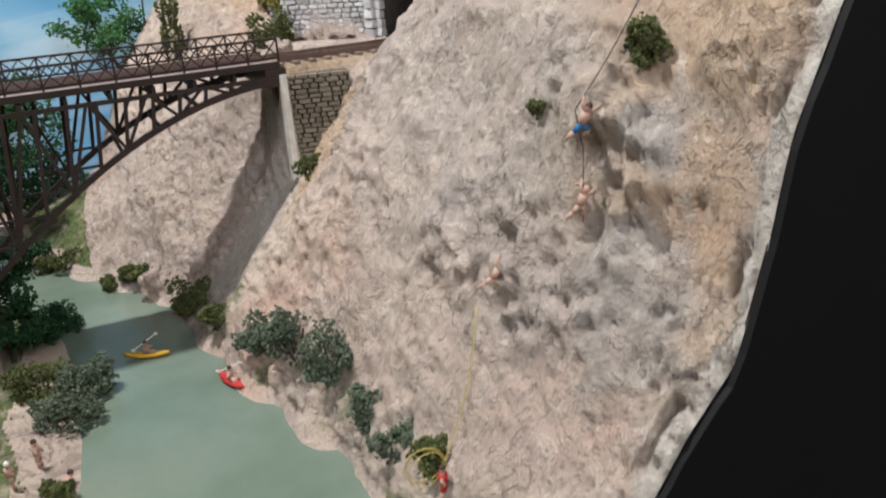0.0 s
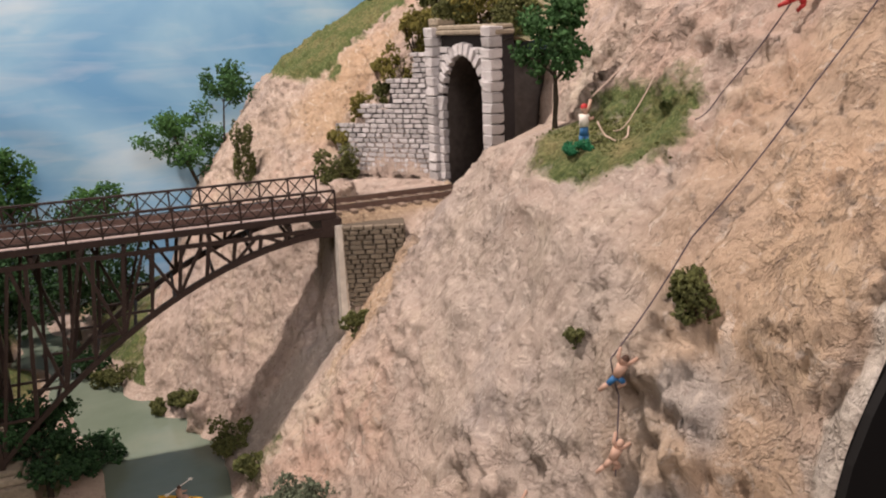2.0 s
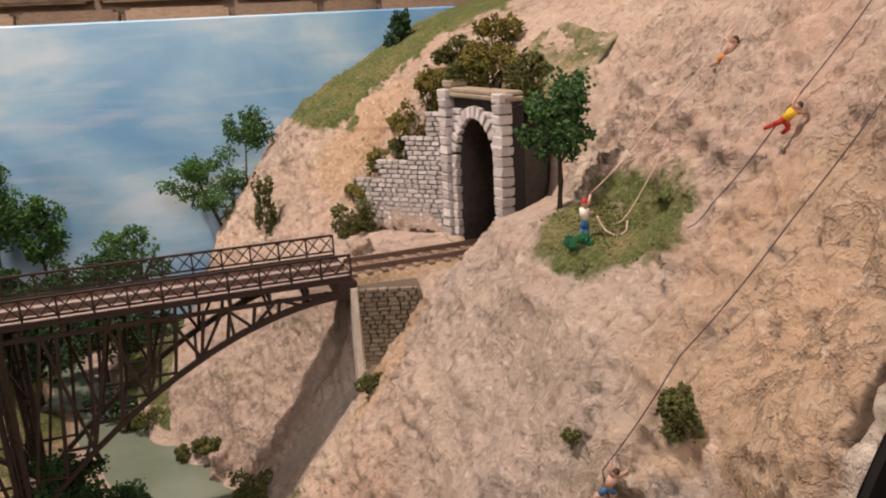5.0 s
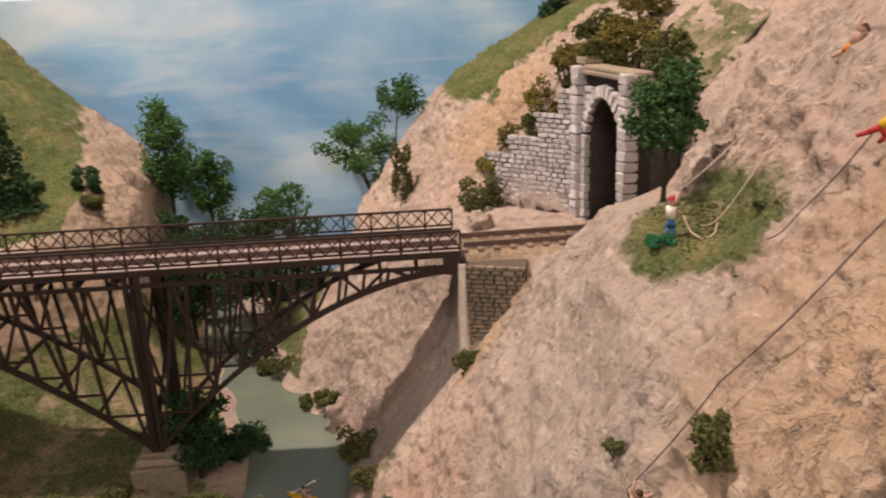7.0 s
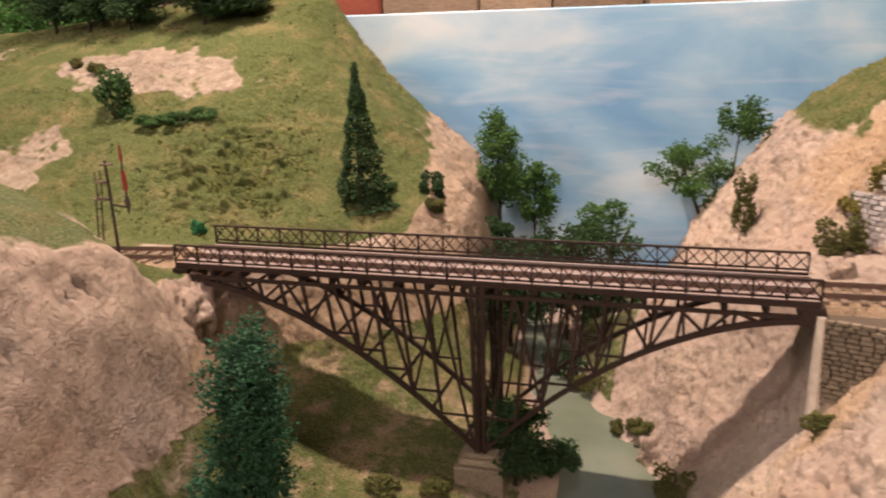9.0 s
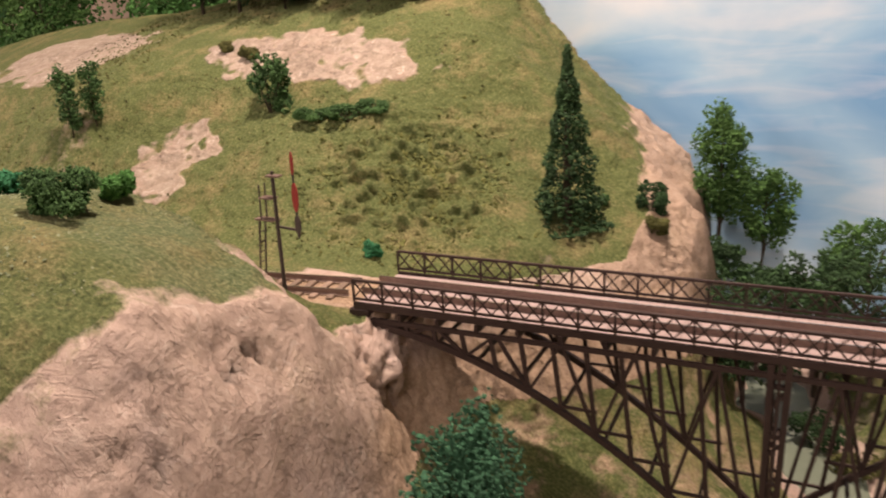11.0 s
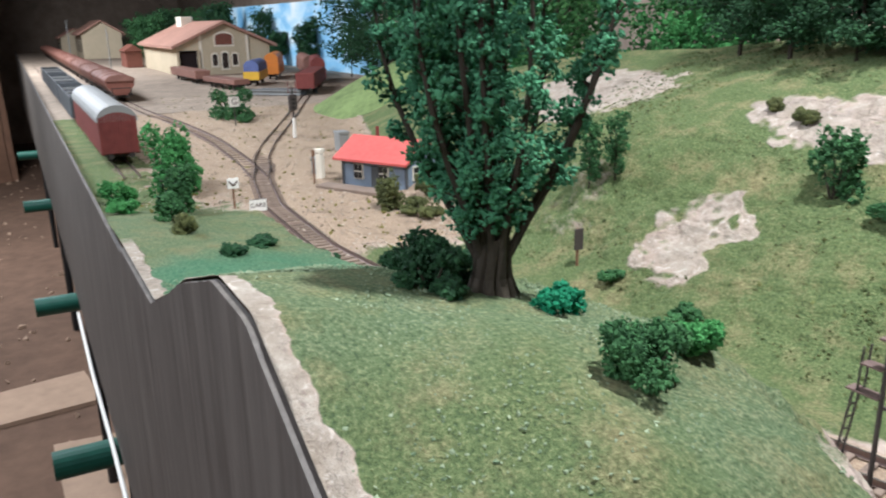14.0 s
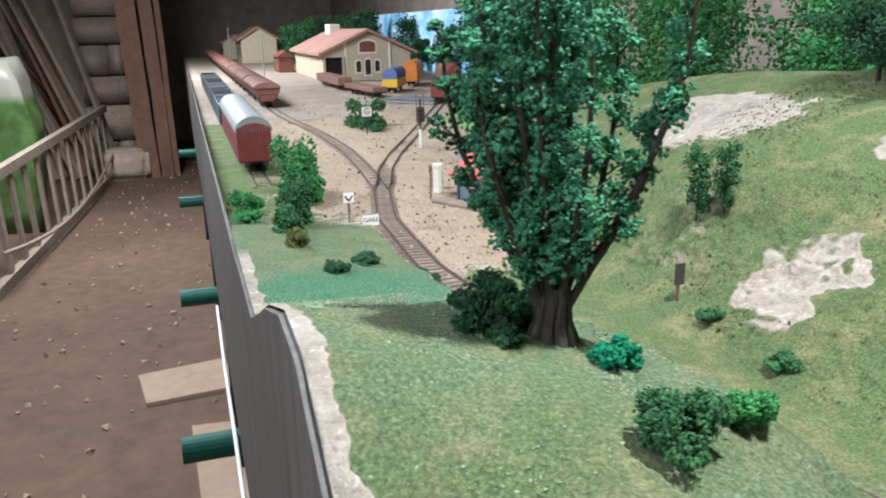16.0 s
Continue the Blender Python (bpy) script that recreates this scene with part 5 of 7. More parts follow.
# meadow hill
conifer(60, on_ground(-0.200, 0.540, -0.002), 0.160, 0.040, M_LEAF_DARK, "dark green pointed fir on the meadow hill")
bush(61, on_ground(-0.528, 0.527), (0.026, 0.022, 0.034), M_LEAF, "upright green foam bush on the sandy hilltop", 0.0026, 90)
for k, (x, y, sx, sz, mat, text) in enumerate((
    (-0.470, 0.522, 0.020, 0.008, M_LEAF, "low green shrub on the meadow"), (-0.430, 0.530, 0.026, 0.009, M_LEAF, "low green shrub on the meadow"), (-0.405, 0.545, 0.020, 0.008, M_LEAF, "low green shrub on the meadow"),
    (-0.139, 0.600, 0.016, 0.018, M_LEAF_DARK, "small dark bush at the hill's edge"), (-0.128, 0.580, 0.013, 0.012, M_LEAF_OLIVE, "small olive bush at the hill's edge"), (-0.18, 0.575, 0.008, 0.007, M_LEAF, "small green bush at the hill's edge"),
    (-0.320, 0.402, 0.0085, 0.009, M_LEAF_EMERALD, "small emerald bush at the end of the bridge railing"), (-0.610, 0.590, 0.012, 0.010, M_LEAF_OLIVE, "brownish tuft on the sandy hilltop"), (-0.655, 0.600, 0.010, 0.009, M_LEAF_OLIVE, "brownish tuft on the sandy hilltop"),
)):
    bush(62 + k, on_ground(x, y), (sx, sx * 0.8, sz), mat, text, 0.0017, 90)
for k, (x, y, h, r) in enumerate(((-0.642, 0.700, 0.10, 0.050), (-0.513, 0.700, 0.10, 0.050), (-0.462, 0.715, 0.085, 0.035), (-0.74, 0.72, 0.11, 0.05), (-0.84, 0.75, 0.13, 0.06))):
    limb_tree(75 + k, on_ground(x, y), h, r, M_LEAF_DARK, "dense dark green tree on the crest of the hill", 0.003, 14, 0.003, 90, 0.08, 0.45)
limb_tree(82, on_ground(-0.767, 0.455), 0.085, 0.014, M_LEAF, "thin sparse sapling on the hillside", 0.0014, 10, 0.0020, 35, 0.1, 0.4)
limb_tree(83, on_ground(-0.742, 0.470), 0.075, 0.012, M_LEAF, "thin sparse sapling on the hillside", 0.0014, 9, 0.0020, 30, 0.1, 0.4)
# front mound
bush(84, on_ground(-0.336, 0.143), (0.023, 0.021, 0.017), M_LEAF, "rounded green foam bush on the grassy mound", 0.0015, 200, 12)
bush(85, on_ground(-0.352, 0.188), (0.013, 0.012, 0.010), M_LEAF_BRIGHT, "small bright green bush on the grassy mound", 0.0018, 70)
bush(86, on_ground(-0.418, 0.158), (0.016, 0.014, 0.009), M_LEAF_EMERALD, "low emerald bush beside the big tree", 0.0019, 80)
for k, (x, y, s) in enumerate(((-0.46, 0.105, 0.024), (-0.50, 0.115, 0.024), (-0.49, 0.135, 0.022))):
    bush(87 + k, on_ground(x, y), (s, s * 0.8, s * 0.6), M_LEAF_DARK, "dark green foam scrub round the big tree's foot", 0.0024, 90, 10)


def build_big_tree():
    """Multi-stemmed tree: limbs rise like a vase from a dark tangled foot, with leaf clusters on side twigs; one limb stands apart."""
    rng = np.random.default_rng(99)
    x, y = -0.456, 0.141
    tree = thing("big_tree", "tall multi-stemmed tree with dark green foam leaves on the mound", "tree", Matrix.Translation(on_ground(x, y, -0.004)))
    bm = bmesh.new()
    blobs = []
    tube(bm, [(0, 0, 0), (0.001, 0.001, 0.018), (0, 0.002, 0.042)], 0.010, 9, 0.007)
    for k in range(9):
        a = k * 0.7
        tube(bm, [(0.013 * math.cos(a), 0.013 * math.sin(a), -0.002), (0.008 * math.cos(a), 0.008 * math.sin(a), 0.014), (0.007 * math.cos(a + 0.3), 0.007 * math.sin(a + 0.3), 0.036)], 0.0045, 5, 0.003)
    side = math.atan2(0.86, 0.51)
    limbs = [(side, 0.066, 0.192, 0.24), (side + 0.12, 0.056, 0.150, 0.30), (side + math.pi, 0.060, 0.168, 0.30), (side + math.pi - 0.25, 0.047, 0.196, 0.32)]
    for k in range(15):
        a = side + 0.85 + (2 * math.pi - 1.7) * ((k * 0.618) % 1.0)
        out = 0.050 * math.sqrt((k + 0.6) / 15) * rng.uniform(0.8, 1.08)
        limbs.append((a, out, 0.205 - 0.045 * (out / 0.05) ** 2 * rng.uniform(0.5, 1.2), 0.10 + 0.12 * rng.uniform()))
    for a, out, h, bare in limbs:
        d = Vector((math.cos(a), math.sin(a), 0))
        bend = Vector((-d.y, d.x, 0)) * rng.uniform(-0.006, 0.006)
        pts = [Vector((0, 0, 0.016)) + d * 0.004]
        for t in (0.2, 0.4, 0.6, 0.8, 1.0):
            pts.append(d * out * math.sin(t * math.pi / 2) ** 0.9 + bend * math.sin(t * 3) + Vector((0, 0, 0.02 + (h - 0.02) * t)))
        tube(bm, pts, 0.0027, 6, 0.0007)
        for t in np.arange(bare, 1.03, 0.085):
            p = pts[min(4, int(t * 5))].lerp(pts[min(5, int(t * 5) + 1)], t * 5 - min(4, int(t * 5)))
            for _ in range(2):
                b, r = rng.uniform(0, 2 * math.pi), rng.uniform(0.004, 0.0125) * (1.15 - 0.5 * t)
                q = p + Vector((r * math.cos(b), r * math.sin(b), rng.uniform(0.001, 0.009)))
                tube(bm, [p, q], 0.0008, 4, 0.0003)
                s = rng.uniform(0.0055, 0.0105) * (0.75 if out > 0.055 else 1.0)
                blobs.append((q.x, q.y, q.z, s, s, s * rng.uniform(0.7, 1.1)))
    part("trunk", bm, M_TRUNK, tree, "dark fibrous stems fanning from one foot")
    c = scatter(rng, blobs, 52, 0.15)
    part("crown", clump_mesh("crown", c, rng.uniform(0.5, 1.35, len(c)) * 0.0019, M_LEAF_TREE, rng), None, tree)


M_LEAF_TREE = foliage("deep_green_tree_leaves", (0.018, 0.075, 0.038), (0.11, 0.32, 0.155))
build_big_tree()
# yard edge
for k, (x, y, sx, sz, mat, text) in enumerate((
    (-1.44, 0.130, 0.052, 0.066, M_LEAF_BRIGHT, "bright green bush beside the goods van"), (-1.36, 0.125, 0.045, 0.050, M_LEAF_BRIGHT, "bright green bush beside the goods van"),
    (-1.17, 0.09, 0.034, 0.044, M_LEAF, "green bush at the layout edge"), (-1.10, 0.075, 0.024, 0.020, M_LEAF, "green bush at the layout edge"), (-1.00, 0.072, 0.017, 0.014, M_LEAF_OLIVE, "olive tuft at the layout edge"),
    (-1.312, 0.035, 0.030, 0.022, M_LEAF_BRIGHT, "low green bush at the layout edge"), (-1.20, 0.030, 0.022, 0.010, M_LEAF_BRIGHT, "low green bush at the layout edge"),
    (-0.874, 0.095, 0.016, 0.007, M_LEAF_DARK, "low dark tuft at the foot of the mound"), (-0.903, 0.133, 0.018, 0.006, M_LEAF_DARK, "low dark tuft at the foot of the mound"), (-0.90, 0.20, 0.018, 0.007, M_LEAF_DARK, "low dark tuft at the foot of the mound"),
    (-1.091, 0.367, 0.026, 0.040, M_LEAF_OLIVE, "olive bush in front of the signal hut"), (-1.03, 0.390, 0.035, 0.014, M_LEAF_OLIVE, "low olive scrub beside the signal hut"), (-1.08, 0.44, 0.04, 0.02, M_LEAF_OLIVE, "olive scrub behind the signal hut"),
    (-2.35, 0.45, 0.075, 0.055, M_LEAF, "green bush between the yard tracks"), (-2.25, 0.46, 0.05, 0.03, M_LEAF, "green bush between the yard tracks"),
    (-0.66, 0.40, 0.012, 0.006, M_LEAF, "low green tuft beside the track"), (-0.56, 0.395, 0.014, 0.006, M_LEAF, "low green tuft beside the track"), (-0.45, 0.30, 0.012, 0.008, M_LEAF, "low green tuft beside the track"),
)):
    bush(110 + k, on_ground(x, y), (sx, sx * 0.85, sz), mat, text, 0.0022 + sx * 0.03, 80)
for k in range(9):
    x = -1.0 - k * 0.16
    limb_tree(140 + k, (x, 0.93 + 0.1 * (k % 3), 1.079), 0.36 + 0.04 * (k % 4), 0.105, (M_LEAF_BRIGHT, M_LEAF_BACK)[k % 2], "dense green tree in the wood behind the meadow hill", 0.004, 13, 0.0060, 85, 0.05, 0.5)


def build_tufts():
    """Loose tufts and flock that nobody could count: mossy bumps on the hill and short turf on the mound."""
    rng = np.random.default_rng(7)
    for name, label, n, box_xy, size, mat in (
        ("moss_tufts", "dark green mossy tufts on the meadow hill", 3600, (-0.42, -0.22, 0.42, 0.56), 0.0023, M_MOSS),
        ("hill_turf", "short green turf on the meadow hill", 5000, (-0.95, -0.24, 0.39, 0.78), 0.0016, M_LEAF_OLIVE),
        ("mound_turf", "short green turf on the front mound", 5200, (-0.80, -0.26, 0.01, 0.25), 0.0011, M_TURF),
        ("ledge_turf", "short green turf on the cliff ledge", 700, (0.355, 0.42, 0.10, 0.20), 0.0012, M_LEAF_OLIVE),
        ("shore_turf", "olive flock on the river shore", 900, (-0.16, 0.09, 0.12, 0.42), 0.0013, M_LEAF_OLIVE),
    ):
        x, y = rng.uniform(box_xy[0], box_xy[1], n), rng.uniform(box_xy[2], box_xy[3], n)
        if name == "moss_tufts":
            x, y = rng.normal(-0.325, 0.045, n), rng.normal(0.49, 0.035, n)
        if name == "ledge_turf":
            x, y = rng.normal(0.385, 0.013, n), rng.normal(0.15, 0.022, n)
        keep = [i for i in range(n) if not (name == "hill_turf" and (bump_at(x[i], y[i], -0.62, 0.475, 0.06, 0.04) + bump_at(x[i], y[i], -0.57, 0.605, 0.16, 0.04) > 0.3 or x[i] > -0.26 - 0.2 * (y[i] - 0.5)))]
        c = np.array([(x[i], y[i], ground_z(x[i], y[i]) + size * 0.2) for i in keep])
        c = c[c[:, 2] > 0.886]
        tagged(new(name, clump_mesh(name, c, rng.uniform(0.5, 1.4, len(c)) * size, mat, rng)), label, "grass", "", "stuff")


M_MOSS = foliage("moss_green_foam", (0.045, 0.065, 0.02), (0.17, 0.19, 0.06))
M_TURF = foliage("pale_green_turf", (0.10, 0.15, 0.08), (0.33, 0.38, 0.24))
build_tufts()


# ---- figurines: small painted plastic shapes ----
SKIN = plain("flesh_plastic", (0.46, 0.30, 0.23), 0.6, 0.0, 300, 0.1, 0.0)
WHITE = plain("white_paint", (0.75, 0.72, 0.66), 0.6, 0.0, 300, 0.1, 0.0)
BLUE = plain("blue_paint", (0.03, 0.14, 0.32), 0.6, 0.0, 300, 0.15, 0.0)
RED = plain("red_paint", (0.42, 0.03, 0.03), 0.55, 0.0, 200, 0.2, 0.0)
YELLOW = plain("yellow_paint", (0.70, 0.42, 0.04), 0.5, 0.0, 200, 0.15, 0.0)
ORANGE = plain("orange_paint", (0.60, 0.20, 0.03), 0.5, 0.0, 200, 0.15, 0.0)
BROWN = plain("dark_brown_paint", (0.06, 0.03, 0.02), 0.6, 0.0, 300, 0.2, 0.0)
M_ROPE = plain("grey_violet_cord", (0.11, 0.085, 0.10), 0.9, 0.0, 500, 0.2, 0.0)
M_ROPE_PALE = plain("pale_cord", (0.55, 0.43, 0.36), 0.9, 0.0, 500, 0.2, 0.0)
M_ROPE_YELLOW = plain("yellow_cord", (0.50, 0.40, 0.12), 0.9, 0.0, 500, 0.2, 0.0)


def figurine(label, m, joints, mats, k=1.0):
    """One plain mesh: limbs as tapered tubes between joints (hip, neck, hands, knees, feet), a round head. mats: skin, top, legs, hair."""
    bm = bmesh.new()

    def limb(points, r0, r1, slot):
        n = len(bm.faces)
        tube(bm, [Vector(p) * k for p in points], r0 * k, 7, r1 * k)
        bm.faces.ensure_lookup_table()
        for f in bm.faces[n:]:
            f.material_index = slot

    j = joints
    limb([j["hip"], ((Vector(j["hip"]) + Vector(j["neck"])) / 2), j["neck"]], 0.0022, 0.0027, 1)
    for side in ("l", "r"):
        limb([j["neck"], j["elbow_" + side], j["hand_" + side]], 0.0012, 0.0008, 0)
        limb([j["hip"], j["knee_" + side]], 0.0017, 0.0013, 2)
        limb([j["knee_" + side], j["foot_" + side]], 0.0013, 0.0009, 2 if len(mats) > 4 else 0)
    n = len(bm.faces)
    head = Vector(j["head"]) * k
    bmesh.ops.create_uvsphere(bm, u_segments=10, v_segments=8, radius=0.0019 * k, matrix=Matrix.Translation(head) @ Matrix.Diagonal((1, 1, 1.2, 1)))
    bm.faces.ensure_lookup_table()
    for f in bm.faces[n:]:
        f.material_index = 3 if f.calc_center_median().z > head.z + 0.0004 * k else 0
    return thing("figurine", label, "figurine", m, group="model figures", data=mesh_of("figurine", bm, *mats[:4], smooth=True))


STAND = dict(hip=(0, 0, 0.0095), neck=(0, 0, 0.0155), head=(0, 0, 0.0185), elbow_l=(0.0025, -0.001, 0.0125), hand_l=(0.002, -0.003, 0.0105), elbow_r=(-0.0025, -0.001, 0.0125), hand_r=(-0.002, -0.003, 0.0105), knee_l=(0.0012, 0, 0.005), foot_l=(0.0014, 0, 0), knee_r=(-0.0012, 0, 0.005), foot_r=(-0.0014, 0, 0))
BELAY = dict(STAND, elbow_r=(0.002, -0.001, 0.0185), hand_r=(0.003, 0.0, 0.0225), elbow_l=(0.003, -0.001, 0.013), hand_l=(0.0042, -0.002, 0.014))
CLIMB = dict(STAND, elbow_r=(0.0035, 0.001, 0.017), hand_r=(0.006, 0.002, 0.020), elbow_l=(-0.003, 0.001, 0.018), hand_l=(-0.0035, 0.002, 0.0225), knee_l=(0.004, -0.001, 0.008), foot_l=(0.0042, 0.001, 0.004), knee_r=(-0.002, 0, 0.0045), foot_r=(-0.004, 0.0005, 0.0))
SIT = dict(hip=(0, 0, 0.002), neck=(0, 0.0005, 0.008), head=(0, 0, 0.011), elbow_l=(0.003, -0.002, 0.006), hand_l=(0.0045, -0.004, 0.0055), elbow_r=(-0.003, -0.002, 0.006), hand_r=(-0.0045, -0.004, 0.0065), knee_l=(0.001, -0.004, 0.003), foot_l=(0.001, -0.0075, 0.0015), knee_r=(-0.001, -0.004, 0.003), foot_r=(-0.001, -0.0075, 0.0015))
LIE = dict(hip=(0, 0, 0.0018), neck=(0.006, 0.001, 0.004), head=(0.0085, 0.001, 0.006), elbow_l=(0.005, 0.003, 0.002), hand_l=(0.004, 0.004, 0.0008), elbow_r=(0.004, -0.002, 0.002), hand_r=(0.002, -0.002, 0.003), knee_l=(-0.005, 0.001, 0.002), foot_l=(-0.010, 0.001, 0.001), knee_r=(-0.004, -0.001, 0.004), foot_r=(-0.008, -0.0015, 0.001))

figurine("tiny figurine in white shirt and blue trousers holding a rope", pose(0.3685, 0.143, ground_z(0.3685, 0.143), 0, 0, -15), BELAY, (SKIN, WHITE, BLUE, RED, 1), 1.05)
figurine("tiny climber figurine in blue shorts on the cliff face", pose(0.320, 0.018, 1.079, 8, 22, -10), CLIMB, (SKIN, SKIN, BLUE, BROWN), 0.85)
figurine("tiny climber figurine in yellow top and red trousers on the cliff", pose(0.411, 0.050, 1.216, 0, 42, -30), CLIMB, (SKIN, YELLOW, RED, BROWN, 1), 0.85)
figurine("tiny climber figurine in orange shorts high on the cliff face", pose(0.444, 0.143, 1.237, 0, 30, -20), CLIMB, (SKIN, SKIN, ORANGE, BROWN), 0.95)
figurine("tiny climber figurine low on the cliff face", pose(0.290, 0.050, 1.005, 0, 35, -20), CLIMB, (SKIN, SKIN, SKIN, SKIN), 0.85)
figurine("tiny climber figurine beside the ochre hollow", pose(0.318, 0.016, 1.045, 0, 25, -10), CLIMB, (SKIN, SKIN, SKIN, SKIN), 0.8)
figurine("tiny red-clad figurine at the foot of the ropes", pose(0.255, 0.030, ground_z(0.255, 0.030), 0, 0, 30), STAND, (SKIN, RED, RED, BROWN), 0.95)
figurine("tiny standing sunbather figurine on the sandy shore", pose(0.062, 0.198, ground_z(0.062, 0.198), 0, 0, 60), STAND, (SKIN, SKIN, SKIN, BROWN), 0.95)
figurine("tiny standing figurine with pale hat on the sandy shore", pose(0.050, 0.178, ground_z(0.050, 0.178), 0, 0, 100), STAND, (SKIN, SKIN, SKIN, WHITE), 0.9)
figurine("tiny reclining figurine on the sandy shore", pose(0.076, 0.172, ground_z(0.076, 0.172), 0, 0, 60), LIE, (SKIN, SKIN, SKIN, BROWN), 1.0)


def kayak(label, x, y, angle, mat, colour):
    boat = thing("kayak", label, "kayak", pose(x, y, WATER_Z + 0.0008, 0, 0, angle), group="kayaks on the river")
    bm = bmesh.new()
    n, half, rings = 14, 0.0175, []
    for k in range(n + 1):
        t = -1 + 2 * k / n
        w = 0.0047 * max(0.02, 1 - abs(t) ** 2.4)
        lift = 0.0012 * t * t
        rings.append([bm.verts.new((t * half, w * a, lift + b * 0.003)) for a, b in ((-0.6, 0.0), (-1, 0.55), (-0.55, 1.0), (0.55, 1.0), (1, 0.55), (0.6, 0.0))])
    for a, b in zip(rings, rings[1:]):
        for s in range(6):
            bm.faces.new((a[s], a[(s + 1) % 6], b[(s + 1) % 6], b[s]))
    bm.faces.new(rings[0][::-1])
    bm.faces.new(rings[-1])
    part("hull", bm, mat, boat, colour, smooth=True)
    bm = bmesh.new()
    bmesh.ops.create_circle(bm, cap_ends=True, segments=14, radius=1.0, matrix=Matrix.Translation((0.001, 0, 0.0034)) @ Matrix.Diagonal((0.004, 0.0026, 1, 1)))
    part("cockpit", bm, BROWN, boat)
    figurine("tiny paddler figurine sitting in a kayak", pose(x, y, WATER_Z + 0.0025, 0, 0, angle + 90), SIT, (SKIN, SKIN, SKIN, BROWN), 0.9)
    bm = bmesh.new()
    tube(bm, [(-0.008, 0.004, 0.006), (0.008, -0.004, 0.014)], 0.0004, 5)
    for e in ((-0.008, 0.004, 0.006), (0.008, -0.004, 0.014)):
        bmesh.ops.create_uvsphere(bm, u_segments=8, v_segments=6, radius=1.0, matrix=Matrix.Translation(e) @ Matrix.Rotation(0.5, 4, "Y") @ Matrix.Diagonal((0.0022, 0.0006, 0.0011, 1)))
    thing("paddle", "thin pale double paddle held over the kayak", "paddle", pose(x, y, WATER_Z + 0.003, 0, 0, angle + 60), data=mesh_of("paddle", bm, WHITE))


kayak("yellow plastic kayak on the green river", 0.128, 0.322, -22, YELLOW, "yellow hull")
kayak("red plastic kayak on the green river", 0.181, 0.250, -68, RED, "red hull")


def rope(label, points, mat, radius=0.00033):
    """A cord through the points, draped with a little slack."""
    pts = []
    for k, (a, b) in enumerate(zip(points, points[1:])):
        a, b = Vector(a), Vector(b)
        for t in np.linspace(0, 1, 8, endpoint=False):
            pts.append(a.lerp(b, t) + Vector((0, 0, -0.002 * math.sin(math.pi * t))))
    pts.append(Vector(points[-1]))
    bm = bmesh.new()
    tube(bm, pts, radius, 5)
    thing("rope", label, "rope", group="climbing ropes", data=mesh_of("rope", bm, mat, smooth=True))


def off(x, y, up=0.006):
    """A place just off the cliff, towards the gorge."""
    return (x - 0.006, y - 0.003, ground_z(x, y) + up)


rope("thin grey climbing rope down the cliff face", [off(0.50, -0.01), off(0.44, 0.0), off(0.40, 0.012), off(0.36, 0.022), (0.322, 0.020, 1.092), (0.327, 0.022, 1.075), (0.322, 0.014, 1.045)], M_ROPE)
rope("thin grey climbing rope behind the yellow climber", [off(0.52, 0.03), off(0.46, 0.04), off(0.425, 0.052), off(0.405, 0.075, 0.003), off(0.395, 0.078, 0.002)], M_ROPE)
rope("pale belay rope from the ledge up to the climber", [(0.371, 0.140, 1.178), (0.41, 0.142, 1.215), (0.445, 0.141, 1.252), off(0.50, 0.14, 0.01)], M_ROPE_PALE)
rope("pale loose rope on the ledge", [off(0.425, 0.15, 0.004), off(0.40, 0.145, 0.003), off(0.388, 0.14, 0.002)], M_ROPE_PALE)
rope("pale rope end curling on the grass", [(0.373, 0.137, 1.166), (0.377, 0.130, 1.158), (0.384, 0.126, 1.159), (0.388, 0.132, 1.163)], M_ROPE_PALE, 0.0005)
rope("yellowish rope hanging from the lower climber", [(0.285, 0.048, 1.0), (0.275, 0.04, 0.965), (0.262, 0.038, 0.935), (0.255, 0.035, 0.922)], M_ROPE_YELLOW)


def build_coil():
    bm = bmesh.new()
    cx, cy, cz = 0.253, 0.041, ground_z(0.253, 0.041) + 0.014
    pts = []
    for k in range(60):
        a, r = k * 0.32, 0.009 + 0.0035 * math.sin(k * 0.31)
        pts.append((cx + r * math.cos(a) - 0.003, cy - 0.004 + 0.003 * math.sin(a * 0.5), cz + r * math.sin(a)))
    tube(bm, pts, 0.00028, 5)
    thing("rope_coil", "loose coil of yellow cord at the cliff's foot", "rope", data=mesh_of("rope_coil", bm, M_ROPE_YELLOW, smooth=True))


build_coil()


def boulder(seed, place, size, label):
    bm = bmesh.new()
    bmesh.ops.create_icosphere(bm, subdivisions=4, radius=1.0)
    for v in bm.verts:
        n = v.co.normalized()
        v.co = Vector((n.x * size[0], n.y * size[1], n.z * size[2])) * (1 + 0.45 * noise.noise(n * 1.7 + Vector((seed, 0, 0))) + 0.30 * noise.noise(n * 4) + 0.16 * noise.noise(n * 9))
    thing("boulder", label, "rock", Matrix.Translation(place), data=mesh_of("boulder", bm, M_TERRAIN, smooth=True))


boulder(3, (0.142, 0.437, 0.888), (0.014, 0.011, 0.020), "upright pinkish rock at the water's edge")
boulder(5, (-0.246, 0.285, 1.045), (0.017, 0.020, 0.020), "pale broken rock lump under the bridge end")
boulder(7, (-0.250, 0.305, 1.035), (0.015, 0.018, 0.028), "pale broken rock lump under the bridge end")
boulder(9, (0.283, 0.445, 1.078), (0.012, 0.012, 0.012), "pale plaster lump at the end of the back railing")

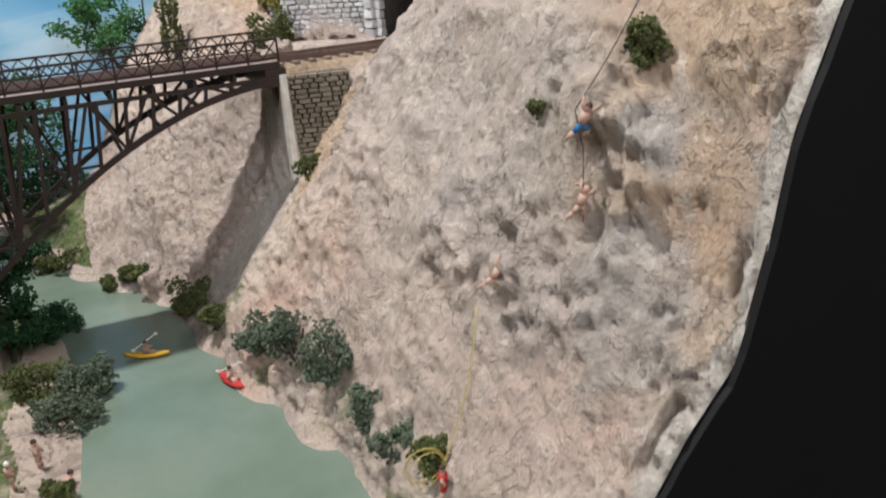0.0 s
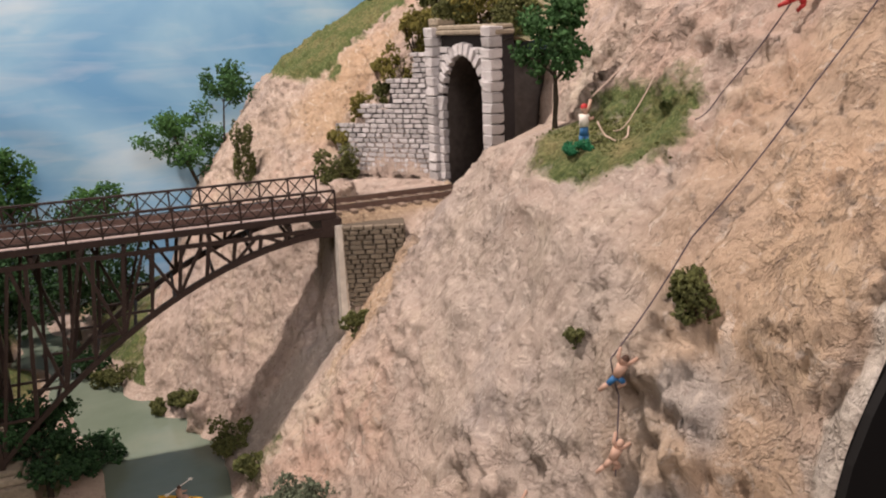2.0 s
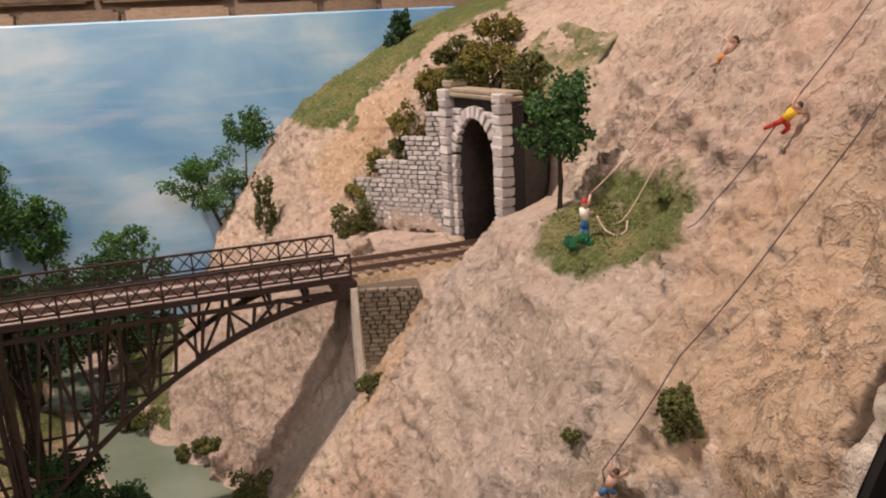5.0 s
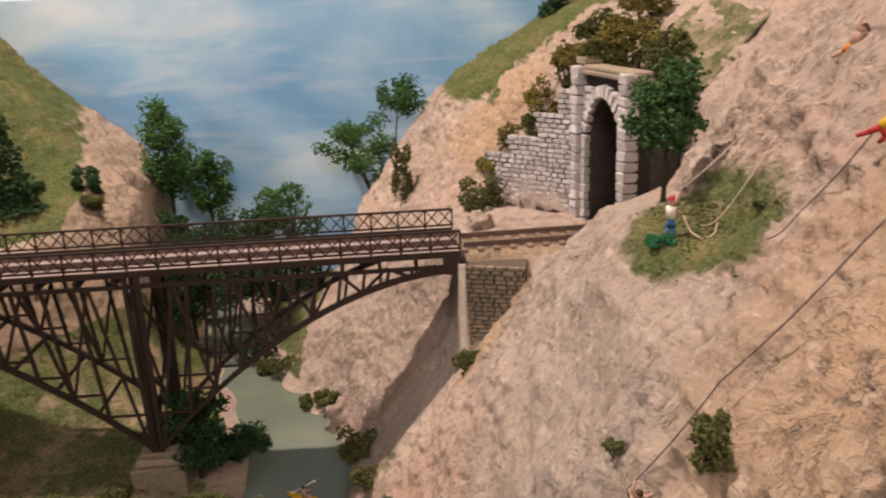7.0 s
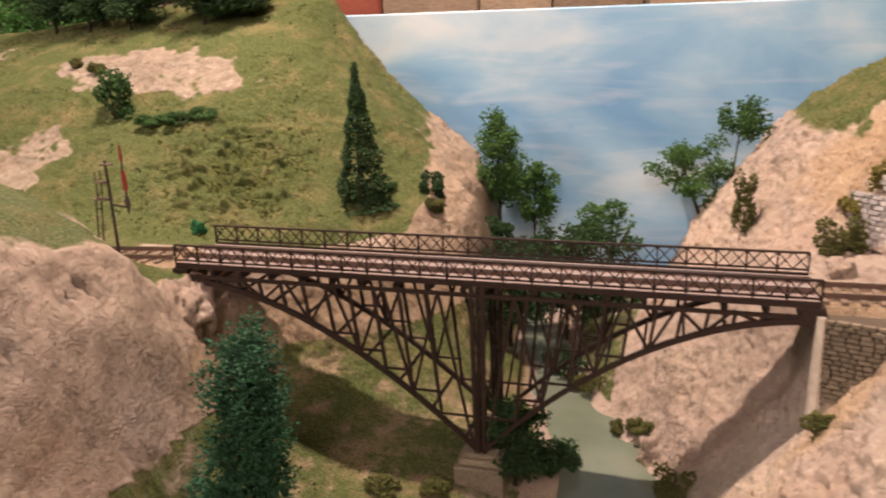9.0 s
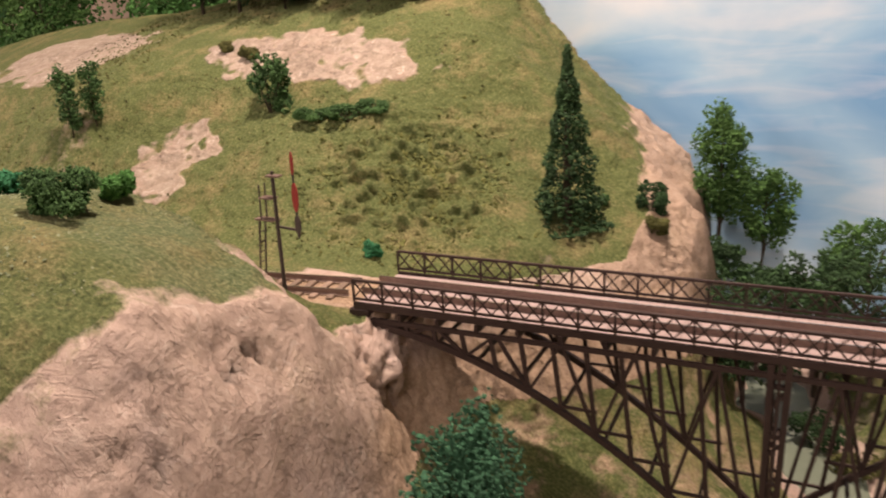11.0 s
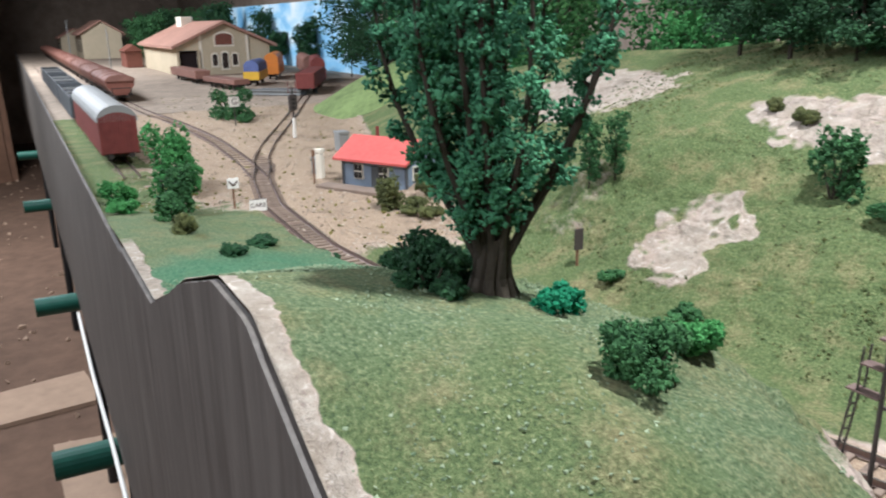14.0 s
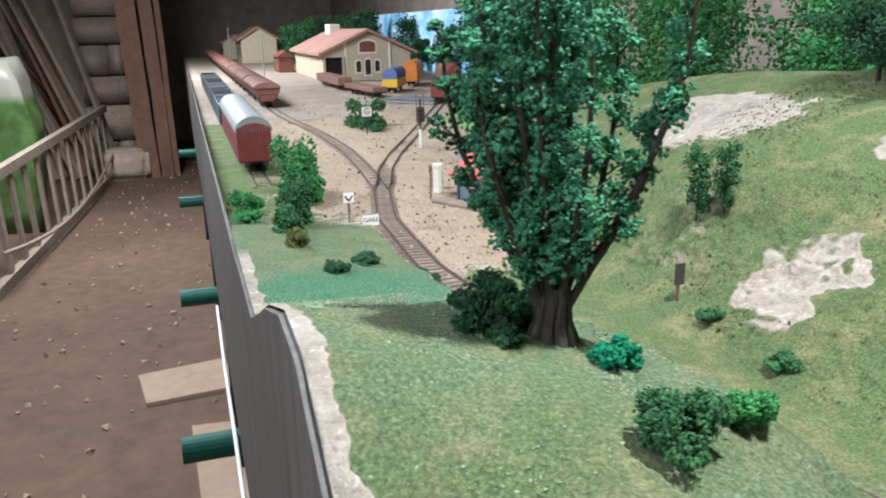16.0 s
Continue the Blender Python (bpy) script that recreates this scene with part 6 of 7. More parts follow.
# ---- signal beside the track ----
M_POST = plain("dark_signal_post", (0.055, 0.045, 0.04), 0.6, 0.0, 200, 0.25, 0.0)
M_SIGRED = plain("signal_red_disc", (0.26, 0.035, 0.03), 0.6, 0.0, 150, 0.2, 0.0)


def build_signal():
    sig = thing("railway_signal", "dark mechanical railway signal post with a red target beside the track", "signal", Matrix.Translation((-0.322, 0.292, 1.079)))
    bm = bmesh.new()
    tube(bm, [(0, 0, -0.004), (0, 0, 0.098)], 0.0017, 6, 0.0013)
    part("post", bm, M_POST, sig)
    bm = bmesh.new()
    beam(bm, (0, 0, 0.058), (0.017, 0.003, 0.056), 0.0016)
    beam(bm, (0.016, 0.003, 0.050), (0.016, 0.003, 0.112), 0.0012)
    part("arm", bm, M_POST, sig)
    for z, w, h, mat, text in ((0.080, 0.0026, 0.021, M_SIGRED, "red oval target"), (0.060, 0.0026, 0.015, M_POST, ""), (0.104, 0.0013, 0.016, M_SIGRED, "narrow red target")):
        bm = bmesh.new()
        bmesh.ops.create_cone(bm, cap_ends=True, segments=20, radius1=1.0, radius2=1.0, depth=1.0, matrix=Matrix.Translation((0.017, 0.002, z)) @ Matrix.Rotation(math.pi / 2, 4, "X") @ Matrix.Diagonal((w, h / 2, 0.001, 1)))
        part("target", bm, mat, sig, text)
    bm = bmesh.new()
    box(bm, (-0.004, -0.003, 0.094), (0.007, 0.003, 0.0955), 0.0003)
    part("cap", bm, M_RAIL, sig)
    for z, x in ((0.062, -0.018), (0.078, -0.012)):
        bm = bmesh.new()
        box(bm, (x, -0.004, z), (0, 0.004, z + 0.0012), 0.0002)
        part("platform", bm, M_RAIL, sig)
    for dy in (-0.003, 0.003):
        bm = bmesh.new()
        beam(bm, (-0.022, dy, -0.003), (-0.014, dy, 0.062), 0.001)
        part("ladder_rail", bm, M_POST, sig)
        bm = bmesh.new()
        beam(bm, (-0.012, dy, 0.062), (-0.011, dy, 0.088), 0.0009)
        part("hand_rail", bm, M_POST, sig)
    for k in range(8):
        bm = bmesh.new()
        t = k / 8
        beam(bm, (-0.022 + 0.008 * t, -0.003, -0.001 + 0.062 * t), (-0.022 + 0.008 * t, 0.003, -0.001 + 0.062 * t), 0.0007)
        part("rung", bm, M_POST, sig)
    bm = bmesh.new()
    box(bm, (0.004, -0.010, -0.002), (0.014, 0.0, 0.008), 0.001)
    part("lever_box", bm, BROWN, sig)


build_signal()


def sign_text(parent, text, size, m, mat):
    curve = bpy.data.curves.new("lettering", "FONT")
    curve.body, curve.size, curve.align_x, curve.align_y, curve.extrude = text, size, "CENTER", "CENTER", 0.0002
    ob = new("lettering", curve)
    data = bpy.data.meshes.new_from_object(ob)
    bpy.data.objects.remove(ob)
    data.materials.append(mat)
    part("lettering", data, None, parent).matrix_basis = m


def post_sign(label, x, y, z, height, board, text="", post_mat=None, board_mat=None, turn=90, chevron=False, text_size=0.008):
    """A lineside board on a post, facing along +x."""
    ob = thing("lineside_sign", label, "sign", pose(x, y, z, 0, 0, turn), group="lineside signs")
    bm = bmesh.new()
    box(bm, (-0.0012, -0.0012, -0.003), (0.0012, 0.0012, height), 0.0002)
    part("post", bm, post_mat or M_POST, ob)
    bm = bmesh.new()
    box(bm, (-board[0] / 2, -0.0026, height - board[1]), (board[0] / 2, -0.0013, height), 0.0003)
    part("board", bm, board_mat or WHITE, ob, "white board" if not board_mat else "")
    if text:
        sign_text(ob, text, text_size, Matrix.Translation((0, -0.0028, height - board[1] / 2)) @ Matrix.Rotation(math.pi / 2, 4, "X"), BROWN)
        bm = bmesh.new()
        for z0 in (height - board[1], height - 0.0006):
            box(bm, (-board[0] / 2, -0.0030, z0), (board[0] / 2, -0.0027, z0 + 0.0006))
        part("border", bm, BROWN, ob)
    if chevron:
        bm = bmesh.new()
        beam(bm, (-board[0] * 0.36, -0.003, height - board[1] * 0.3), (0, -0.003, height - board[1] * 0.75), 0.0006, 0.0022)
        beam(bm, (board[0] * 0.36, -0.003, height - board[1] * 0.3), (0, -0.003, height - board[1] * 0.75), 0.0006, 0.0022)
        part("chevron", bm, BROWN, ob)
    return ob


M_RUSTPOST = plain("rusty_post", (0.17, 0.09, 0.05), 0.8, 0.0, 200, 0.3, 0.0)
post_sign("white sign with a black chevron on a rusty post", -1.147, 0.163, 1.079, 0.056, (0.015, 0.014), chevron=True, post_mat=M_RUSTPOST)
post_sign("low white board lettered GARE beside the points", -1.12, 0.187, 1.079, 0.030, (0.023, 0.017), "GARE", text_size=0.0085)
post_sign("small dark board lettered G between the tracks", -2.15, 0.415, 1.079, 0.075, (0.026, 0.026), "G", text_size=0.022)
post_sign("small dark sign on a pale post beside the track", -0.715, 0.402, 1.085, 0.044, (0.011, 0.022), board_mat=M_POST, post_mat=M_RUSTPOST)
post_sign("thin dark stake on the meadow", -1.32, 0.335, 1.079, 0.055, (0.006, 0.010), board_mat=M_RUSTPOST, post_mat=M_RUSTPOST)


# ---- rolling stock and buildings of the yard ----
M_BROWNWAGON = plain("brown_wagon_paint", (0.17, 0.065, 0.045), 0.6, 0.0, 60, 0.3, 0.0005)
M_GREYWAGON = plain("dark_grey_wagon_paint", (0.075, 0.08, 0.085), 0.6, 0.0, 60, 0.3, 0.0005)
M_SILVER = plain("dull_silver_roof", (0.25, 0.25, 0.24), 0.55, 0.1, 40, 0.12, 0.0004)
M_REDEND = plain("oxide_red_planks", (0.15, 0.036, 0.030), 0.65, 0.0, 80, 0.3, 0.0005)
M_COAL = plain("dark_load", (0.03, 0.03, 0.033), 0.95, 0.0, 120, 0.4, 0.003)
M_WHEEL = plain("blackened_wheel", (0.03, 0.025, 0.022), 0.6, 0.2, 100, 0.2, 0.0)


def wheels(parent, length, mat=None):
    for u in (-0.36, -0.24, 0.24, 0.36):
        bm = bmesh.new()
        for w in (-0.014, 0.014):
            bmesh.ops.create_cone(bm, cap_ends=True, segments=14, radius1=0.011, radius2=0.011, depth=0.004, matrix=Matrix.Translation((u * length, w, 0.011)) @ Matrix.Rotation(math.pi / 2, 4, "X"))
        beam(bm, (u * length, -0.014, 0.011), (u * length, 0.014, 0.011), 0.003)
        part("wheelset", bm, M_WHEEL, parent)
    bm = bmesh.new()
    box(bm, (-length * 0.46, -0.018, 0.016), (length * 0.46, 0.018, 0.024), 0.001)
    part("underframe", bm, M_WHEEL, parent)
    for s in (-1, 1):
        for w in (-0.018, 0.018):
            bm = bmesh.new()
            bmesh.ops.create_cone(bm, cap_ends=True, segments=10, radius1=0.003, radius2=0.005, depth=0.012, matrix=Matrix.Translation((s * (length * 0.5 + 0.003), w, 0.022)) @ Matrix.Rotation(s * math.pi / 2, 4, "Y"))
            part("buffer", bm, M_WHEEL, parent)


def prism(bm, profile, x0, x1):
    """A solid with the (y, z) profile from x0 to x1."""
    a, b = [bm.verts.new((x0, y, z)) for y, z in profile], [bm.verts.new((x1, y, z)) for y, z in profile]
    n = len(profile)
    for k in range(n):
        bm.faces.new((a[k], a[(k + 1) % n], b[(k + 1) % n], b[k]))
    bm.faces.new(a[::-1])
    bm.faces.new(b)
    bmesh.ops.recalc_face_normals(bm, faces=bm.faces)


def goods_van():
    van = thing("goods_van", "covered goods van with oxide red planks and dull silver arched roof", "wagon", pose(-1.965, 0.083, 1.0795))
    wheels(van, 0.60)
    bm = bmesh.new()
    box(bm, (-0.30, -0.033, 0.024), (0.30, 0.033, 0.086), 0.001)
    part("body", bm, M_REDEND, van)
    for k in range(12):
        bm = bmesh.new()
        y = -0.030 + k * 0.00545
        box(bm, (0.2995, y - 0.0024, 0.026), (0.3020, y + 0.0024, 0.088 + 0.013 * math.cos(y / 0.034 * 1.4)), 0.0004)
        part("end_plank", bm, M_REDEND, van)
    bm = bmesh.new()
    arc = [(0.036 * math.cos(t), 0.084 + 0.030 * math.sin(t)) for t in np.linspace(0, math.pi, 13)]
    prism(bm, arc, -0.305, 0.3012)
    part("roof", bm, M_SILVER, van, "dull silver arched roof")


def open_hopper():
    w = thing("hopper_wagon", "dark grey open hopper wagon with black load", "wagon", pose(-2.64, 0.083, 1.0795), group="grey hopper wagons")
    wheels(w, 0.56)
    for s in (-1, 1):
        bm = bmesh.new()
        box(bm, (-0.28, s * 0.033 - 0.002, 0.024), (0.28, s * 0.033 + 0.002, 0.080), 0.0008)
        part("side", bm, M_GREYWAGON, w)
        bm = bmesh.new()
        box(bm, (s * 0.279 - 0.002, -0.031, 0.024), (s * 0.279 + 0.002, 0.031, 0.080), 0.0008)
        part("end", bm, M_GREYWAGON, w)
    bm = bmesh.new()
    bmesh.ops.create_grid(bm, x_segments=30, y_segments=8, size=1.0, matrix=Matrix.Translation((0, 0, 0.066)) @ Matrix.Diagonal((0.277, 0.031, 1, 1)))
    for v in bm.verts:
        v.co.z += 0.006 * noise.noise(v.co * 40)
    part("load", bm, M_COAL, w, "black granular load")
    for k in (-0.09, 0.09):
        bm = bmesh.new()
        box(bm, (k - 0.002, -0.031, 0.074), (k + 0.002, 0.031, 0.0795), 0.0003)
        part("cross_bar", bm, M_SILVER, w)
    return w


def covered_hopper():
    w = thing("covered_hopper", "rust-brown covered hopper wagon with rounded lid in a long rake", "wagon", pose(-3.27, 0.247, 1.0795), group="rake of brown hopper wagons")
    wheels(w, 0.50)
    bm = bmesh.new()
    prism(bm, [(-0.020, 0.026), (0.020, 0.026), (0.044, 0.056), (0.046, 0.074), (-0.046, 0.074), (-0.044, 0.056)], -0.25, 0.25)
    part("body", bm, M_BROWNWAGON, w)
    bm = bmesh.new()
    prism(bm, [(0.048 * math.cos(t), 0.073 + 0.020 * math.sin(t)) for t in np.linspace(0, math.pi, 11)], -0.255, 0.255)
    part("lid", bm, M_LID, w, "faded rust-brown rounded lid")
    for k in range(5):
        bm = bmesh.new()
        x = -0.24 + k * 0.12
        prism(bm, [(0.0495 * math.cos(t), 0.073 + 0.0215 * math.sin(t)) for t in np.linspace(0, math.pi, 11)], x - 0.004, x + 0.004)
        part("lid_rib", bm, M_BROWNWAGON, w)
    bm = bmesh.new()
    beam(bm, (0.262, -0.03, 0.05), (0.262, 0.03, 0.05), 0.003)
    beam(bm, (0.262, -0.03, 0.024), (0.262, -0.03, 0.05), 0.003)
    beam(bm, (0.262, 0.03, 0.024), (0.262, 0.03, 0.05), 0.003)
    part("end_rail", bm, M_WHEEL, w)
    return w


M_LID = plain("faded_rust_lid", (0.20, 0.10, 0.075), 0.7, 0.0, 40, 0.3, 0.0006)
goods_van()
first = open_hopper()
for k in (1, 2):
    copy_thing(first, pose(-2.64 - 0.62 * k, 0.083, 1.0795))
first = covered_hopper()
for k in range(1, 10):
    copy_thing(first, pose(-3.27 - 0.545 * k, 0.247, 1.0795))

M_CREAM = plain("cream_render", (0.47, 0.395, 0.275), 0.9, 0.0, 30, 0.12, 0.001)
M_TRIM = plain("pale_trim", (0.74, 0.68, 0.56), 0.85, 0.0, 60, 0.1, 0.0005)
M_TILE = plain("pink_brown_roof_tiles", (0.36, 0.20, 0.15), 0.85, 0.0, 50, 0.25, 0.003)
M_GLASSDARK = plain("dark_window", (0.03, 0.028, 0.028), 0.25, 0.0, 50, 0.2, 0.0)


def goods_shed():
    """Goods shed: gable towards the yard throat, lean-to bay with a dark track opening on one side."""
    shed = thing("goods_shed", "cream goods shed with pink-brown tiled roof and arched gable window", "building", pose(-4.4, 0.93, 1.079) @ Matrix.Diagonal((1, 0.84, 1, 1)))
    bm = bmesh.new()
    prism(bm, [(-0.145, 0.0), (0.145, 0.0), (0.145, 0.205), (0.0, 0.258), (-0.145, 0.205)], -1.1, 0.0)
    part("gable_hall", bm, M_CREAM, shed)
    for s in (-1, 1):
        bm = bmesh.new()
        if s < 0:
            prism(bm, [(-0.29, 0.0), (-0.275, 0.0), (-0.275, 0.15), (-0.29, 0.145)], -1.1, 0.0)
            prism(bm, [(-0.275, 0.125), (-0.145, 0.125), (-0.145, 0.20), (-0.275, 0.150)], -0.02, 0.0)
            prism(bm, [(-0.165, 0.0), (-0.1452, 0.0), (-0.1452, 0.125), (-0.165, 0.125)], -0.025, 0.004)
        else:
            prism(bm, [(0.145, 0.05), (0.29, 0.05), (0.29, 0.145), (0.145, 0.20)], -1.1, -0.01)
            prism(bm, [(0.145, 0.0), (0.30, 0.0), (0.30, 0.05), (0.145, 0.05)], -1.1, 0.05)
        part("side_bay", bm, M_CREAM, shed)
        bm = bmesh.new()
        prism(bm, [(0.0, 0.272), (0.0, 0.258), (s * 0.325, 0.135), (s * 0.325, 0.149)], -1.13, 0.04)
        part("roof_slope", bm, M_TILE, shed, "pink-brown tiled roof slope")
    # solid black block added in the open bay in place of its shade
    bm = bmesh.new()
    prism(bm, [(-0.27, 0.0), (-0.15, 0.0), (-0.15, 0.12), (-0.27, 0.12)], -1.05, -0.03)
    part("track_bay_shade", bm, M_SHADE_BLACK, shed, "black block standing for the shade inside the track bay")
    # gable openings with pale surrounds
    for y, z, w, h, arched in ((0.0, 0.150, 0.105, 0.040, True), (-0.062, 0.045, 0.030, 0.052, False), (0.0, 0.03, 0.036, 0.072, False), (0.062, 0.045, 0.030, 0.052, False)):
        win = bmesh.new()
        for grow, x in ((0.009, 0.003),):
            top = [((w / 2 + grow) * math.cos(t), h + (h * (0.45 if arched else 0.12) + grow) * math.sin(t)) for t in np.linspace(0, math.pi, 11)]
            prism(win, [(y - w / 2 - grow, z - grow), (y + w / 2 + grow, z - grow)] + [(y + a, z + b) for a, b in top], 0.0, x)
        frame_ob = part("window_surround", win, M_TRIM, shed, "pale window surround")
        pane = bmesh.new()
        top = [(w / 2 * math.cos(t), h + h * (0.45 if arched else 0.12) * math.sin(t)) for t in np.linspace(0, math.pi, 11)]
        prism(pane, [(y - w / 2, z), (y + w / 2, z)] + [(y + a, z + b) for a, b in top], 0.002, 0.005)
        part("pane", pane, M_GLASSDARK if not arched else M_BROWNWAGON, frame_ob)
    for y in (-0.145, 0.145):
        bm = bmesh.new()
        box(bm, (-0.005, y - 0.008, 0), (0.004, y + 0.008, 0.203), 0.001)
        part("corner_pilaster", bm, M_TRIM, shed)
    bm = bmesh.new()
    box(bm, (-0.9, -0.08, 0.22), (-0.75, -0.0, 0.30), 0.003)
    part("chimney", bm, M_TRIM, shed)


goods_shed()


def flat_car(label, x, y, angle, length, body, body_label, load=None, load_label="", height=0.03):
    w = thing("goods_wagon", label, "wagon", pose(x, y, 1.0795, 0, 0, angle), group="wagons beside the goods shed")
    wheels(w, length)
    bm = bmesh.new()
    box(bm, (-length / 2, -0.033, 0.024), (length / 2, 0.033, 0.024 + height), 0.0015)
    part("body", bm, body, w, body_label)
    if load:
        bm = bmesh.new()
        prism(bm, [(0.031, 0.0245 + height)] + [(0.031 * math.cos(t), 0.0445 + height + 0.026 * math.sin(t)) for t in np.linspace(0, math.pi, 11)] + [(-0.031, 0.0245 + height)], -length * 0.48, length * 0.48)
        part("load", bm, load, w, load_label)
    return w


flat_car("low rust-red open wagon at the shed door", -3.95, 0.655, 2, 0.5, M_LID, "rust-red sides", height=0.035)
flat_car("low rust-red open wagon on the siding", -3.4, 0.690, 8, 0.34, M_LID, "rust-red sides", height=0.02)
flat_car("yellow wagon with a blue tarpaulin", -3.56, 0.86, -25, 0.24, YELLOW, "yellow lower body", plain("blue_tarpaulin", (0.12, 0.15, 0.32), 0.7, 0.0, 40, 0.2, 0.001), "blue-grey tarpaulin", 0.035)
flat_car("orange covered wagon on the siding", -3.92, 1.05, -22, 0.30, ORANGE, "orange body", ORANGE, "orange rounded cover", 0.05)
flat_car("dark red open wagon on the siding", -3.08, 0.945, -25, 0.46, M_REDEND, "dark red body", height=0.055)
flat_car("faded pink wagon with a rounded cover on the siding", -4.08, 1.262, -14, 0.50, M_LID, "faded pink body", M_LID, "faded pink barrel", 0.03)
flat_car("dark red van with a rounded roof on the siding", -3.56, 1.138, -18, 0.40, M_REDEND, "dark red body", M_REDEND, "dark red upper body", 0.04)


def girders():
    for k in range(4):
        bm = bmesh.new()
        beam(bm, (-0.11, 0, 0.004), (0.11, 0, 0.004), 0.018, 0.003)
        beam(bm, (-0.11, 0, 0.011), (0.11, 0, 0.011), 0.003, 0.011)
        beam(bm, (-0.11, 0, 0.018), (0.11, 0, 0.018), 0.018, 0.003)
        thing("steel_girder", "grey steel girder lying beside the siding", "girder", pose(-2.95 - 0.02 * k, 0.755 + 0.026 * k, 1.0795, 0, 0, 40 + 3 * k), group="stacked girders", data=mesh_of("steel_girder", bm, (M_SILVER, M_GREYWAGON)[k % 2]))


girders()


def signal_hut():
    hut = thing("signal_hut", "blue-grey plank signal hut with a red tiled roof", "hut", pose(-1.235, 0.432, 1.079, 0, 0, 28))
    M_BLUEHUT = plain("blue_grey_planks", (0.21, 0.26, 0.33), 0.8, 0.0, 60, 0.25, 0.001)
    M_REDROOF = plain("bright_red_roof_tiles", (0.50, 0.10, 0.085), 0.75, 0.0, 120, 0.2, 0.002)
    bm = bmesh.new()
    prism(bm, [(-0.040, 0.0), (0.040, 0.0), (0.040, 0.052), (0.0, 0.074), (-0.040, 0.052)], -0.062, 0.062)
    part("wall", bm, M_BLUEHUT, hut)
    for s in (-1, 1):
        slope = bmesh.new()
        prism(slope, [(0.0, 0.0785), (0.0, 0.075), (s * 0.054, 0.0445), (s * 0.054, 0.048)], -0.072, 0.072)
        slope = part("roof_slope", slope, M_REDROOF, hut, "bright red tiled roof slope")
    for x, y, z, dx, dz in ((0.0632, -0.018, 0.018, 0.014, 0.022), (0.0632, 0.012, 0.018, 0.014, 0.022)):
        bm = bmesh.new()
        box(bm, (0.0615, y - dx / 2, z), (0.0645, y + dx / 2, z + dz), 0.0004)
        win = part("window_frame", bm, M_TRIM, hut, "pale window frame")
        for k in range(4):
            bm = bmesh.new()
            cy, cz = y + (-0.0032 if k % 2 else 0.0032), z + (0.006 if k < 2 else 0.016)
            box(bm, (0.0640, cy - 0.0027, cz - 0.0042), (0.0652, cy + 0.0027, cz + 0.0042))
            part("pane", bm, M_GLASSDARK, win)
    for x in (-0.030, 0.020):
        bm = bmesh.new()
        box(bm, (x - 0.009, -0.0425, 0.016), (x + 0.009, -0.0395, 0.040), 0.0004)
        win = part("window_frame", bm, M_TRIM, hut, "pale window frame")
        for k in range(4):
            bm = bmesh.new()
            cx, cz = x + (-0.0042 if k % 2 else 0.0042), 0.022 if k < 2 else 0.034
            box(bm, (cx - 0.0035, -0.0434, cz - 0.0048), (cx + 0.0035, -0.0415, cz + 0.0048))
            part("pane", bm, M_GLASSDARK, win)
    bm = bmesh.new()
    box(bm, (-0.004, -0.0428, 0.0), (0.010, -0.0395, 0.038), 0.0004)
    part("door", bm, M_GREYWAGON, hut, "dark grey door")
    bm = bmesh.new()
    tube(bm, [(-0.03, 0.01, 0.066), (-0.03, 0.01, 0.092)], 0.003, 8)
    part("chimney", bm, M_REDEND, hut)
    for x in (0.062, -0.062):
        for y in (-0.040, 0.040):
            bm = bmesh.new()
            box(bm, (x - 0.002, y - 0.002, 0), (x + 0.002, y + 0.002, 0.053), 0.0003)
            part("corner_post", bm, M_GREYWAGON, hut)
    bm = bmesh.new()
    box(bm, (-0.095, -0.072, -0.002), (0.075, -0.041, 0.005), 0.001)
    thing("hut_platform", "small brown plank platform before the hut", "platform", pose(-1.235, 0.432, 1.079, 0, 0, 28), data=mesh_of("hut_platform", bm, M_SLEEPER))


signal_hut()


def colour_light():
    s = thing("colour_light_signal", "dark colour light signal on a white-based mast", "signal", pose(-1.86, 0.478, 1.079) @ Matrix.Scale(0.72, 4))
    for name, z0, z1, r, mat in (("mast", 0.06, 0.16, 0.0035, M_POST), ("mast_base", 0.0, 0.062, 0.0055, WHITE)):
        bm = bmesh.new()
        tube(bm, [(0, 0, z0), (0, 0, z1)], r, 8)
        part(name, bm, mat, s)
    bm = bmesh.new()
    box(bm, (-0.004, -0.014, 0.085), (0.006, 0.014, 0.135), 0.003)
    head = part("signal_head", bm, M_POST, s)
    for z in (0.095, 0.108, 0.121):
        bm = bmesh.new()
        bmesh.ops.create_cone(bm, cap_ends=True, segments=12, radius1=0.0045, radius2=0.0045, depth=0.004, matrix=Matrix.Translation((0.007, 0, z)) @ Matrix.Rotation(math.pi / 2, 4, "Y"))
        part("lens", bm, M_GLASSDARK, head)
    bm = bmesh.new()
    for y in (-0.012, 0.012):
        beam(bm, (-0.002, y, 0.138), (-0.002, y, 0.175), 0.002)
    beam(bm, (-0.002, -0.012, 0.155), (-0.002, 0.012, 0.155), 0.002)
    part("railing", bm, M_REDEND, s)


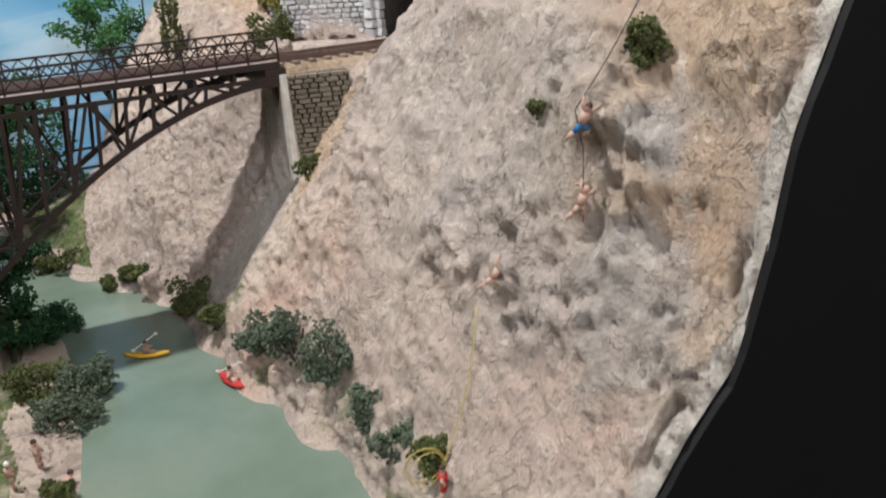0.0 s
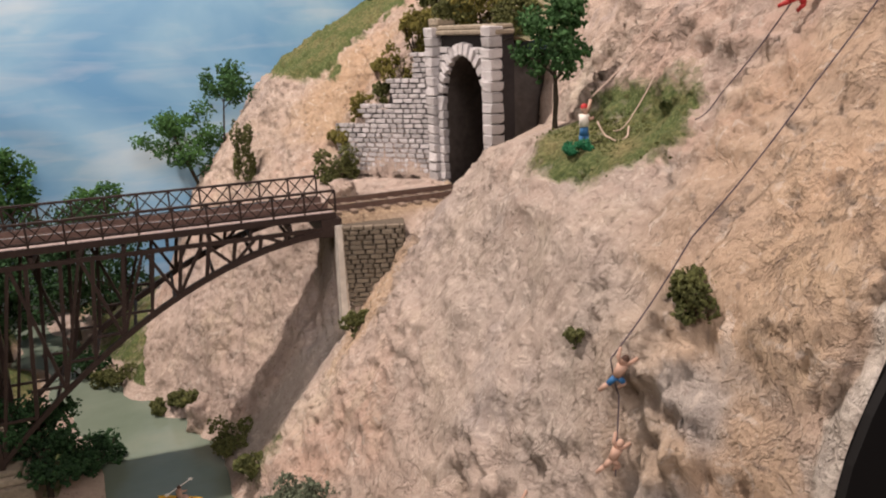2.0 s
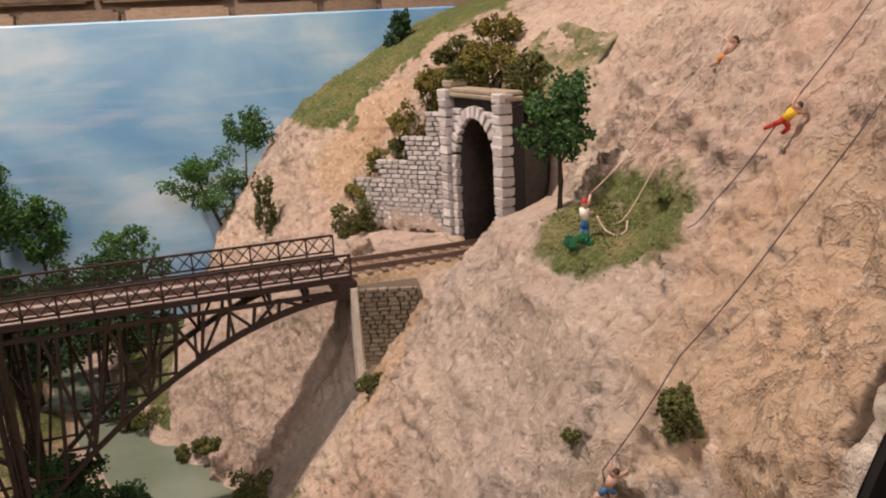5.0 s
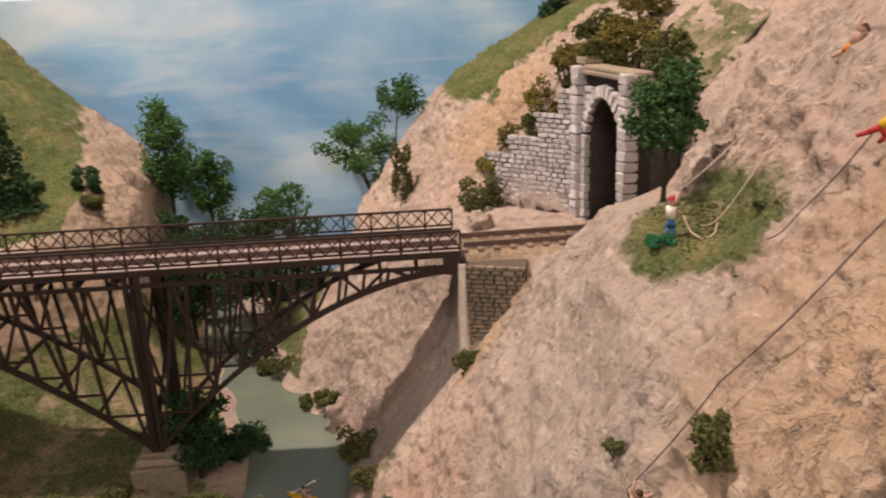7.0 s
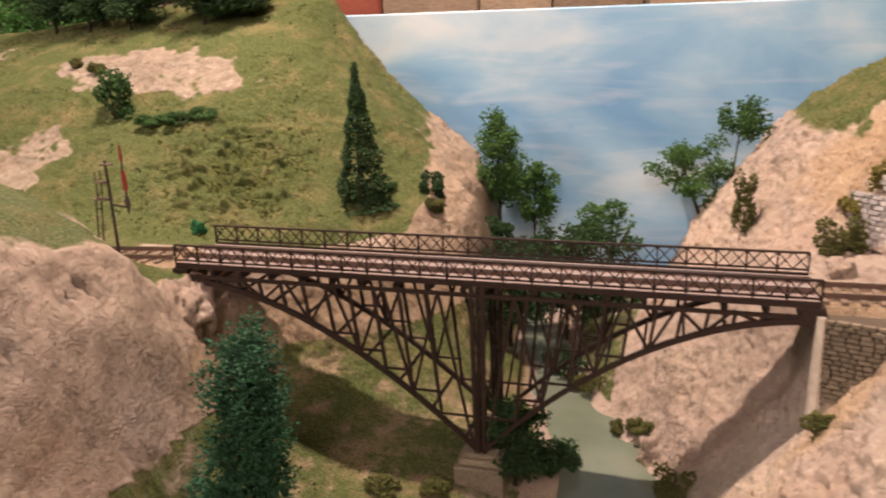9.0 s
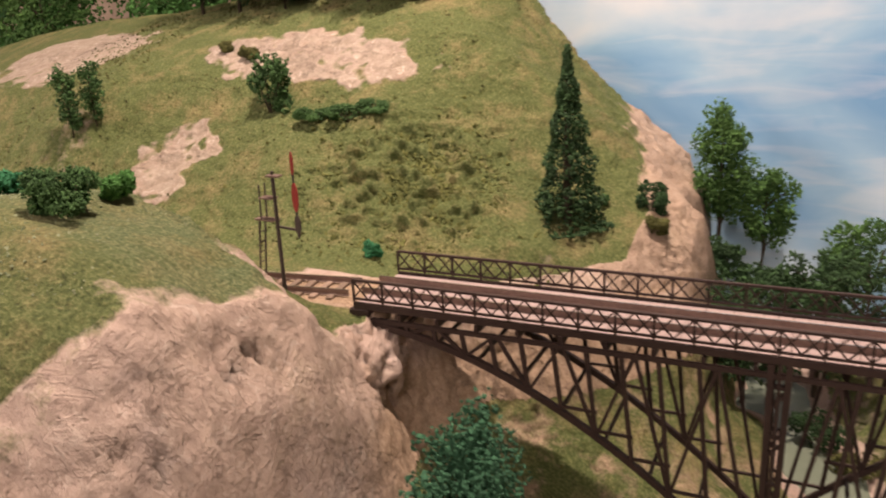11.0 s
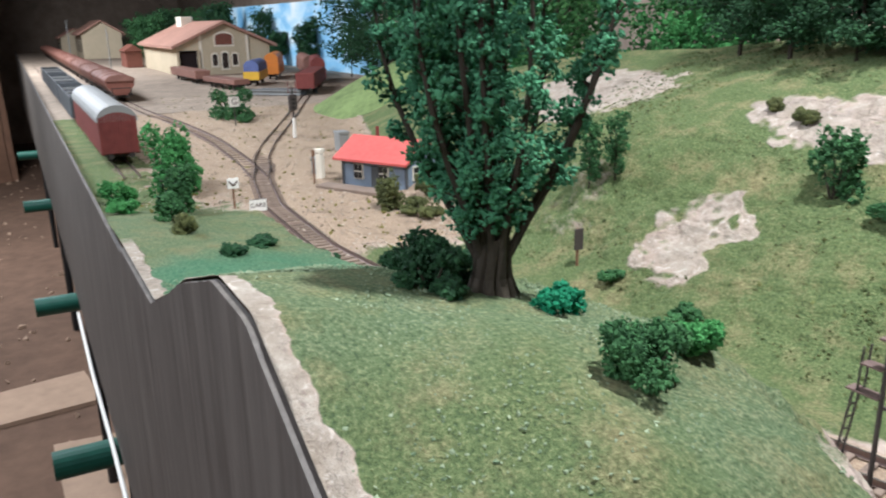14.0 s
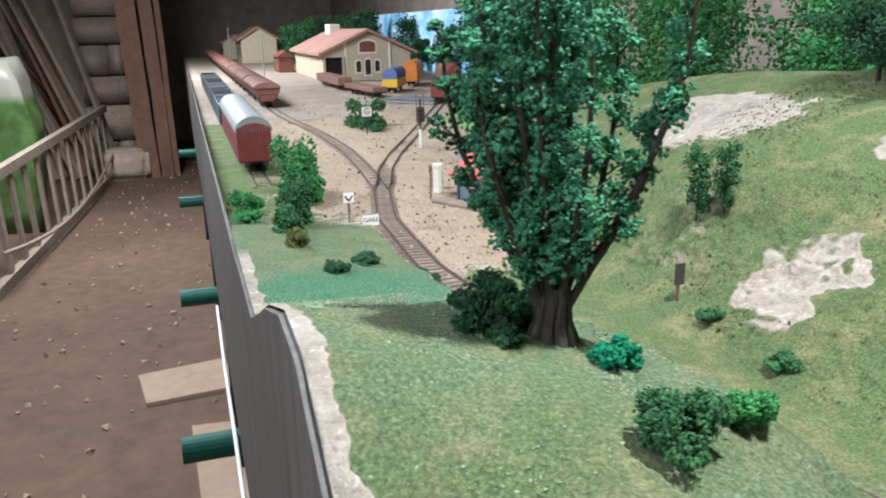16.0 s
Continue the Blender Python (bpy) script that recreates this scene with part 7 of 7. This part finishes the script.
colour_light()
for k, (x, y, sx, sy, sz) in enumerate(((-1.62, 0.50, 0.03, 0.022, 0.04), (-1.50, 0.49, 0.02, 0.02, 0.025), (-1.40, 0.37, 0.018, 0.016, 0.03), (-1.36, 0.36, 0.012, 0.012, 0.05))):
    bm = bmesh.new()
    box(bm, (-sx / 2, -sy / 2, -0.001), (sx / 2, sy / 2, sz * 0.85), 0.0015)
    box(bm, (-sx * 0.55, -sy * 0.55, sz * 0.85), (sx * 0.55, sy * 0.55, sz), 0.001)
    thing("relay_box", "pale grey lineside equipment box", "equipment box", pose(x, y, 1.079, 0, 0, 12 * k), group="lineside boxes", data=mesh_of("relay_box", bm, M_TRIM if k % 2 else M_SILVER))



def grass_knoll():
    """A low grassed rise between the siding and the hut."""
    bm = bmesh.new()
    rings = []
    for k in range(15):
        r = k / 14
        ring = []
        for a in np.linspace(0, 2 * math.pi, 48, endpoint=False):
            x, y = 0.55 * r * math.cos(a), 0.38 * r * math.sin(a)
            z = 0.165 * (1 - r * r) ** 1.2 + 0.010 * (1 - r) * noise.noise(Vector((x, y, 0)) * 9) - 0.003
            ring.append(bm.verts.new((x, y, z)))
        rings.append(ring)
    for p, q in zip(rings[1:], rings[2:]):
        for k in range(48):
            bm.faces.new((p[k], q[k], q[(k + 1) % 48], p[(k + 1) % 48]))
    cap = bm.verts.new((0, 0, 0.162))
    for k in range(48):
        bm.faces.new((cap, rings[1][k], rings[1][(k + 1) % 48]))
    for v in rings[0]:
        bm.verts.remove(v)
    bmesh.ops.recalc_face_normals(bm, faces=bm.faces)
    thing("ground_knoll", "grassy rise beside the yard siding", "ground", pose(-2.2, 1.06, 1.079), kind="structure", data=mesh_of("ground_knoll", bm, M_KNOLL, smooth=True))


M_KNOLL = plain("knoll_grass", (0.15, 0.20, 0.07), 0.95, 0.0, 55, 0.45, 0.006)
grass_knoll()

# far end of the yard
for name, x, y, L, W, H, text in (("station_building", -7.6, 0.62, 0.7, 0.30, 0.20, "far cream station building with a tiled roof"), ("far_house", -8.6, 0.50, 0.5, 0.25, 0.16, "far pale house with a tiled roof")):
    ob = thing(name, text, "building", pose(x, y, 1.079))
    bm = bmesh.new()
    prism(bm, [(-W / 2, 0), (W / 2, 0), (W / 2, H), (0, H * 1.45), (-W / 2, H)], -L / 2, L / 2)
    part("wall", bm, M_CREAM, ob)
    for s in (-1, 1):
        bm = bmesh.new()
        prism(bm, [(0, H * 1.52), (0, H * 1.46), (s * W * 0.6, H * 0.92), (s * W * 0.6, H * 0.98)], -L * 0.53, L * 0.53)
        part("roof_slope", bm, M_TILE, ob)
    for u in (-0.3, 0.0, 0.3):
        bm = bmesh.new()
        box(bm, (u * L - 0.03, -W / 2 - 0.003, H * 0.25), (u * L + 0.03, -W / 2 + 0.002, H * 0.7), 0.001)
        part("window", bm, M_GLASSDARK, ob)
for k, (x, y, h) in enumerate(((-6.2, 0.80, 0.34), (-6.6, 1.00, 0.40), (-7.0, 1.20, 0.38), (-5.9, 1.25, 0.42), (-6.4, 1.35, 0.42), (-7.4, 0.95, 0.36))):
    limb_tree(200 + k, (x, y, 1.079), h, 0.12, (M_LEAF, M_LEAF_DARK)[k % 2], "far green tree at the end of the yard", 0.006, 12, 0.009, 70, 0.1, 0.45)
for k, (x, y, h, r) in enumerate(((-5.3, 1.40, 0.36, 0.09), (-5.0, 1.40, 0.22, 0.06), (-4.45, 1.40, 0.28, 0.06), (-3.7, 1.36, 0.40, 0.13), (-3.3, 1.30, 0.40, 0.13), (-2.8, 1.22, 0.40, 0.12))):
    limb_tree(210 + k, (x, y, 1.079), h, r, M_LEAF_DARK, "dark green tree before the yard's painted sky", 0.005, 12, 0.007, 80, 0.08, 0.45)
slab("backdrop_yard", "light blue painted sky board behind the yard", "backdrop", (-7.3, 1.46, 1.0), (-3.6, 1.472, 1.45), M_SKY, 0.002)
for x, y, h in ((-5.2, 0.45, 0.25), (-6.9, 0.35, 0.3)):
    bm = bmesh.new()
    tube(bm, [(0, 0, 0), (0, 0, h)], 0.004, 8, 0.003)
    thing("lamp_post", "thin grey yard lamp post", "lamp post", pose(x, y, 1.079), data=mesh_of("lamp_post", bm, M_SILVER))
bm = bmesh.new()
box(bm, (-0.12, -0.05, 0), (0.12, 0.05, 0.1), 0.004)
prism(bm, [(-0.06, 0.1), (0.06, 0.1), (0.0, 0.14)], -0.13, 0.13)
thing("goods_hut", "dark brown plank hut between the far tracks", "hut", pose(-5.6, 0.62, 1.079), data=mesh_of("goods_hut", bm, M_BROWNWAGON))


def yard_ballast():
    """Loose stones, clods and weeds over the yard's sand."""
    rng = np.random.default_rng(31)
    for name, label, n, mat, size in (("ballast_chips", "pale and brown ballast chips over the yard", 7000, M_YARDCHIP, 0.0023), ("yard_weeds", "low dry weeds in the yard", 900, M_LEAF_YELLOW, 0.0042)):
        x, y = -0.90 - 2.2 * rng.uniform(0, 1, n) ** 1.6, rng.uniform(0.06, 0.72, n)
        c = np.array([(a, b, ground_z(a, b) + 0.0005) for a, b in zip(x, y)])
        off_line = np.minimum(np.abs(c[:, 1] - np.interp(c[:, 0], *TRACK)), 1)
        c = c[(c[:, 2] < 1.096) & ((off_line > 0.02) | (name == "ballast_chips"))]
        tagged(new(name, clump_mesh(name, c, rng.uniform(0.35, 1.3, len(c)) * size, mat, rng)), label, "ballast", "", "stuff")


M_YARDCHIP = foliage("mixed_ballast_stone", (0.22, 0.165, 0.12), (0.60, 0.52, 0.42), 60)
yard_ballast()


# ---- the barn room ----
M_OLDWOOD = plain("weathered_brown_timber", (0.19, 0.105, 0.065), 0.85, 0.0, 14, 0.35, 0.004)
M_PALEWOOD = plain("pale_grey_timber", (0.30, 0.235, 0.17), 0.85, 0.0, 18, 0.25, 0.003)
M_ROOMSTONE = plain("pale_wall_stone", (0.38, 0.29, 0.22), 0.95, 0.0, 12, 0.35, 0.012, 0.25)
M_REDBRICK = plain("old_red_brick", (0.34, 0.10, 0.07), 0.9, 0.0, 20, 0.25, 0.006, 0.2)
M_GREENPIPE = plain("dark_green_pipe_paint", (0.012, 0.075, 0.05), 0.45, 0.0, 40, 0.2, 0.0)
M_BLACKPIPE = plain("black_steel_tube", (0.02, 0.02, 0.02), 0.45, 0.2, 40, 0.2, 0.0)
M_BOARD = plain("pale_plywood_board", (0.34, 0.235, 0.16), 0.8, 0.0, 20, 0.2, 0.001)

ROOMBLOCKS = []
for _k in range(5):
    _bm = bmesh.new()
    bmesh.ops.create_cube(_bm, size=1.0)
    bmesh.ops.bevel(_bm, geom=_bm.edges[:], offset=0.045, segments=2, affect="EDGES")
    for _v in _bm.verts:
        _v.co += Vector((noise.noise(_v.co * 2 + Vector((_k, 0, 0))), noise.noise(_v.co * 2 + Vector((0, _k, 5))), noise.noise(_v.co * 2 + Vector((3, 0, _k))))) * 0.06
    ROOMBLOCKS.append(mesh_of("wall_stone", _bm, M_ROOMSTONE, smooth=True))
REDBLOCK = ROOMBLOCKS[0].copy()
REDBLOCK.materials[0] = M_REDBRICK


def back_wall_stones():
    wall = bpy.data.objects["wall_back"]
    rng = np.random.default_rng(5)
    z = 1.10
    while z < 1.62:
        h = rng.uniform(0.09, 0.14)
        x = -1.9
        while x < 1.5:
            w = rng.uniform(0.13, 0.32)
            red = rng.uniform() < 0.16
            ob = part("wall_stone", REDBLOCK if red else ROOMBLOCKS[rng.integers(5)], None, wall)
            ob.matrix_basis = Matrix.Translation((x + w / 2, 1.89, z + h / 2)) @ Matrix.Diagonal((w - 0.018, 0.06, h - 0.016, 1))
            x += w
        z += h


back_wall_stones()


def stone_pillar():
    pillar = thing("stone_pillar", "rough pillar of stacked pale stone blocks", "pillar", pose(-9.0, -0.78, 0))
    z, k = 0.0, 0
    rng = np.random.default_rng(8)
    while z < 2.65:
        h = rng.uniform(0.24, 0.38)
        cuts = [(-0.22, 0.22)] if k % 3 else [(-0.22, 0.05), (0.06, 0.22)]
        for a, b in cuts:
            ob = part("stone_block", ROOMBLOCKS[rng.integers(5)], None, pillar)
            ob.matrix_basis = Matrix.Translation((rng.uniform(-0.02, 0.02), (a + b) / 2, z + h / 2)) @ Matrix.Diagonal((0.4, b - a, h - 0.02, 1))
        z += h
        k += 1


stone_pillar()
slab("wall_partition", "rough dim stone wall behind stacked timber", "wall", (-9.4, -3.0, 0), (-9.2, -0.35, 2.7), M_BARN)


def timber(label, a, b, w, h, mat, category="plank", name="plank", group="leaning timber"):
    """A board from a to b, a little warped."""
    a, b = Vector(a), Vector(b)
    bm = bmesh.new()
    d = b - a
    m = Matrix.Translation(a) @ d.to_track_quat("X", "Z").to_matrix().to_4x4()
    n = 8
    rings = []
    for k in range(n + 1):
        t = k / n
        bow = 0.012 * math.sin(math.pi * t) * d.length
        rings.append([bm.verts.new(m @ Vector((t * d.length, y, z + bow * 0.4))) for y, z in ((-w / 2, -h / 2), (w / 2, -h / 2), (w / 2 * 0.97, h / 2), (-w / 2 * 0.97, h / 2))])
    for p, q in zip(rings, rings[1:]):
        for s in range(4):
            bm.faces.new((p[s], p[(s + 1) % 4], q[(s + 1) % 4], q[s]))
    bm.faces.new(rings[0][::-1])
    bm.faces.new(rings[-1])
    return thing(name, label, category, group=group, data=mesh_of(name, bm, mat))


def wooden_post():
    post = thing("wooden_post", "thick reddish-brown timber post standing on the earth floor", "post", pose(-8.2, -0.31, 0))
    for y0, y1, x0, x1, lean in ((-0.19, -0.02, -0.12, 0.12, 0.10), (-0.005, 0.11, -0.10, 0.10, 0.07), (0.115, 0.165, -0.05, 0.08, 0.05)):
        bm = bmesh.new()
        n = 10
        rings = []
        for k in range(n + 1):
            z = 2.7 * k / n
            s = -lean * z / 2.7 + 0.012 * noise.noise(Vector((y0 * 9, z * 2, 0)))
            rings.append([bm.verts.new((x, y + s, z)) for x, y in ((x0, y0), (x1, y0), (x1, y1), (x0, y1))])
        for p, q in zip(rings, rings[1:]):
            for k in range(4):
                bm.faces.new((p[k], p[(k + 1) % 4], q[(k + 1) % 4], q[k]))
        part("timber", bm, M_OLDWOOD, post)


wooden_post()
timber("old door frame plank behind the post", (-8.9, -0.42, 0.0), (-8.9, -0.47, 2.5), 0.12, 0.05, M_OLDWOOD)
timber("old door frame plank behind the post", (-8.95, -0.56, 0.0), (-8.95, -0.58, 2.5), 0.08, 0.05, M_OLDWOOD)
rng_t = np.random.default_rng(12)
for k in range(13):
    foot = -0.75 - 0.10 * k + rng_t.uniform(-0.05, 0.05)
    run = rng_t.uniform(0.7, 1.3)
    timber("long weathered plank leaning against the stone wall", (-8.75 + 0.03 * k, foot, 0.02), (-9.05 + 0.02 * k, foot - run, rng_t.uniform(1.7, 2.5)), rng_t.uniform(0.05, 0.13), 0.03, (M_OLDWOOD, M_PALEWOOD)[int(rng_t.integers(2))])
M_GREYWOOD = plain("dusty_grey_brown_timber", (0.27, 0.205, 0.155), 0.9, 0.0, 16, 0.4, 0.004)
for k in range(11):
    foot = -0.70 - 0.055 * k
    timber("dusty grey-brown plank leaning in the corner", (-8.40 + 0.06 * (k % 4), foot, 0.02), (-8.62 + 0.06 * (k % 4), foot - rng_t.uniform(0.55, 0.95), rng_t.uniform(1.9, 2.5)), rng_t.uniform(0.04, 0.10), rng_t.uniform(0.025, 0.05), (M_GREYWOOD, M_PALEWOOD, M_OLDWOOD)[k % 3])
bm = bmesh.new()
bmesh.ops.create_cube(bm, size=1.0, matrix=Matrix.Diagonal((0.35, 0.42, 0.30, 1)))
bmesh.ops.bevel(bm, geom=bm.edges[:], offset=0.05, segments=3, affect="EDGES")
bmesh.ops.subdivide_edges(bm, edges=bm.edges[:], cuts=2, use_grid_fill=True)
for v in bm.verts:
    v.co += Vector((1, 1, 1)) * 0.02 * noise.noise(v.co * 6)
thing("stone_block", "squared grey stone block at the foot of the post", "stone", pose(-8.15, -0.63, 0.145), data=mesh_of("stone_block", bm, M_ROOMSTONE, smooth=True))


def low_fence():
    """A wooden railing that lies along the aisle: two rails with flat balusters and a slack cord."""
    a, b = Vector((-4.2, -1.12, 0.03)), Vector((-8.35, -0.76, 0.03))
    ta, tb = Vector((-4.2, -1.14, 0.60)), Vector((-8.35, -0.78, 0.66))
    fence = thing("wooden_railing", "pale weathered wooden railing along the aisle", "railing")
    for p, q, w in ((a, b, 0.07), (ta, tb, 0.06)):
        bm = bmesh.new()
        beam(bm, p, q, 0.05, w)
        part("rail", bm, M_PALEWOOD, fence)
    for k in range(14):
        t = (k + 0.3) / 14
        bm = bmesh.new()
        beam(bm, a.lerp(b, t), ta.lerp(tb, t), 0.08, 0.022)
        part("baluster", bm, M_PALEWOOD, fence)
    bm = bmesh.new()
    tube(bm, [a.lerp(b, t) + Vector((0, 0.06, 0.28 - 0.22 * math.sin(math.pi * t))) for t in np.linspace(0.1, 1, 20)], 0.012, 6)
    thing("cord", "slack pale cord hanging along the railing", "cord", data=mesh_of("cord", bm, M_PALEWOOD, smooth=True))


low_fence()


def sack():
    bm = bmesh.new()
    bmesh.ops.create_cube(bm, size=1.0, matrix=Matrix.Diagonal((0.42, 0.56, 1.2, 1)))
    bmesh.ops.subdivide_edges(bm, edges=bm.edges[:], cuts=7, use_grid_fill=True)
    for v in bm.verts:
        z = v.co.z / 0.6
        puff = 1 + 0.14 * (1 - z * z) - 0.12 * max(0.0, z) ** 3
        v.co = Vector((v.co.x * puff, v.co.y * puff, v.co.z)) + Vector((1, 1, 0.5)) * 0.05 * noise.noise(v.co * 4)
    root = thing("sack", "big green printed plastic sack standing against the railing", "sack", pose(-6.35, -1.38, 0.6))
    green, nt, bsdf = nodes_of("green_printed_plastic", 0.4)
    n = noise_node(nt, 6, 5, 0.6)
    tc = nt.nodes.new("ShaderNodeTexCoord")
    sep = nt.nodes.new("ShaderNodeSeparateXYZ")
    nt.links.new(tc.outputs["Object"], sep.inputs[0])
    printed = ramp_node(nt, n.outputs[0], [(0.3, (0.04, 0.08, 0.02)), (0.55, (0.11, 0.18, 0.05)), (0.75, (0.26, 0.28, 0.12))])
    top = ramp_node(nt, sep.outputs["Z"], [(0.30, (0, 0, 0)), (0.36, (1, 1, 1))])
    nt.links.new(mix_node(nt, top.outputs[0], printed.outputs[0], (0.24, 0.22, 0.17)), bsdf.inputs["Base Color"])
    part("bag", bm, green, root, smooth=True)
    bm = bmesh.new()
    box(bm, (0.268, -0.20, 0.0), (0.276, 0.06, 0.16), 0.002)
    part("printed_panel", bm, WHITE, root, "white printed panel")
    bm = bmesh.new()
    for z in (0.04, 0.085, 0.125):
        box(bm, (0.2765, -0.15, z), (0.279, 0.01, z + 0.02))
    part("print_bars", bm, RED, root, "red print bars")


sack()
for label, corners in (("pale plywood offcut lying on the floor", ((-3.27, -0.33), (-3.33, 0.01), (-3.03, 0.05), (-2.99, -0.29))), ("pale board lying on the floor under the layout edge", ((-2.75, -0.13), (-2.72, 0.20), (-1.95, 0.17), (-1.98, -0.10)))):
    bm = bmesh.new()
    lo = [bm.verts.new((x, y, 0.001)) for x, y in corners]
    hi = [bm.verts.new((x, y, 0.016)) for x, y in corners]
    for k in range(4):
        bm.faces.new((lo[k], lo[(k + 1) % 4], hi[(k + 1) % 4], hi[k]))
    bm.faces.new(hi)
    bm.faces.new(lo[::-1])
    bmesh.ops.recalc_face_normals(bm, faces=bm.faces)
    thing("board", label, "board", data=mesh_of("board", bm, M_BOARD))
for k, x in enumerate((-1.52, -2.45, -3.9, -5.5)):
    tube_ob = thing("support_trestle", "table trestle with a dark green padded bar end", "trestle", pose(x, 0, 0), group="layout trestles")
    bm = bmesh.new()
    bmesh.ops.create_cone(bm, cap_ends=True, segments=20, radius1=0.026, radius2=0.026, depth=0.9, matrix=Matrix.Translation((0, 0.34, 0.585)) @ Matrix.Rotation(math.pi / 2, 4, "X"))
    part("padded_bar", bm, M_GREENPIPE, tube_ob, "dark green padded bar")
    for y in (0.02, 0.70):
        bm = bmesh.new()
        tube(bm, [(0.03, y, 0.0), (0.0, y, 0.57)], 0.014, 8)
        part("leg", bm, M_BLACKPIPE, tube_ob, "black steel leg")
    bm = bmesh.new()
    tube(bm, [(-0.3, 0.03, 0.56), (0, 0.03, 0.30), (0.3, 0.03, 0.56)], 0.010, 8)
    part("brace", bm, M_BLACKPIPE, tube_ob)
bm = bmesh.new()
tube(bm, [(-2.3, -0.010, 0.60), (-1.9, -0.012, 0.585), (-1.5, -0.012, 0.612), (-1.2, -0.012, 0.598), (-0.8, -0.012, 0.602)], 0.004, 8)
thing("white_cable", "white cable run along the bottom of the layout front", "cable", data=mesh_of("white_cable", bm, WHITE, smooth=True))


def floor_litter():
    rng = np.random.default_rng(21)
    c = np.stack([rng.uniform(-9, -1.5, 220), rng.uniform(-1.0, 0.05, 220), np.full(220, 0.004)], -1)
    s = rng.uniform(0.008, 0.025, 220)
    data = clump_mesh("floor_litter", c, s, M_BOARD, rng)
    tagged(new("floor_litter", data), "scattered dry leaves and chips on the earth floor", "litter", "", "stuff")


floor_litter()
